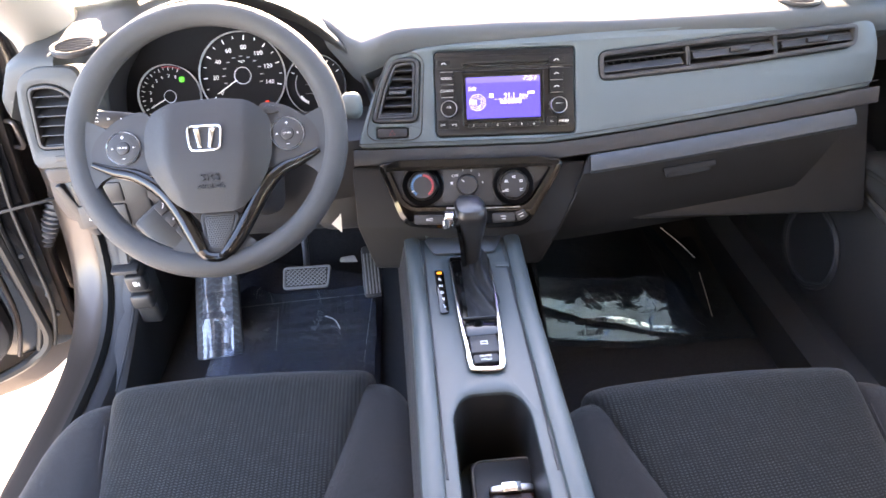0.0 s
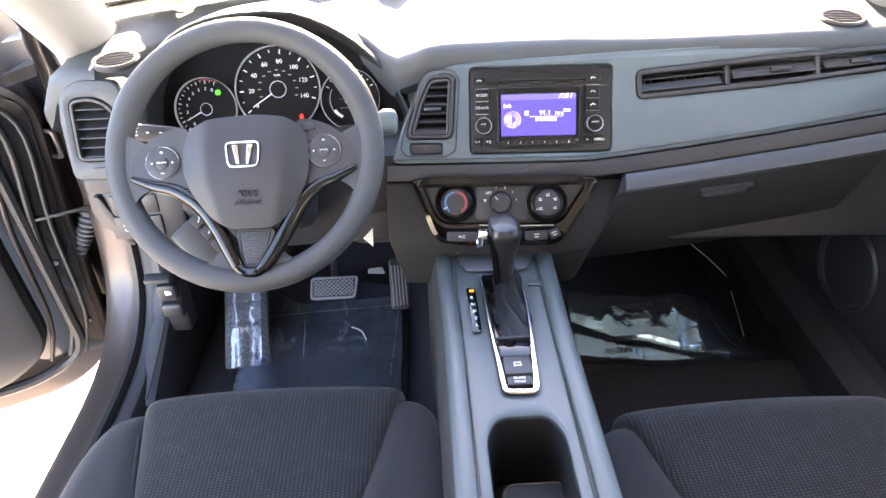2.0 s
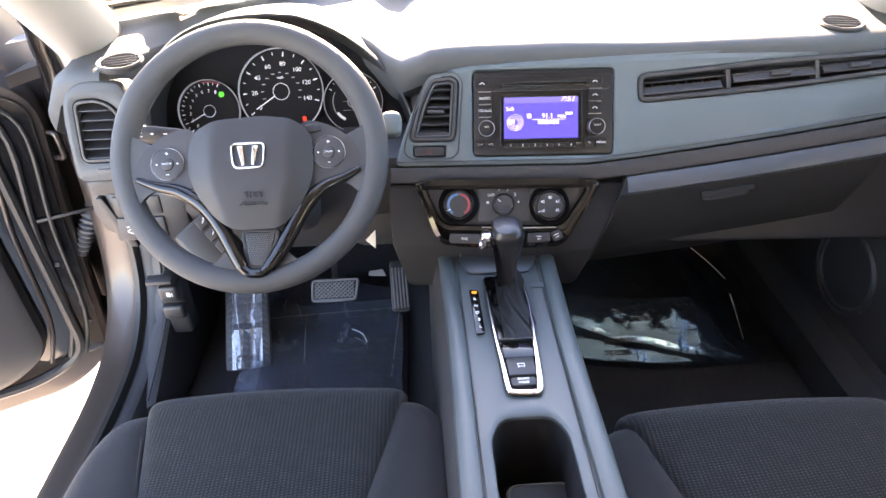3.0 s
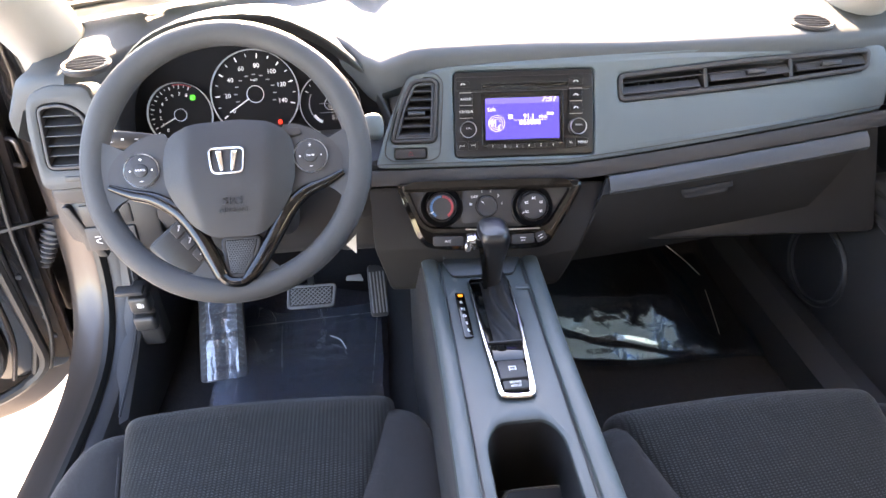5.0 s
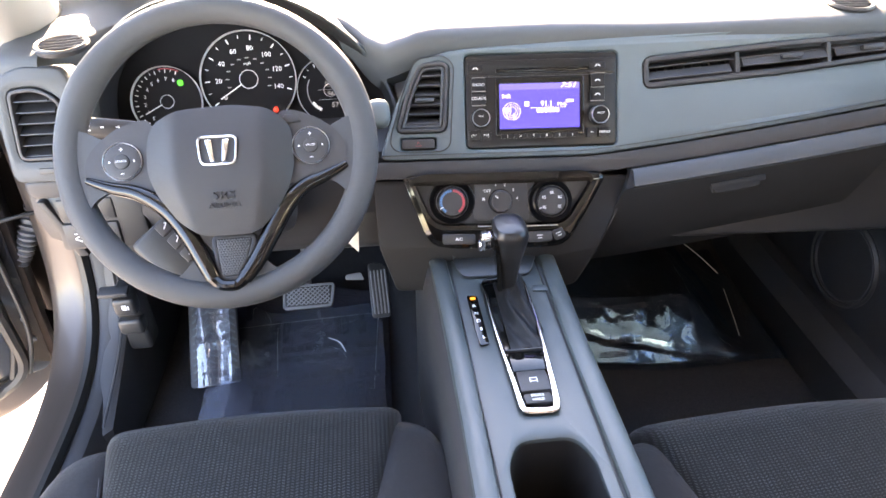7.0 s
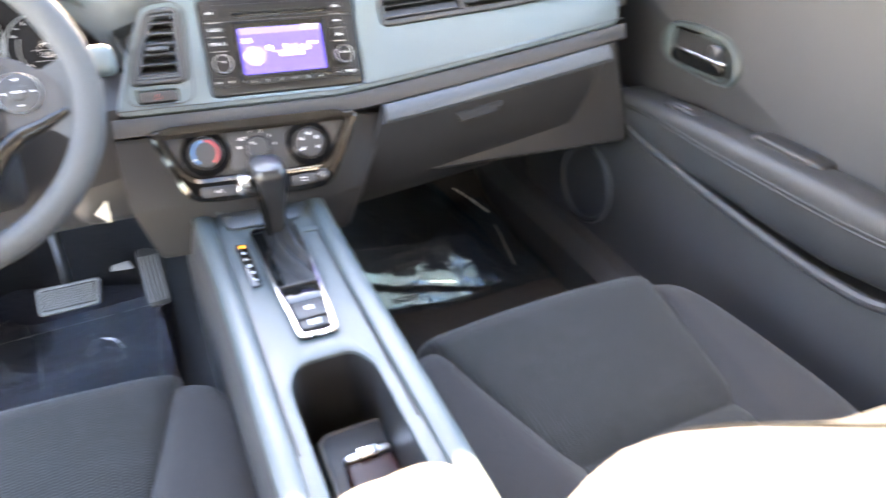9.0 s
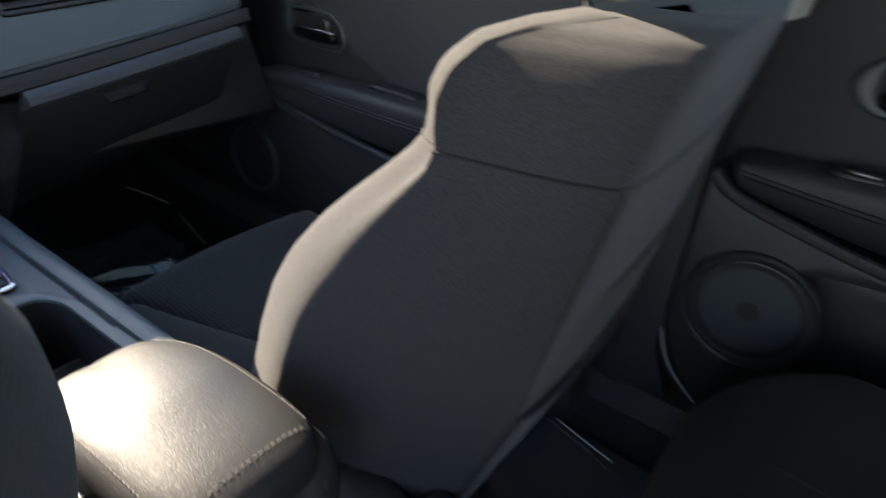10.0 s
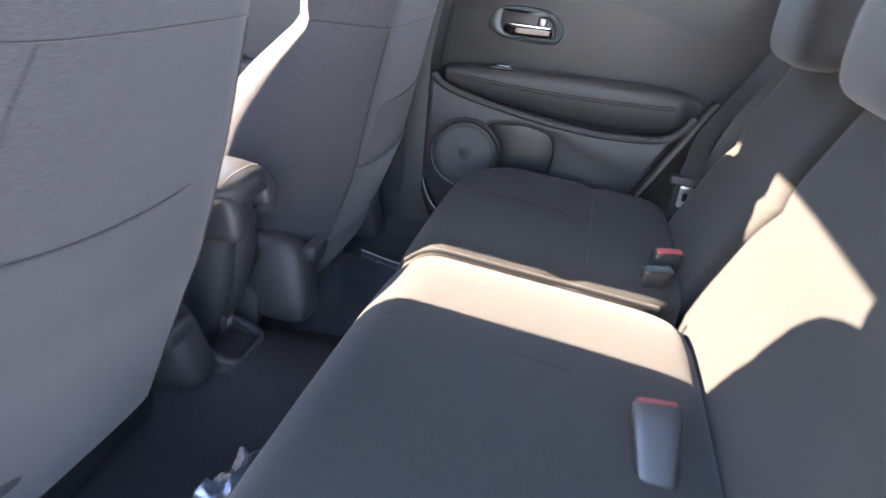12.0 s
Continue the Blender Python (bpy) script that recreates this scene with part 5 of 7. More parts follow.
for z, y, w in ((0.742, 0.192, 0.034), (0.70, 0.182, 0.037), (0.66, 0.181, 0.038), (0.61, 0.190, 0.034), (0.56, 0.203, 0.029), (0.51, 0.226, 0.024), (0.46, 0.252, 0.020)):
    spine.append([(0.004 + w * q, y + 0.020 * abs(q) ** 3, z) for q in (-1.0, -0.85, -0.6, -0.3, 0, 0.3, 0.6, 0.85, 1.0)] + [(0.004 + w, y + 0.05, z), (0.004 - w, y + 0.05, z)])
part("rear_spine", loft(spine), DARK, con, "raised spine down the column's rear")
tray_o, tray_i = rrect(0.118, 0.112, 0.026, 6), rrect(0.090, 0.084, 0.018, 6)
bin_ = part("rear_bin", plate(tray_o, [tray_i], 0.130, 0.012), DARK, con, "open bin moulded at the column's foot", m=pose(-0.004, 0.236, 0.462, 20))
part("bin_rim", tube([(x, y, 0.001) for x, y in grown(tray_i, 0.009)], 0.0085, 10, closed=True), DARK, bin_, "thick rounded rim")
part("bin_floor", prism(tray_i, 0.004, 0.001, -0.060), BLACK, bin_)
# thin black skin paints the shade on the bin's inner walls
part("bin_shade", plate(grown(tray_i, 0.001), [grown(tray_i, -0.003)], 0.056, 0.0005), BLACK, bin_, m=pose(0, 0, -0.004))
part("bin_foot", rbox(0.112, 0.10, 0.08, 0.02, 3, at=(-0.004, 0.245, 0.376)), DARK, con)
part("socket_cap", rbox(0.030, 0.010, 0.034, 0.004), BLACK, rear, m=pose(-0.030, 0.216, 0.520, 4))
part("socket_mark", rbox(0.015, 0.001, 0.012, 0), GREYT, rear, m=pose(-0.030, 0.2104, 0.520, 4), smooth=False)

# ---- pedals, mats, footwell ----
pd = thing("brake_pedal", pose(-0.330, 1.228, 0.450, 42), "wide ribbed rubber brake pedal", "pedal")
part("pad", prism(rounded([(-0.052, -0.026), (0.048, -0.026), (0.055, 0.024), (-0.050, 0.024)], 0.01, 4), 0.012, 0.003), RUBBER, pd)
bars = []
for i in range(9):
    for j in range(4):
        for turn in (-42, 42):
            bars.append(moved(rbox(0.0128, 0.0022, 0.002, 0), pose(-0.038 + 0.0095 * i, -0.0135 + 0.0086 * j, 0.0128 + 0.000006 * turn, 0, 0, turn)))
part("tread", joined(*bars), PEDAL, pd, "raised lattice tread worn grey", smooth=False)
pad_out = rounded([(-0.052, -0.026), (0.048, -0.026), (0.055, 0.024), (-0.050, 0.024)], 0.01, 4)
part("pad_rim", plate(pad_out, [grown(pad_out, -0.0055)], 0.010, 0.0015), PEDAL, pd, m=pose(0, 0, 0.0145))
part("pedal_arm", tube(curve([(0.0, 0.0, 0.0), (-0.005, 0.06, -0.02), (-0.012, 0.14, -0.02)], 4), 0.007, 8), SILVER, pd)
gp = thing("gas_pedal", pose(-0.186, 1.205, 0.470, 48, 0, 3), "tall ribbed black accelerator pedal", "pedal")
part("pad", prism(rounded([(-0.020, -0.056), (0.020, -0.056), (0.022, 0.040), (0.008, 0.054), (-0.018, 0.056)], 0.01, 4), 0.012, 0.003), BLACK, gp)
for i in range(5):
    part("rib", rbox(0.0035, 0.088, 0.003, 0.001), PEDAL, gp, m=pose(-0.013 + 0.007 * i, -0.004, 0.0125))
part("pedal_stop", prism(rounded([(-0.020, -0.006), (0.018, -0.010), (0.012, 0.006), (-0.018, 0.004)], 0.003, 2), 0.006, 0.001), PEDAL, gp, "small grey stop bracket", m=pose(-0.045, 0.034, 0.002))

# leather key pouch standing in the cup well
kp_ = thing("key_pouch", pose(0.000, 0.530, 0.600, 8), "brown leather key pouch with a steel clip in the well", "key pouch")
out_ = rrect(0.082, 0.110, 0.016, 5)
part("back_panel", prism(out_, 0.010, 0.003, 0.030), DARK, kp_)
part("welt", tube([(x, y, 0.040) for x, y in grown(out_, -0.003)], 0.0016, 6, closed=True), STITCH, kp_)
part("front_panel", sq(0.054, 0.070, 0.018, 5, 10, at=(0.004, -0.024, 0.042)), POUCH, kp_, "oxblood leather flap")
part("clip", sq(0.052, 0.010, 0.016, 5, 8, at=(0.004, 0.010, 0.046)), SILVER, kp_, "brushed steel clip")
part("clip_tab", rbox(0.022, 0.012, 0.004, 0.001), CHROME, kp_, m=pose(0.004, 0.010, 0.0545))

# ---- front seats ----
def front_seat(x0, y0, label, shift=0.0, tall=1.0, deep=0.0, outer=0.0, cap=0.0, full=0.0, pocket=False, rest=0.0):
    """A bucket seat: cushion with side bolsters, winged backrest, head restraint."""
    s = thing("front_seat", pose(x0, y0, 0), label, "seat", "front seats")

    inw = 1 if x0 < 0 else -1

    def cush(x, y, z):
        # front roll falls off, a shallow dish, nose lifted
        t = (y + 0.26) / 0.52
        z += 0.03 * t + 0.010 * math.cos(x * 9) - (0.06 * max(0, (t - 0.88) / 0.12) ** 2)
        return (x, y, z)

    def side(sgn):
        def f(x, y, z):
            t = (y + 0.26) / 0.52
            return (x, y, z + 0.025 * t + 0.022 * math.exp(-((t - 0.35) / 0.35) ** 2) - (0.07 * max(0, (t - 0.85) / 0.15) ** 2))
        return f
    # the insert widens towards the nose between two soft bolsters
    def wide_(y):
        return max(0.20, 0.26 + 0.45 * (y + 0.02))

    def insert(x, y, z):
        c = 0.013 * inw
        x = c + (x - c) * wide_(y) / 0.35
        return (x, y, cush(x, y, z)[2] - 0.009 * math.exp(-((y + 0.022) / 0.010) ** 2) - 0.004 * max(0, (abs(x - c) - wide_(y) * 0.44) / (wide_(y) * 0.06)) ** 2)

    def plan(y):
        t = (y + 0.27) / 0.54
        return 1 - 0.21 * max(0, (t - 0.70) / 0.30) ** 2.2
    part("cushion", sq(0.350, 0.54, 0.15, 14, 28, insert, (0.013 * inw, 0, 0.545)), CLOTH, s, "dark woven cloth cushion", m=pose(0, 0.462, -0.004))
    for sx in (-1, 1):
        def bolster(x, y, z, sx=sx):
            sunk = max(0, wide_(y) / 2 + 0.010 - abs(x - 0.010 * inw)) / 0.05
            return (x * plan(y), y, side(sx)(x, y, z)[2] - 0.030 * min(2.0, sunk))
        part("cushion_bolster", sq(0.19, 0.535, 0.165, 4.2, 20, bolster, (sx * 0.160 + 0.010 * inw, -0.004, 0.533)), CLOTHP, s, m=pose(0, 0.462, -0.004))
        part("seam_cord", tube([(0.013 * inw + sx * (wide_(y) / 2 + 0.001), y, insert(0.013 * inw + sx * 0.172, y, 0.6185)[2] - 0.0060) for y in [-0.20 + 0.02 * k for k in range(19)]], 0.0020, 6), CLOTHP, s, m=pose(0, 0.462, -0.004))
    part("seat_base", rbox(0.46, 0.46, 0.15, 0.03, 3, at=(0, 0.46, 0.42)), BLACK, s)
    part("side_cover", sq(0.03, 0.40, 0.12, 5, 8, at=(0.255 if x0 < 0 else -0.255, 0.42, 0.47)), DARK, s)
    part("side_cover", sq(0.03, 0.40, 0.12, 5, 8, at=(-0.262 if x0 < 0 else 0.262, 0.42, 0.47)), DARK, s)

    # backrest: one winged shell, wide at the ribs, waisted at the shoulders, with a narrow cap
    table = [(0.0, 0.250, 0.215), (0.08, 0.278, 0.235), (0.17, 0.292, 0.25), (0.26, 0.292, 0.255), (0.34, 0.276, 0.248), (0.41, 0.258, 0.235), (0.46, 0.236, 0.22), (0.495, 0.205, 0.208), (0.515, 0.189, 0.202), (0.535, 0.190, 0.198), (0.56, 0.189, 0.185), (0.585, 0.175, 0.155), (0.60, 0.150, 0.12), (0.608, 0.115, 0.08), (0.611, 0.07, 0.045)]
    lines = [tuple(v) for v in curve(table, 8)]
    hs = [v[0] for v in lines]

    def section(h):
        """Half width and depth at a height up the back."""
        return float(np.interp(h, hs, [v[1] for v in lines])), float(np.interp(h, hs, [v[2] for v in lines]))

    lean = 0.22

    def rear_y(z):
        return 0.152 + (shift - deep) * min(1, (z - 0.45) / 0.3) - lean * (z - 0.54)

    # tunnel side: half width, and how far the wing's front edge stands before the rear face
    wing_h = (0.0, 0.08, 0.17, 0.26, 0.32, 0.37, 0.418, 0.45, 0.48, 0.50, 0.515, 0.53, 0.55, 0.57, 0.589, 0.60, 0.608, 0.611)
    wing_w = (0.204, 0.216, 0.223, 0.225, 0.225, 0.225, 0.224, 0.220, 0.214, 0.206, 0.200, 0.198, 0.198, 0.194, 0.182, 0.160, 0.125, 0.08)
    wing_e = (0.270, 0.282, 0.288, 0.287, 0.277, 0.259, 0.231, 0.207, 0.183, 0.169, 0.163, 0.166, 0.171, 0.168, 0.154, 0.13, 0.10, 0.07)
    wing_r = (0.135, 0.137, 0.142, 0.154, 0.164, 0.170, 0.172, 0.172, 0.172, 0.172, 0.172, 0.172, 0.171, 0.165, 0.150, 0.13, 0.10, 0.06)

    def flank(h, u):
        """A point round the tunnel side, from the middle of the front (0) to the middle of the rear (1)."""
        w = float(np.interp(h, wing_h, wing_w)) * (1 + 0.055 * full)
        e = float(np.interp(h, wing_h, wing_e))
        d = section(h)[1] + deep * min(1, h / 0.25)
        r = float(np.interp(h, wing_h, wing_r))
        b = 0.062 * min(1, e / 0.25) ** 1.3 * (1 - 0.25 * max(0, min(1, (h - 0.50) / 0.03)))
        keys = curve([(0, 0.72 * d, 0), (0.55 * w, 0.5 * (0.72 * d + e) - 0.01, 0), (w - 0.052, e - 0.012, 0), (w - 0.030, e - 0.001, 0), (w - 0.014, e - 0.008, 0), (w - 0.002, e - 0.032, 0), (w + 0.006, e - b, 0), (w + 0.002, e - 1.4 * b, 0),
                      ((0.42 - 0.34 * full) * r + (0.58 + 0.34 * full) * w, (0.40 - 0.03 * full) * (e - b), 0), (r + 0.006, 0.022, 0), (r - 0.012, 0.004, 0), (0.5 * r, 0, 0), (0, 0, 0)], 6)
        along = np.linspace(0, 1, len(keys))
        return float(np.interp(u, along, [k[0] for k in keys])), float(np.interp(u, along, [k[1] for k in keys]))

    def hull(h, a):
        """A point of the backrest's skin; a runs round from the right over the front."""
        w, d = section(h)
        d += deep * min(1, h / 0.25)
        c, v = math.cos(a), math.sin(a)
        z = 0.50 + h * tall
        if c * inw > 0.0001:
            x, y = flank(h, 0.5 - math.asin(v) / math.pi)
            return (inw * x, rear_y(z) + y, z)
        turn = 0.47
        if v < 0:
            f = turn * (1 - abs(v) ** 0.52)
            cx = -inw * abs(c) ** 0.48
        else:
            f = turn + (1 - turn) * v ** 0.8
            cx = -inw * abs(c) ** 0.7
        x = w * cx * (1 - 0.15 * max(0, 0.72 - f) / 0.72) - (outer + cap * max(0, min(1, (h - 0.455) / 0.055))) * inw * abs(cx) ** 1.5
        wing = min(1, cx * cx)
        y = rear_y(z) + d * f * (0.72 + 0.28 * wing)
        return (x, y + 0.012 * wing * (1 - f), z)
    ring_a = [2 * math.pi * j / 72 for j in range(72)]
    back = part("backrest", loft([[hull(h, a) for a in ring_a] for h in hs[::2] + hs[-1:]]), BACKC, s, "grey cloth backrest with winged sides")
    part("shoulder_seam", tube([hull(0.513, a) for a in ring_a], 0.0014, 5, closed=True), CLOTHP, back)
    for h0 in (math.radians(238), math.radians(302)):
        part("side_seam", tube([hull(0.04 + 0.47 * k / 20, h0) for k in range(21)], 0.0015, 5), CLOTHP, back)
    front_ins = loft([[tuple(Vector(hull(h, math.radians(125 - 70 * k / 16))) + Vector((0, 0.006, 0))) for k in range(17)] for h in [0.06 + 0.43 * i / 16 for i in range(17)]], closed=False)
    thicken(front_ins, (0, -0.012, 0))
    part("backrest_insert", front_ins, CLOTH, back, "dark woven cloth insert")
    # pocket on the rear
    if pocket:
        pr = []
        for k in range(15):
            x = -0.165 + 0.33 * k / 14
            x *= 0.90 if x * inw > 0 else 1
            col_ = []
            for z, out in ((0.56, -0.004), (0.60, 0.006), (0.66, 0.009), (0.72, 0.011), (0.745, 0.013), (0.747, 0.006), (0.70, -0.006)):
                yb = rear_y(z) + 0.006 * (x / 0.2) ** 2
                col_.append((x, yb - out * (1 - (x / 0.17) ** 6), z + 0.012 * (x / 0.165) ** 2))
            pr.append(col_)
        part("rear_pocket", loft(pr, closed=False), BACKC, back, "cloth pocket on the backrest's rear")
        ip = []
        for k in range(15):
            x = -0.150 + 0.30 * k / 14
            x *= 0.90 if x * inw > 0 else 1
            ip.append([(x, rear_y(z) + 0.006 * (x / 0.2) ** 2 - 0.003 * (1 - (x / 0.155) ** 8), z + 0.012 * (x / 0.165) ** 2) for z in (0.735, 0.76, 0.80, 0.84, 0.862)])
        part("pocket_lining", loft(ip, closed=False), CLOTHP, back, "dark cloth panel above the pocket")
    part("panel_seam", tube([(x, rear_y(0.865) + 0.010 * (x / 0.2) ** 2 - 0.001, 0.865 + 0.015 * (x / 0.17) ** 2) for x in [(-0.17 + 0.02 * k) * (0.66 if (-0.17 + 0.02 * k) * inw > 0 else 1) for k in range(18)]], 0.0022, 6), CLOTHP, back)
    # head restraint
    hr = part("head_restraint", sq(0.265, 0.105, 0.175, 3.4, 16, lambda x, y, z: (x, y + 0.35 * x * x, z - 0.25 * x * x), (rest, 0.118 + shift + (0.015 if pocket else 0), 1.205 + 0.6 * (tall - 1))), CLOTHP, s, "padded cloth head restraint")
    for sx in (-1, 1):
        part("post", tube([(sx * 0.065, 0.115 + shift, 1.06), (sx * 0.065, 0.118 + shift, 1.18)], 0.006, 10), CHROME, hr)
    # recliner cover at the inner hinge, with its lever
    inner = 1 if x0 < 0 else -1
    for sx in (-1, 1):
        far = 0.222 if sx == inner else 0.190
        part("hinge_cover", sq(0.080, 0.15, 0.165, 3.4, 14, lambda x, y, z: (x - sx * 0.16 * (z - 0.53), y + 0.25 * (z - 0.53), z), (sx * (far - 0.006), 0.205, 0.532)), DARK, s)
        part("hinge_lip", sq(0.070, 0.030, 0.034, 4, 8, at=(sx * (far - 0.045), 0.142, 0.585)), DARK, s)
    return s


front_seat(-0.360, 0.072, "driver's seat in dark grey woven cloth", -0.045, 1.08, full=1.0)
front_seat(0.337, 0.0, "front passenger seat in dark grey woven cloth, back edge in sun", deep=0.032, outer=0.034, cap=0.036, pocket=True, rest=0.004)

# ---- rear bench ----
def rear_seat(xa, xb, ba, bb, label):
    """One part of the split bench: its cushion and its backrest."""
    s = thing("bench_seat", pose(0, 0, 0), label, "seat", "rear bench")
    w, mid = xb - xa, (xa + xb) / 2

    def f(x, y, z):
        t = (y + 0.53) / 0.5
        out = max(0, (abs(x) - 0.50) / 0.15)
        y2 = y - 0.11 * out ** 1.6 * max(0, t)
        x2 = x * (1 - 0.05 * max(0, t) * out)
        return (x2, y2, z + 0.010 * math.cos((x - mid) / w * 3.0) + 0.035 * t - 0.085 * max(0, (t - 0.80) / 0.2) ** 2 - (0.010 if w < 0.6 else 0.0) * math.exp(-((t - 0.38) / 0.035) ** 2))
    part("cushion", sq(w - 0.004, 0.52, 0.16, 9, 26, f, (mid, -0.285, 0.572)), BENCH, s, "dark cloth cushion")
    if w < 0.6:
        part("cross_seam", tube([f(xa + 0.05 + (w - 0.10) * k / 20, -0.372, 0.6520) for k in range(21)], 0.0014, 6), CLOTHP, s)
        part("long_seam", tube([f(xa + w * 0.5, -0.372 + 0.0165 * k, 0.6522 - 0.0022 * max(0, k - 14) ** 1.6) for k in range(16)], 0.0014, 6), CLOTHP, s)
    bw, bmid = bb - ba, (ba + bb) / 2

    def g(x, y, z):
        u = (z - 0.86) / 0.27
        return (x, y + 0.016 * math.cos((x - bmid) / bw * 3.0) * (1 if y > 0 else 0) - 0.012 * math.exp(-((z - 0.83) / 0.025) ** 2) - 0.40 * (z - 0.62), z)
    if w >= 0.6:
        part("long_seam", tube([f(-0.165 - 0.0012 * k, -0.10 - 0.0165 * k, 0.6522) for k in range(17)], 0.0016, 6), CLOTHP, s)
        part("welt", tube([f(xb - 0.010, -0.065 - 0.0165 * k, 0.6500) for k in range(27)], 0.0042, 8), BENCH, s, "corded edge of the cushion")
    part("backrest", sq(bw - 0.004, 0.13, 0.50, 9, 24, g, (bmid, -0.60, 0.83)), BENCH, s, "grey cloth backrest")
    return s


rear_seat(0.085, 0.645, 0.150, 0.548, "narrow part of the split rear seat in dark cloth")
rear_seat(-0.645, 0.081, -0.645, 0.146, "wide part of the split rear seat with a strip of sun")
for x, lab in ((0.352, "padded rear head restraint in grey cloth"), (-0.05, "padded middle rear head restraint in grey cloth"), (-0.44, "padded rear head restraint in grey cloth")):
    h = thing("rear_head_restraint", pose(x, -0.660, 1.078), lab, "head restraint", "rear head restraints")
    part("pad", sq(0.25, 0.10, 0.15, 3.6, 12, lambda x, y, z: (x, y, z - 0.3 * x * x), (0, 0, 0.02)), CLOTHP, h)
    for sx in (-1, 1):
        part("post", tube([(sx * 0.06, -0.075, -0.08), (sx * 0.06, -0.055, 0.0), (sx * 0.06, -0.01, 0.02)], 0.006, 8), CHROME, h)


def buckle(x, y, z, m, label, top=None):
    b = thing("seat_belt_buckle", pose(x, y, z) @ m, label, "seat belt buckle", "rear buckles")
    body = [[(x * w, y * d, z) for x, y in rrect(1, 1, 0.25, 4)] for z, w, d in ((-0.048, 0.034, 0.014), (-0.040, 0.040, 0.018), (-0.01, 0.046, 0.021), (0.020, 0.054, 0.024), (0.040, 0.056, 0.024), (0.044, 0.052, 0.021))]
    part("body", loft(body), BLACK, b)
    part("release", rbox(0.045, 0.014, 0.012, 0.003), top or DULLRED, b, "" if top else "red release button", m=pose(0, 0, 0.043))
    part("slot", rbox(0.030, 0.003, 0.004, 0.001), RUBBER, b, m=pose(0, -0.0095, 0.0445))
    part("strap", rbox(0.036, 0.006, 0.10, 0.002), BELT, b, m=pose(0, 0, -0.085))
    return b


buckle(0.203, -0.506, 0.658, pose(0, 0, 0, 0, 0, -70) @ pose(0, 0, 0, 6), "black buckle with a red release button between the cushions")
buckle(0.154, -0.486, 0.646, pose(0, 0, 0, 0, 0, -66) @ pose(0, 0, 0, 12), "black buckle with a steel-grey top between the cushions", CONS)
buckle(-0.305, -0.460, 0.686, pose(0, 0, 0, 0, 48, 8) @ pose(0, 0, 0, 0, 0, 90), "black buckle with a red release button lying on the cushion")

# ---- right-hand doors ----
def wall_x(pts, x, thick, mat_edge=0.01, holes=()):
    """Upright panel: outline in (y, z) with its face towards -x at x."""
    bm = plate([(y, z) for y, z in pts], holes, thick, mat_edge)
    return moved(bm, Matrix(((0, 0, -1, x), (1, 0, 0, 0), (0, 1, 0, 0), (0, 0, 0, 1))))


def handle(door, y, z, x, s=1.0):
    """Oval bezel, recess, dark chrome lever and lock knob."""
    oval = rounded(ccw([(y + u, z + v) for u, v in ((0.093, 0.004), (0.072, 0.034), (0.02, 0.041), (-0.05, 0.038), (-0.084, 0.014), (-0.093, -0.014), (-0.080, -0.038), (-0.03, -0.042), (0.055, -0.037), (0.084, -0.022))]), 0.016, 4)
    inner = rounded(ccw([(y + u, z + v) for u, v in ((0.060, 0.026), (-0.045, 0.024), (-0.066, 0.002), (-0.072, -0.026), (0.045, -0.026), (0.060, -0.010))]), 0.014, 4)
    bz = part("handle_bezel", wall_x(oval, x - 0.010, 0.016, 0.006, [inner]), CONS, door, "satin grey oval bezel")
    part("recess", wall_x(grown(inner, 0.002), x - 0.0015, 0.006, 0.001), BLACK, bz)
    # the lever's dark reflection and bright highlight are put into two materials
    lv_ = part("lever", sq(0.014, 0.118, 0.022, 4.5, 10, at=(x - 0.011, y - 0.006, z - 0.014)), GLOSS, bz, "gloss dark lever with a bright edge")
    part("lever_glint", sq(0.012, 0.116, 0.0045, 4, 8, at=(x - 0.0115, y - 0.006, z - 0.0025)), CHROME, lv_)
    part("lock_knob", sq(0.014, 0.022, 0.024, 4, 6, at=(x - 0.009, y - 0.038, z + 0.009)), DCHROME, bz)


def speaker(door, y, z, x, r):
    def turn(prof):
        return moved(lathe(prof, 44), Matrix(((0, 0, -1, x), (1, 0, 0, y), (0, 1, 0, z), (0, 0, 0, 1))))
    sp = part("speaker_ring", turn([(r, -0.01), (r * 1.02, 0.006), (r * 0.97, 0.010), (r * 0.92, 0.008), (r * 0.9, -0.004)]), DARK, door)
    part("inner_ring", turn([(r * 0.90, 0.001), (r * 0.885, 0.0065), (r * 0.86, 0.0070), (r * 0.84, 0.002)]), LEDGE, sp)
    part("grille", turn([(r * 0.87, 0.0), (r * 0.86, 0.0025), (r * 0.62, 0.0015), (r * 0.40, 0.0005), (r * 0.28, 0.0012), (r * 0.14, 0.0022), (0.001, 0.0026)]), BLACK, sp, "round speaker grille")


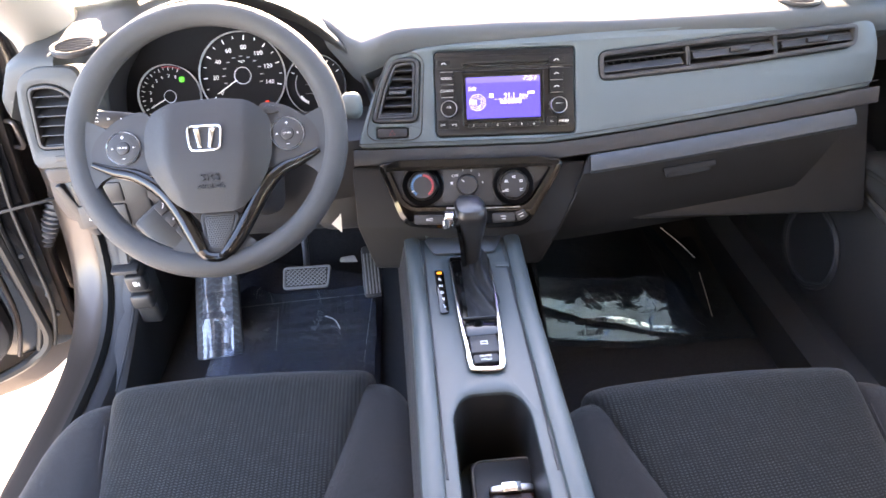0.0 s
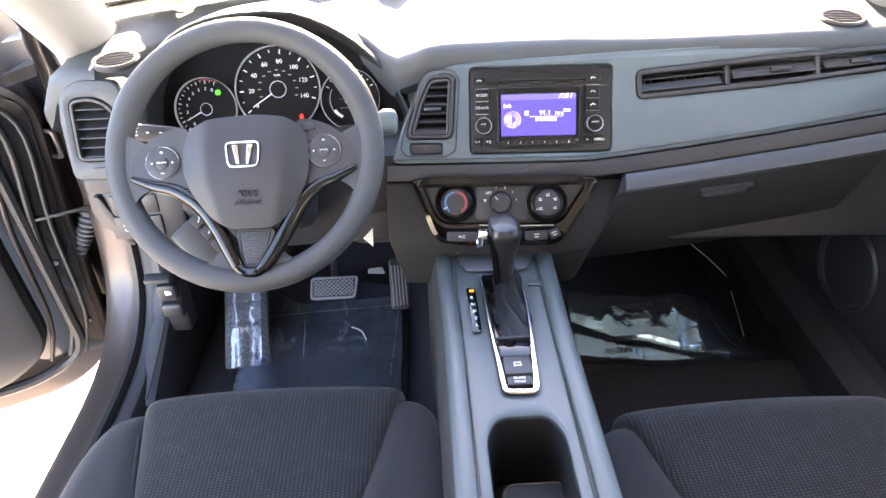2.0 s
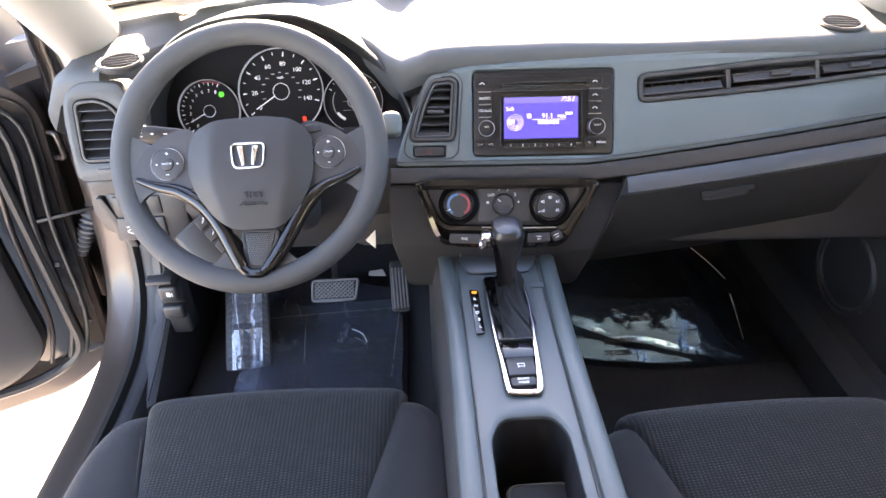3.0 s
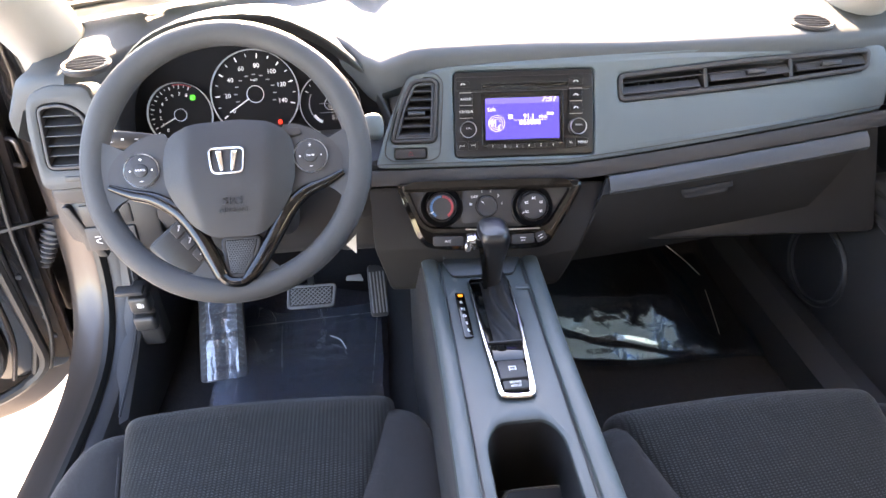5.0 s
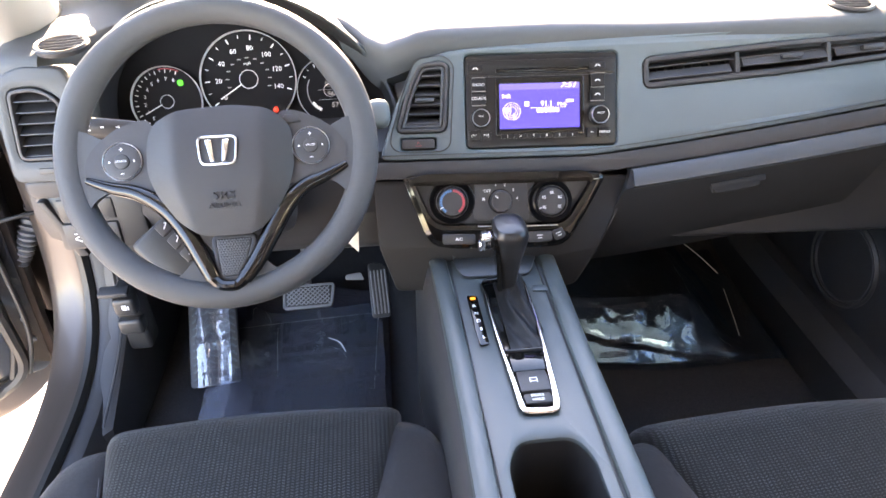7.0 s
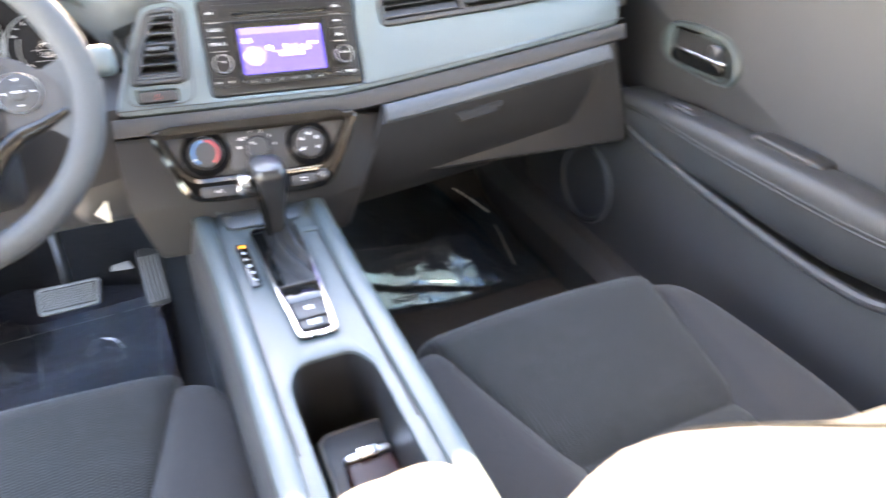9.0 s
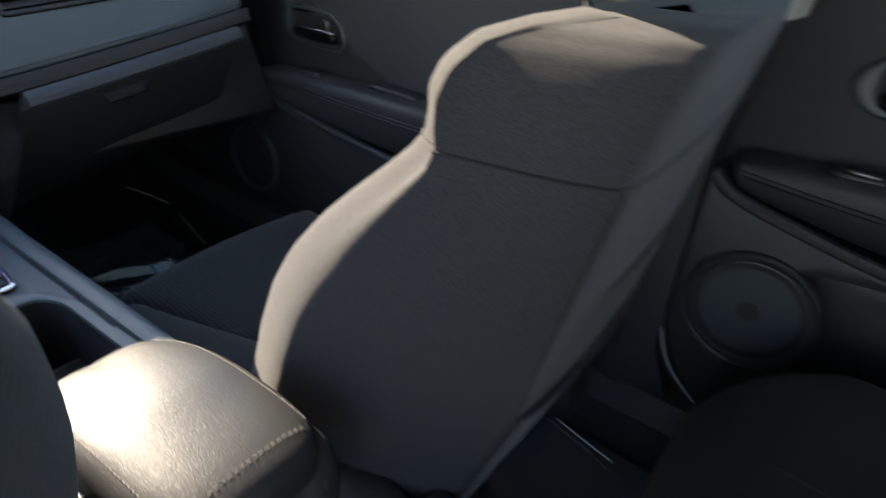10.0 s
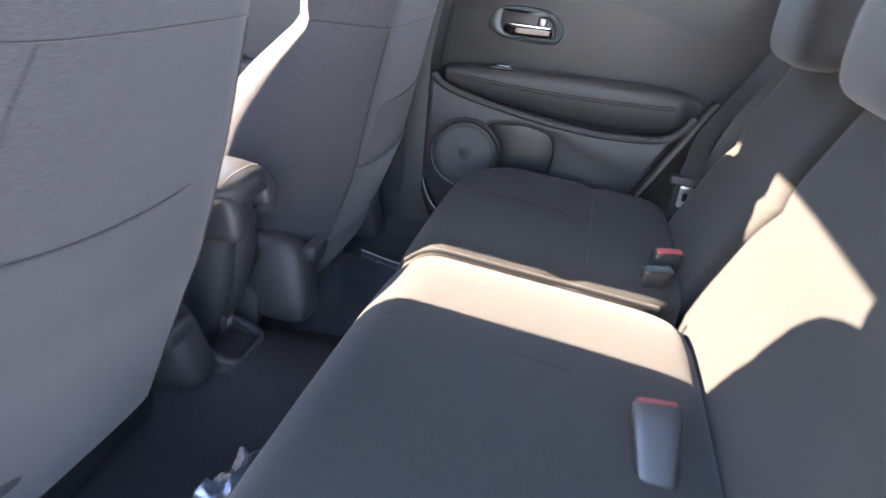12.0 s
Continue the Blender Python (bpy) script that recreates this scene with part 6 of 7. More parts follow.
def armrest(door, x, out, ys, tops, lows, seam, switch):
    """Long padded bolster that swells downwards to the rear, with a doubled seam."""
    rings = []
    span = ys[0] - ys[-1]
    for i in range(45):
        t = (1 - math.cos(math.pi * i / 44)) / 2
        y = ys[0] - span * t
        up_, lo = (float(np.interp(-y, [-v for v in ys], row)) for row in (tops, lows))
        end = max(0.04, min(1, min(t / 0.03, (1 - t) / 0.075))) ** 0.45
        mid_, hh, oo = (up_ + lo) / 2, (up_ - lo) / 2 * (0.45 + 0.55 * end), out * (0.30 + 0.70 * end)
        ring = []
        for j in range(24):
            a = 2 * math.pi * j / 24
            cx, cz = (math.copysign(abs(f(a)) ** 0.50, f(a)) for f in (math.cos, math.sin))
            ring.append((x + 0.007 - oo / 2 + cx * oo / 2 + 0.010 * (cz < 0) * -cz, y, mid_ + cz * hh))
        rings.append(ring)
    ar = part("armrest", loft(rings), VINYL, door, "black leatherette armrest pad")
    for dz in (0.0, 0.0065):
        part("stitch_line", tube(curve([(x + 0.0068 - out, y, z - dz) for y, z in seam], 4), 0.0015, 6), RUBBER, ar)
    sw_y, sw_z = switch
    sb_ = part("window_switch", sq(0.030, 0.075, 0.012, 4, 6, at=(x - out * 0.45, sw_y, sw_z)), BLACK, ar)
    part("switch_tab", sq(0.010, 0.036, 0.006, 4, 5, at=(x - out * 0.52, sw_y, sw_z + 0.0065)), DCHROME, sb_)
    return ar


fd = thing("front_door", pose(0, 0, 0), "front passenger door, shut, dark trim with an armrest and chrome handle", "car door")
fp = rounded(ccw([(1.32, 0.44), (1.34, 0.70), (1.30, 1.04), (0.05, 1.06), (0.12, 0.60), (0.2, 0.44)]), 0.04, 4)
part("door_panel", wall_x(fp, 0.735, 0.08, 0.02), DARK, fd, "dark upper trim")
part("lower_panel", wall_x(rounded(ccw([(1.28, 0.45), (1.30, 0.74), (1.06, 0.775), (0.965, 0.734), (0.80, 0.706), (0.64, 0.690), (0.53, 0.685), (0.445, 0.693), (0.385, 0.728), (0.33, 0.80), (0.13, 0.82), (0.2, 0.45)]), 0.03, 4), 0.675, 0.07, 0.014), DARK, fd)
part("panel_lip", tube(curve([(0.671, y, z + 0.003) for y, z in ((1.06, 0.772), (0.965, 0.735), (0.80, 0.708), (0.64, 0.692), (0.53, 0.687), (0.445, 0.695), (0.39, 0.727), (0.345, 0.78))], 6), 0.009, 10), DARK, fd, "rounded lip under the armrest")
handle(fd, 0.893, 0.889, 0.735)
ar_f = armrest(fd, 0.735, 0.085, (1.02, 0.97, 0.85, 0.65, 0.53, 0.43, 0.385, 0.352), (0.792, 0.797, 0.806, 0.812, 0.815, 0.817, 0.815, 0.808), (0.760, 0.735, 0.716, 0.704, 0.701, 0.716, 0.742, 0.775),
               ((0.97, 0.783), (0.90, 0.786), (0.77, 0.783), (0.634, 0.782), (0.55, 0.783), (0.471, 0.787), (0.395, 0.797)), (0.862, 0.8035))
# no hollow here: a black block carries the pull cup's shade
part("pull_cup_shade", sq(0.040, 0.125, 0.030, 6, 10, at=(0.716, 0.662, 0.8045)), BLACK, ar_f, "raised black block that stands in for the shaded pull cup")
speaker(fd, 1.05, 0.57, 0.678, 0.085)

rd = thing("rear_door", pose(0, 0, 0), "rear passenger door, shut, dark trim with an armrest and chrome handle", "car door")
rp = rounded(ccw([(-0.02, 0.46), (0.046, 0.545), (0.066, 0.62), (0.070, 0.90), (0.05, 1.16), (-0.86, 1.18), (-0.80, 0.94), (-0.60, 0.80), (-0.42, 0.52), (-0.30, 0.44)]), 0.02, 4)
part("door_panel", wall_x(rp, 0.735, 0.08, 0.015), DARK, rd, "dark upper trim")
lower = ccw([(-0.020, 0.468), (0.034, 0.520), (0.060, 0.575), (0.069, 0.64), (0.072, 0.868), (0.046, 0.838), (-0.003, 0.818), (-0.12, 0.794), (-0.23, 0.778), (-0.36, 0.768), (-0.49, 0.775), (-0.54, 0.80), (-0.572, 0.848), (-0.468, 0.649), (-0.41, 0.52), (-0.30, 0.45)])
pocket_hole = rounded(ccw([(-0.085, 0.750), (-0.190, 0.761), (-0.243, 0.748), (-0.260, 0.716), (-0.252, 0.650), (-0.236, 0.585), (-0.085, 0.580)]), 0.022, 4)
part("lower_panel", wall_x(rounded(lower, 0.02, 4), 0.672, 0.07, 0.012, [pocket_hole]), DARK, rd)
part("panel_lip", tube(curve([(0.668, y, z + 0.003) for y, z in ((0.060, 0.856), (0.040, 0.836), (-0.003, 0.820), (-0.12, 0.796), (-0.23, 0.780), (-0.36, 0.770), (-0.49, 0.778), (-0.54, 0.803), (-0.566, 0.842))], 6), 0.0095, 10), DARK, rd, "rounded lip under the armrest")
part("pocket_floor", wall_x(grown(pocket_hole, 0.004), 0.705, 0.010, 0.001), BLACK, rd, "deep dark door pocket")
# pale line paints the light along the trim's front edge
part("edge_glint", tube(curve([(0.672, 0.075, 0.895), (0.670, 0.076, 0.74), (0.670, 0.073, 0.635), (0.670, 0.062, 0.572), (0.670, 0.035, 0.518), (0.672, -0.015, 0.472)], 6), 0.0016, 6), PALE, rd, "painted pale glint along the door trim's edge")
handle(rd, -0.140, 0.993, 0.735)
armrest(rd, 0.735, 0.074, (0.050, 0.0, -0.12, -0.26, -0.40, -0.50, -0.555, -0.580), (0.878, 0.884, 0.891, 0.896, 0.897, 0.895, 0.890, 0.880), (0.846, 0.826, 0.806, 0.790, 0.784, 0.792, 0.815, 0.842),
        ((0.03, 0.868), (-0.05, 0.862), (-0.15, 0.857), (-0.25, 0.854), (-0.35, 0.855), (-0.45, 0.858), (-0.515, 0.861)), (-0.105, 0.889))
speaker(rd, -0.041, 0.671, 0.668, 0.091)
part("rear_seal", tube(curve([(0.672, -0.605, 0.885), (0.664, -0.56, 0.80), (0.660, -0.485, 0.655), (0.662, -0.42, 0.52)], 6), 0.013, 10), RUBBER, rd)
part("edge_seal", tube(curve([(0.69, 0.082, 0.95), (0.69, 0.083, 0.64), (0.69, 0.066, 0.565), (0.69, 0.035, 0.505), (0.69, -0.02, 0.455)], 6), 0.011, 8), RUBBER, rd)

# body side, pillars and glass on the shut side
# added panel, out of view, that keeps sun off the front door's armrest
tagged(part("dash_end_sun_block", slab("s", ccw([(1.10, 0.915), (1.45, 0.915), (1.43, 1.19), (1.34, 1.225), (1.10, 1.10)]), "x", 0.684, 0.738, DARK, ""), DARK), "dark panel added beside the dashboard to keep sun off the door", "trim", kind="structure")
tagged(part("body_side", slab("s", ccw([(1.6, 0.2), (1.6, 0.98), (-1.7, 1.02), (-1.7, 0.2)]), "x", 0.83, 0.86, PAINT, ""), PAINT), "outer side of the car body", "car body", kind="structure")
tagged(part("pillar_trim", loft([[(0.79, y0, z), (0.66, y0 - 0.01, z), (0.645, (y0 + y1) / 2, z), (0.66, y1 + 0.01, z), (0.79, y1, z)] for z, y0, y1 in ((0.42, 0.22, 0.00), (0.55, 0.20, 0.055), (0.9, 0.18, 0.060), (1.1, 0.16, 0.03), (1.48, 0.08, -0.05))]), DARK), "dark trim on the pillar between the doors", "pillar", kind="structure")
tagged(part("pillar_trim", loft([[(-0.72, y0, z), (-0.66, y0 - 0.01, z), (-0.645, (y0 + y1) / 2, z), (-0.66, y1 + 0.01, z), (-0.72, y1, z)] for z, y0, y1 in ((0.42, 0.22, 0.08), (0.55, 0.19, 0.09), (0.9, 0.17, 0.085), (1.1, 0.15, 0.06), (1.48, 0.08, -0.02))]), DARK), "dark trim on the pillar between the doors", "pillar", kind="structure")
for y0, y1 in ((1.2, 0.12), (0.05, -0.75)):
    bm = loft([[(0.745, y0, 1.05), (0.745, y1, 1.08)], [(0.665, y0 - (0.55 if y0 > 1 else 0.0), 1.46), (0.665, y1, 1.47)]], closed=False)
    g = part("side_window", bm, TINTGLASS, smooth=False)
    g.visible_shadow = False
    tagged(g, "green-tinted side window above the door trim", "window", kind="structure")

# behind the rear seat: quarter panels, shelf and tailgate
for side in (-1, 1):
    bm = loft([[(side * 0.70, y, z), (side * 0.645, y, z), (side * 0.615, y - 0.2, z), (side * 0.70, y - 0.5, z)] for y, z in ((-0.56, 0.5), (-0.62, 0.8), (-0.72, 1.1), (-0.85, 1.47))])
    tagged(part("quarter_panel", bm, DARK), "dark trim beside the rear backrest", "trim", kind="structure")
tagged(part("tailgate", slab("t", ccw([(-0.7, 0.5), (0.7, 0.5), (0.7, 1.02), (-0.7, 1.02)]), "y", -1.66, -1.62, DARK, ""), DARK), "dark inner face of the tailgate", "tailgate", kind="structure")
tagged(part("luggage_shelf", rbox(1.30, 0.75, 0.03, 0.008, 2, at=(0, -1.2, 0.96)), CARPET), "black luggage shelf behind the seats", "shelf", kind="structure")

# seat belt hanging by the rear door
sb = thing("seat_belt", pose(0, 0, 0), "black seat belt with a steel tongue hanging by the rear backrest", "seat belt")
P = curve([(0.625, -0.78, 1.20), (0.612, -0.68, 1.0), (0.594, -0.592, 0.84), (0.588, -0.578, 0.77), (0.583, -0.570, 0.72), (0.578, -0.566, 0.60)], 6)
bm = loft([[(p.x - 0.008, p.y + 0.023, p.z), (p.x - 0.003, p.y, p.z), (p.x + 0.006, p.y - 0.023, p.z), (p.x + 0.0075, p.y - 0.023, p.z), (p.x - 0.0015, p.y, p.z), (p.x - 0.0065, p.y + 0.023, p.z)] for p in P])
part("webbing", bm, BELT, sb)
part("tongue_grip", sq(0.024, 0.070, 0.024, 4, 10, at=(0.579, -0.566, 0.722)), DARK, sb)
facing = Matrix(((0, 0, -1, 0.565), (1, 0, 0, -0.572), (0, 1, 0, 0.688), (0, 0, 0, 1)))
part("tongue", plate(rrect(0.028, 0.050, 0.004), [rrect(0.011, 0.020, 0.003)], 0.003, 0.0006), SILVER, sb, "bright steel tongue", m=facing)

# ---- driver's door, wide open, and its jamb ----
dd = thing("drivers_door", pose(-0.832, 1.20, 0.0, 0, 0, -65), "driver's door, wide open, showing dark trim and latch hardware", "car door")
# in the door's frame: x runs out of the car's side, y back along the shut door
dp = rounded(ccw([(0.0, 0.37), (0.022, 0.70), (0.048, 0.94), (-0.06, 1.01), (-0.30, 1.07), (-1.0, 1.08), (-1.02, 0.6), (-0.9, 0.30), (-0.1, 0.30)]), 0.06, 4)
part("door_shell", moved(plate(dp, (), 0.09, 0.012), Matrix(((0, 0, 1, 0.04), (1, 0, 0, 0), (0, 1, 0, 0), (0, 0, 0, 1)))), PAINT, dd, "bronze-grey painted door edge")
part("door_trim", moved(plate(rounded(ccw([(-0.10, 0.44), (-0.10, 0.90), (-0.2, 1.03), (-0.95, 1.05), (-0.95, 0.62), (-0.85, 0.42), (-0.2, 0.38)]), 0.08, 5), (), 0.04, 0.02), Matrix(((0, 0, 1, 0.085), (1, 0, 0, 0), (0, 1, 0, 0), (0, 0, 0, 1)))), BLACK, dd, "dark inner trim")
part("seal", tube([(0.054, y, z) for y, z in rounded(ccw([(-0.05, 0.40), (-0.05, 0.93), (-0.15, 1.05), (-0.98, 1.06), (-0.99, 0.6), (-0.88, 0.38), (-0.15, 0.36)]), 0.08, 5)], 0.011, 8, closed=True), RUBBER, dd)
part("inner_skin", moved(plate(rounded(ccw([(-0.010, 0.39), (0.010, 0.70), (0.032, 0.93), (-0.07, 0.995), (-0.30, 1.05), (-0.34, 0.95), (-0.16, 0.90), (-0.14, 0.40)]), 0.03, 4), (), 0.01, 0.004), Matrix(((0, 0, 1, 0.050), (1, 0, 0, 0), (0, 1, 0, 0), (0, 0, 0, 1)))), SKIN, dd, "gloss black shut face near the hinges")
for k, dy in enumerate((-0.020, -0.048, -0.085)):
    part("shut_seal", tube(curve([(0.054, dy - 0.03, 0.40), (0.054, dy, 0.50), (0.054, dy + 0.010, 0.70), (0.054, dy + 0.028, 0.90), (0.054, dy - 0.05, 0.975)], 6), 0.0045 + 0.002 * (k == 1), 8), RUBBER if k != 2 else PAINT, dd)
for y, z in ((-0.02, 0.47), (-0.02, 0.52), (-0.03, 0.62), (-0.03, 0.90)):
    part("bolt", moved(lathe([(0.0055, 0.0), (0.0055, 0.003), (0.004, 0.0045), (0.001, 0.0045)], 10), Matrix(((0, 0, 1, 0.051), (1, 0, 0, y), (0, 1, 0, z), (0, 0, 0, 1)))), DARK, dd)
part("check_strap", rbox(0.005, 0.12, 0.006, 0.001), BLACK, dd, m=pose(0.056, 0.03, 0.72))
kick = []
for z, y0 in ((0.36, 0.90), (0.44, 0.92), (0.475, 1.0), (0.51, 1.075), (0.56, 1.12), (0.62, 1.145), (0.70, 1.165), (0.76, 1.175)):
    kick.append([(-0.668, y0 + 0.010, z), (-0.646, y0 + 0.004, z), (-0.634, y0 + 0.016, z), (-0.629, y0 + 0.06, z), (-0.624, y0 + 0.14, z), (-0.617, 1.36, z), (-0.668, 1.37, z)])
tagged(part("kick_panel", loft(kick), DARK), "grey plastic kick panel beside the driver's footwell", "trim", kind="structure")
part_line = curve([(-0.644, 0.93, 0.452), (-0.640, 1.01, 0.484), (-0.638, 1.085, 0.524), (-0.637, 1.135, 0.595), (-0.637, 1.163, 0.70)], 6)
tagged(part("trim_gap", tube(part_line, 0.0022, 6), BLACK), "dark gap between sill trim and kick panel", "trim", kind="structure")
tagged(part("hinge_post", rbox(0.20, 0.24, 0.86, 0.02, 3, at=(-0.79, 1.37, 0.66)), PAINT), "bronze-grey painted post that carries the door hinges", "car body", kind="structure")

# hinges bridge the gap between post and door; the wiring boot hangs above the lower one
for hx, hz in ((-0.846, 0.452), (-0.790, 0.846)):
    hg = thing("door_hinge", pose(hx, 1.205, hz, 0, 0, -20), "pressed steel door hinge in body colour", "hinge", "door hinges")
    part("post_leaf", rbox(0.060, 0.008, 0.062, 0.003, 2), SKIN, hg, m=pose(0.026, 0.014, 0))
    part("door_leaf", rbox(0.010, 0.070, 0.056, 0.003, 2), SKIN, hg, m=pose(-0.026, -0.02, 0, 0, 0, 25))
    loop_ = [(x, -0.012, z) for x, z in rrect(0.058, 0.050, 0.008, 4)]
    part("bow", tube(loop_, 0.0045, 8, closed=True), PAINT, hg, "bent body-colour hinge bow")
    part("knuckle", lathe([(0.001, -0.034), (0.008, -0.034), (0.008, 0.034), (0.001, 0.034)], 14), DARK, hg, m=pose(-0.004, -0.008, 0))
    part("pin", lathe([(0.001, 0.034), (0.0065, 0.035), (0.005, 0.040), (0.001, 0.040)], 12), SILVER, hg, m=pose(-0.004, -0.008, 0))
    for dz in (-0.018, 0.018):
        part("bolt", moved(lathe([(0.006, 0), (0.006, 0.003), (0.0045, 0.0045), (0.001, 0.0045)], 6), pose(0.040, 0.009, dz, 90)), SILVER, hg)
lug = thing("hinge_lug", pose(-0.826, 1.190, 0.398, 90, 0, -15), "small drilled steel lug under the lower hinge", "bracket")
part("plate", moved(plate(rounded([(-0.018, -0.034), (0.012, -0.030), (0.018, 0.010), (0.008, 0.022), (-0.016, 0.018)], 0.008, 4), [circle(0.0065, 16, (0.002, 0.006))], 0.006, 0.001), pose(0, 0, 0.0)), PAINT, lug)
bo = thing("wiring_boot", pose(0, 0, 0), "ribbed grey rubber wiring boot between post and door", "cable boot")
P = curve([(-0.775, 1.235, 0.700), (-0.785, 1.205, 0.672), (-0.800, 1.190, 0.640), (-0.825, 1.182, 0.605), (-0.850, 1.180, 0.585)], 22)
part("bellows", tube(P, [0.0150 + 0.0030 * math.sin(i * math.pi / 2.5) for i in range(len(P))], 14), BELLOWS, bo)
part("collar", tube([(-0.765, 1.245, 0.705), (-0.778, 1.232, 0.690)], 0.022, 14), RUBBER, bo)

# front passenger's belt on the middle pillar
fb = thing("seat_belt", pose(0, 0, 0), "black front seat belt hanging down the middle pillar", "seat belt")
P = curve([(0.628, 0.075, 1.36), (0.632, 0.10, 1.20), (0.630, 0.12, 1.0), (0.626, 0.13, 0.80), (0.624, 0.135, 0.55)], 6)
bm = loft([[(p.x, p.y - 0.023, p.z), (p.x - 0.003, p.y + 0.023, p.z), (p.x - 0.0012, p.y + 0.023, p.z), (p.x + 0.0018, p.y - 0.023, p.z)] for p in P])
part("webbing", bm, BELT, fb)
part("anchor", sq(0.03, 0.06, 0.09, 4, 8, at=(0.640, 0.075, 1.38)), BLACK, fb)
part("tongue_grip", sq(0.022, 0.062, 0.026, 5, 8, at=(0.622, 0.125, 0.88)), BLACK, fb)
for sx in (-1, 1):
    bm = loft([[(sx * 0.72, y0 + 0.01, z), (sx * 0.655, y0, z), (sx * 0.640, (y0 + y1) / 2, z), (sx * 0.655, y1, z), (sx * 0.72, y1 - 0.01, z)] for z, y0, y1 in ((1.06, 0.168, 0.030), (1.10, 0.162, 0.026), (1.30, 0.125, -0.01), (1.47, 0.085, -0.05))])
    tagged(part("pillar_trim", bm, TRIM), "pale upper trim on the pillar between the doors", "pillar", kind="structure")

# ---- nose of the car: bulkhead, cowl and bonnet ----
tagged(part("bulkhead", slab("b", ccw([(-0.86, 0.2), (0.86, 0.2), (0.86, 0.99), (-0.86, 0.99)]), "y", 1.73, 1.76, CARPET, ""), CARPET), "dark bulkhead behind the footwells", "bulkhead", kind="structure")
for side in (-1, 1):
    bm = rbox(0.13, 0.50, 0.74, 0.01, 2, at=(side * 0.765, 1.53, 0.62))
    tagged(part("cowl_side", bm, DARK if side > 0 else PAINT), "inner side of the front wing beside the footwell", "car body", kind="structure")
bon = []
for i in range(15):
    t = i / 14
    bon.append([(x, foot(x) + 0.05 + (2.55 - foot(x) - 0.2 * (x / 0.8) ** 2) * t, 1.03 - 0.07 * t ** 1.5 - 0.16 * max(0, (i - 11) / 3) ** 2 - 0.05 * abs(x / 0.8) ** 3) for x in [-0.80 + 0.1 * j for j in range(17)]])
bm = loft(bon, closed=False)
thicken(bm, (0, 0, -0.02))
tagged(part("bonnet", bm, PAINT), "bronze-grey painted bonnet beyond the windscreen", "car body", kind="structure")
tagged(part("wiper_cowl", loft([[(x, foot(x) + dy, 1.040 + dz) for x in [-0.76 + 0.095 * j for j in range(17)]] for dy, dz in ((-0.012, 0.0), (0.02, 0.002), (0.07, -0.003), (0.10, -0.03))], closed=False), BLACK), "black cowl at the foot of the windscreen", "trim", kind="structure")

# ---- floor mats under clear protective film ----
def mat(name, pts, z0, slope, label):
    m = thing(name, pose(0, 0, 0), label, "floor mat", "front floor mats")
    bm = plate(rounded(ccw(pts), 0.03, 4), (), 0.008, 0.003)
    bmesh.ops.subdivide_edges(bm, edges=[e for e in bm.edges if e.calc_length() > 0.05], cuts=3)
    for v in bm.verts:
        v.co.z += z0 + slope(v.co.x, v.co.y)
    part("mat_top", bm, MATC, m)
    return m


toe = lambda x, y: 0.62 * max(0, y - 1.22) ** 1.3
mat("floor_mat", [(-0.517, 0.80), (-0.18, 0.80), (-0.17, 1.30), (-0.45, 1.36), (-0.530, 1.30)], 0.362, toe, "black driver's floor mat under clear film")
RISE = lambda y: 0.74 * max(0, min(y - 1.015, 0.11)) + 0.12 * max(0, min(y - 1.125, 0.25))
fade = lambda x: max(0.0, min(1.0, (0.53 - x) / 0.1))
pm = thing("floor_mat", pose(0, 0, 0), "black passenger floor mat under clear film", "floor mat", "front floor mats")
bm = loft([[(0.165 + 0.41 * j / 12, y, 0.366 + RISE(y) * fade(0.165 + 0.41 * j / 12)) for j in range(13)] for y in (0.76, 0.85, 0.95, 1.01, 1.02, 1.04, 1.06, 1.08, 1.10, 1.12, 1.13, 1.2, 1.28, 1.36)], closed=False)
thicken(bm, (0, 0, -0.006))
part("mat_top", bm, CARPET, pm)


def ramp(x, y):
    """The passenger's film climbs a fold of the carpet before it flattens again."""
    return RISE(y) * fade(x) + 0.42 * max(0, 0.40 - x) ** 2


def film(name, x0, x1, y0, y1, z0, label, seed, fold=0.0, toe=toe, crease=1.0, ruck=None, sheet=None, dent=0.0):
    """A loose sheet of clear film with creases."""
    f = thing(name, pose(0, 0, 0), label, "protective film", "mat films")
    rows = []
    n = 80
    for i in range(n + 1):
        y = y0 + (y1 - y0) * i / n
        row = []
        for j in range(n + 1):
            x = x0 + (x1 - x0) * j / n
            c = noise.noise((x * 5 + seed, y * 7, 0.3))
            d = noise.noise((x * 16 + seed, y * 12, 1.7))
            z = z0 + toe(x, y) + 0.012 + crease * (0.006 * c + 0.0025 * d)
            if fold:
                z += fold * math.exp(-((x - x0 - 0.06) / 0.035) ** 2)
            if ruck and ruck[0] < x < ruck[1]:
                line_ = ruck[2] + 0.02 * noise.noise((x * 9, 4.0, seed))
                z += 0.016 * math.exp(-((y - line_) / 0.012) ** 2) * abs(noise.noise((x * 34, y * 26, seed)))
            if dent:
                line_ = 1.066 - 0.16 * (x - 0.2) + 0.006 * noise.noise((x * 14, 2.0, seed))
                z -= dent * math.exp(-((y - line_) / 0.007) ** 2)
                z += (0.0032 * noise.noise((x * 22 + seed, y * 9, 0.9)) + 0.0014 * noise.noise((x * 60 + seed, y * 42, 2.9))) * max(0, min(1, (y - 1.07) / 0.03))
            row.append((x + 0.006 * d, y + 0.006 * c, z))
        rows.append(row)
    sh = part("sheet", loft(rows, closed=False), sheet or FILM, f, "thin creased clear plastic")
    sh.visible_shadow = False
    return f


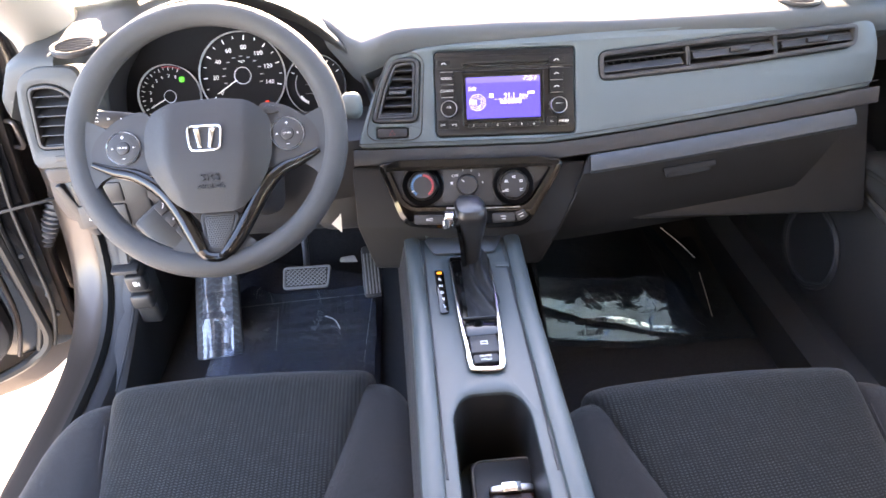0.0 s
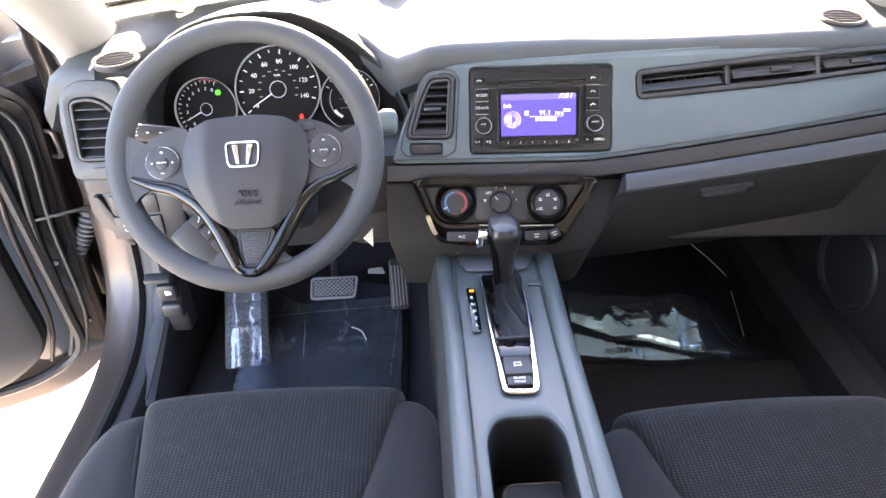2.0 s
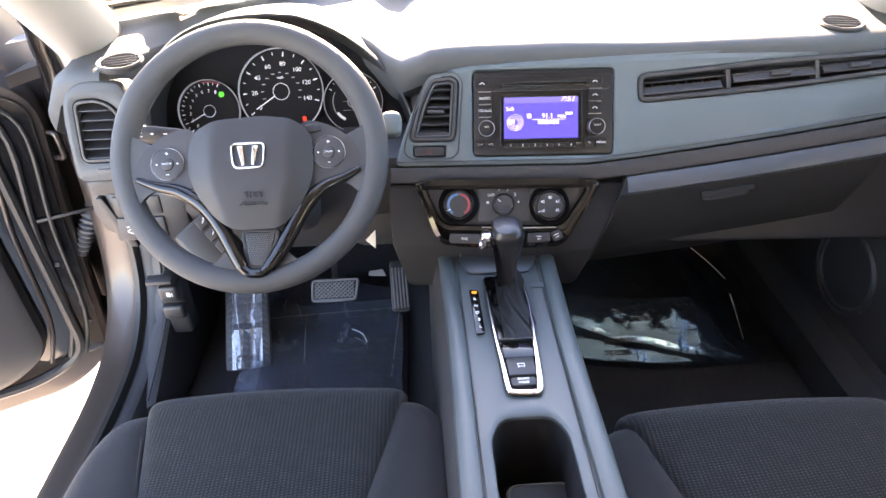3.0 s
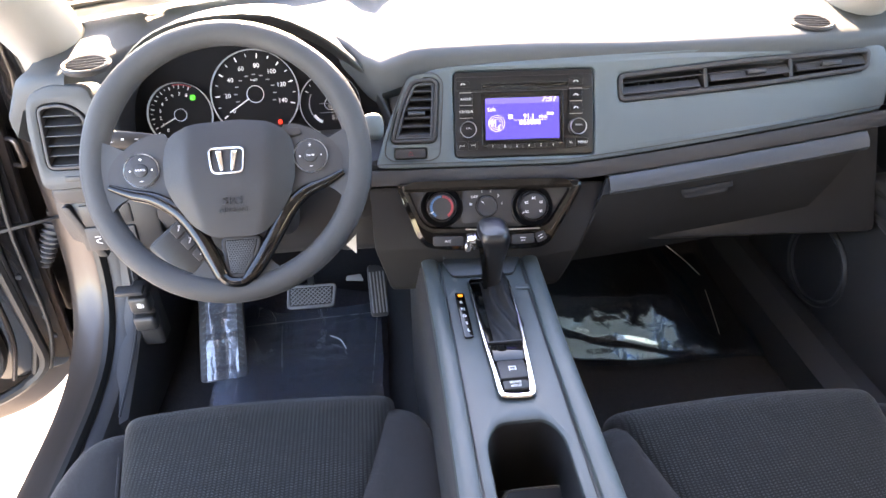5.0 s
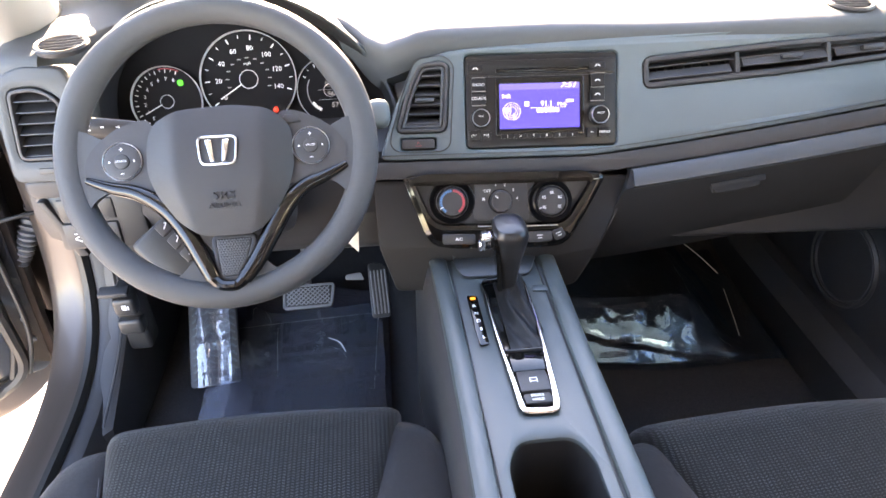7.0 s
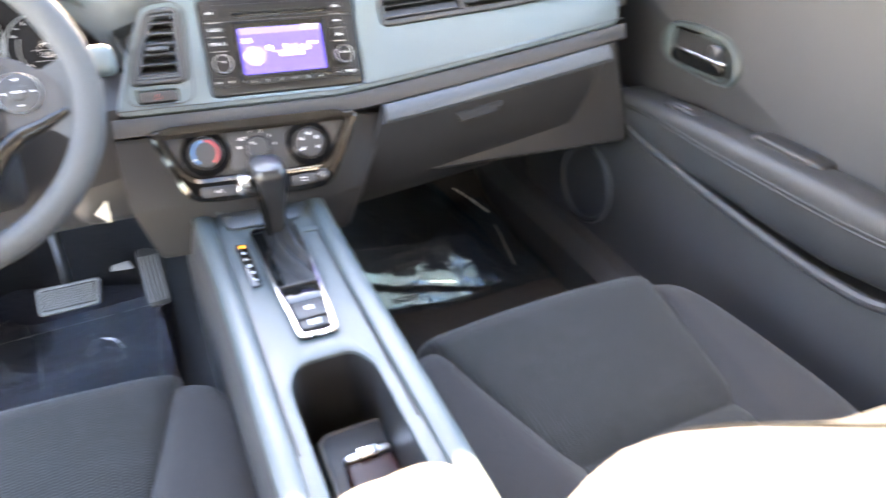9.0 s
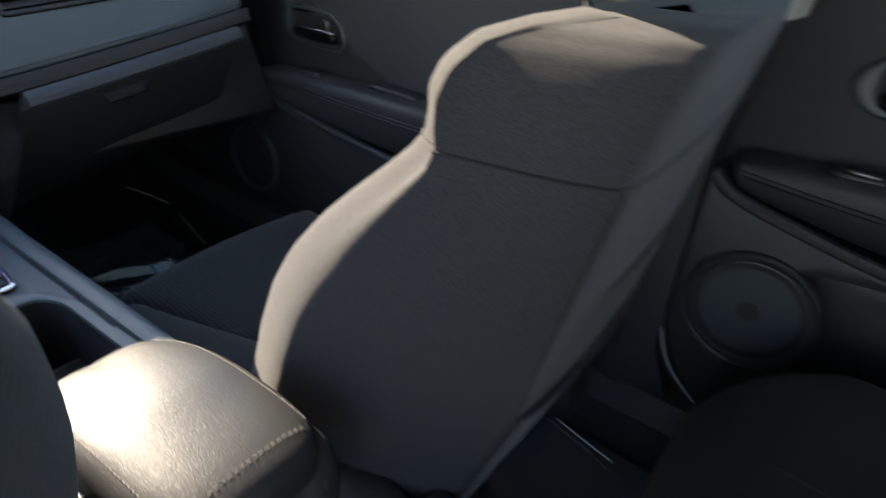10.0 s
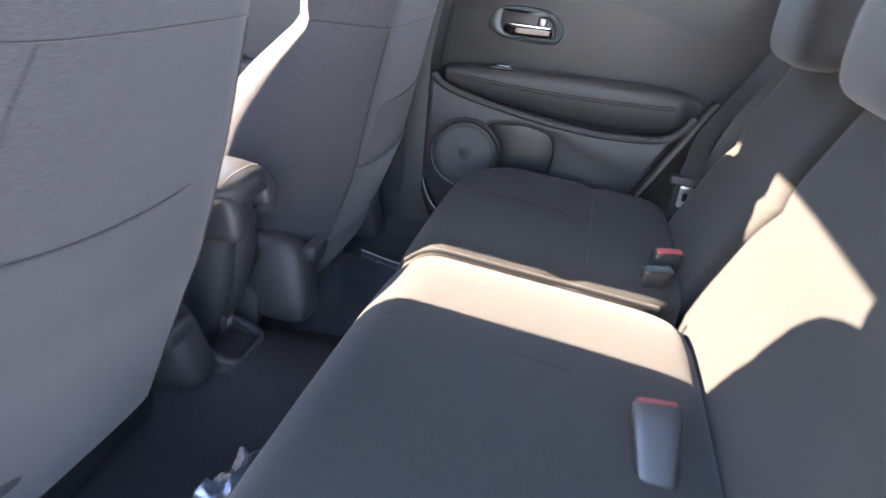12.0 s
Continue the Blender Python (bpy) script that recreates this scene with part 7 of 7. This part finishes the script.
fd1 = film("mat_film", -0.522, -0.185, 0.80, 1.26, 0.366, "creased clear protective film with dark print over the floor mat", 3.0, 0.035, crease=1.5, ruck=(-0.47, -0.25, 1.085))
fd2 = film("mat_film", 0.165, 0.60, 1.000, 1.36, 0.372, "creased clear protective film with dark print over the floor mat", 8.0, toe=ramp, crease=0.75, sheet=SKYFILM, dent=0.0045)
# rows of print on the films: the same two lines, along and across the sheet
PRINT = {}


def printed(words, size, owner, x, y, z, turn=0.0, tip=0.0, wide=1.0):
    key = words
    if key not in PRINT:
        first = lettering("film_print", words, 1.0, INK, owner, (0, 0, 0), depth=0.0, bold=0.025)
        PRINT[key] = first.data
        bpy.data.objects.remove(first)
    ob = new("film_print", PRINT[key])
    ob.parent = owner
    ob.matrix_basis = pose(x, y, z, tip, 0, turn) @ Matrix.Diagonal((size * wide, size, 1, 1))


LINE_A, LINE_B = "DEALER MUST REMOVE", "PROTECTIVE COVER"
for x, y, words in ((-0.322, 1.137, LINE_A), (-0.330, 1.109, LINE_B), (-0.308, 1.062, LINE_A), (-0.316, 1.041, LINE_B), (-0.455, 1.161, LINE_B), (-0.465, 1.096, LINE_A), (-0.440, 1.072, LINE_B), (-0.155, 1.133, LINE_A), (-0.160, 1.106, LINE_B), (-0.150, 1.052, LINE_A), (-0.325, 0.930, LINE_A), (-0.330, 0.905, LINE_B), (-0.470, 0.945, LINE_A)):
    clip_ = words if x < -0.2 else words[:6]
    printed(clip_, 0.0200, fd1, x if x < -0.2 else x - 0.063, y, 0.3925 + toe(x, y), 2, 0, 0.60)
for x, y, words in ((-0.400, 1.195, LINE_A[:10]), (-0.380, 1.190, LINE_B[:11]), (-0.276, 1.200, LINE_A[:10]), (-0.260, 1.198, LINE_B[:11]), (-0.226, 1.198, LINE_A[:10]), (-0.424, 1.018, LINE_A[:10]), (-0.405, 1.016, LINE_B[:11]), (-0.379, 1.002, LINE_A[:10]), (-0.361, 1.000, LINE_B[:11]), (-0.265, 1.004, LINE_A[:10]), (-0.248, 1.003, LINE_B[:11]), (-0.229, 1.006, LINE_A[:10]), (-0.210, 1.004, LINE_B[:11])):
    printed(words, 0.0190, fd1, x, y, 0.3928 + toe(x, y), 92, 0, 0.56)
for x, y, words, size in ((0.263, 1.047, LINE_A, 0.0160), (0.258, 1.028, LINE_B, 0.0160), (0.318, 1.085, LINE_A[7:], 0.0150), (0.322, 1.104, LINE_B, 0.0140)):
    printed(words, size, fd2, x - 0.028, y, 0.3885 + ramp(x, y), 2, 36, 0.7)

# foot rest, fuel lever and bonnet lever by the driver's sill
fr = thing("foot_rest", pose(-0.497, 1.06, 0.388, 40, 0, 3), "grey foot rest with a chevron tread under clear film", "foot rest")
part("pad", prism(rounded([(-0.046, 0.0), (0.046, 0.004), (0.040, 0.235), (-0.020, 0.235), (-0.046, 0.19)], 0.008, 3), 0.012, 0.003), DARK, fr)
bars = []
for i in range(15):
    for k in range(4):
        for sg in (-1, 1):
            bars.append(moved(rbox(0.011, 0.0032, 0.002, 0), pose(-0.030 + 0.020 * k + 0.0045 * sg, 0.018 + 0.0135 * i, 0.0128, 0, 0, -38 * sg)))
part("tread", joined(*bars), CONS, fr, "raised chevron tread", smooth=False)
fl = []
for i in range(25):
    v = 0.205 * i / 24
    fl.append([(-0.030 + 0.062 * j / 16, v + 0.002 * noise.noise((j * 0.4, i * 0.3, 4)), 0.020 + 0.006 * math.sin(j * 0.45) + 0.004 * noise.noise((j * 0.25, i * 0.2, 9)) + 0.05 * max(0, 0.16 - v) ** 2) for j in range(17)])
flap = part("film_flap", loft(fl, closed=False), FILM, fr, "clear film shining in the daylight")
flap.visible_shadow = False
for y, words in ((0.125, LINE_B[:8]), (0.085, LINE_A[:9]), (0.020, "COVER")):
    printed(words, 0.0170, fr, 0.002, y, 0.0272, 0, 0, 0.75)
lv2 = thing("release_levers", pose(-0.612, 1.10, 0.545) @ Matrix.Diagonal((0.8, 0.8, 0.8, 1)), "black fuel flap and bonnet release levers by the sill", "lever")
part("bracket", rbox(0.05, 0.06, 0.16, 0.010, 3), BLACK, lv2)
part("fuel_lever", rbox(0.045, 0.035, 0.045, 0.008, 3), BLACK, lv2, m=pose(0.004, -0.03, 0.055))
part("bonnet_lever", rbox(0.05, 0.035, 0.04, 0.008, 3), BLACK, lv2, m=pose(0.002, -0.03, 0.0))
part("bonnet_handle", rbox(0.060, 0.026, 0.012, 0.004, 2), DARK, lv2, m=pose(-0.004, -0.045, 0.100, 12))
strokes("fuel_mark", [(0.002, 0, 0, 0.009, 0.012, 0), (0.010, -0.001, 0, 0.002, 0.010, 0)], WHITE, lv2).matrix_basis = pose(0.004, -0.0484, 0.058, 90)
tag = thing("paper_tag", pose(-0.205, 0.990, 0.738, 90), "white paper tag hanging below the column", "tag")
part("paper", prism(ccw([(0.002, 0.019), (-0.0005, -0.018), (-0.0155, 0.0)]), 0.0012, 0.0003), PAPER, tag)

# crumpled clear wrap left on the rear floor
wr = thing("plastic_wrap", pose(-0.33, 0.02, 0.362), "crumpled clear plastic wrap on the rear floor", "plastic wrap")
rows = []
for i in range(41):
    row = []
    for j in range(41):
        x, y = -0.16 + 0.32 * i / 40, -0.10 + 0.2 * j / 40
        a = abs(noise.noise((x * 14, y * 14, 2.0))) + 0.5 * abs(noise.noise((x * 34, y * 30, 5.0)))
        row.append((x + 0.02 * noise.noise((y * 12, x * 5, 0)), y + 0.02 * noise.noise((x * 12, 3, 0)), 0.004 + 0.055 * a))
    rows.append(row)
wrap = part("sheet", loft(rows, closed=False), FILM, wr)
wrap.visible_shadow = False
# glints along the passenger film's edge, painted as thin white lines
part("film_glint", tube(curve([(0.463, 1.248, 0.500), (0.495, 1.215, 0.480), (0.520, 1.178, 0.462)], 6), 0.0011, 6), WHITE, fd2)
part("film_glint", tube(curve([(0.516, 1.139, 0.452), (0.516, 1.09, 0.428), (0.517, 1.050, 0.404)], 6), 0.0006, 5), WHITE, fd2)

# glints on the driver's film edges, painted as thin grey lines
part("film_glint", tube(curve([(-0.193, 1.225, 0.3875), (-0.200, 1.12, 0.386), (-0.207, 1.02, 0.386)], 5), 0.0005, 5), GREYT, fd1)
part("film_glint", tube(curve([(-0.53, 1.215, 0.388), (-0.40, 1.222, 0.389), (-0.20, 1.232, 0.388)], 5), 0.0005, 5), GREYT, fd1)

# glints on creases of the driver's film, painted grey and white
part("film_glint", tube(curve([(-0.402, 1.225, 0.391), (-0.396, 1.15, 0.390), (-0.388, 1.07, 0.390)], 5), 0.0006, 5), GREYT, fd1)
part("film_glint", tube(curve([(-0.295, 1.163, 0.391), (-0.272, 1.145, 0.393), (-0.260, 1.119, 0.391)], 5), 0.0011, 5), WHITE, fd1)

# clear film over the rear floor, with glints painted as white lines
rf = film("mat_film", 0.20, 0.60, -0.02, 0.26, 0.348, "creased clear protective film on the rear floor", 5.0, toe=lambda x, y: 0.0)
part("film_glint", tube(curve([(0.60, 0.20, 0.372), (0.585, 0.12, 0.366), (0.57, 0.06, 0.368)], 5), 0.0014, 5), WHITE, rf)
part("film_glint", tube(curve([(0.50, 0.27, 0.368), (0.49, 0.23, 0.366)], 5), 0.0012, 5), WHITE, rf)

# dark closing panel under the dashboard
tagged(part("dash_underside", rbox(1.42, 0.62, 0.02, 0.004, 1, at=(0, 1.44, 0.80)), BLACK), "black closing panel under the dashboard", "trim", kind="structure")
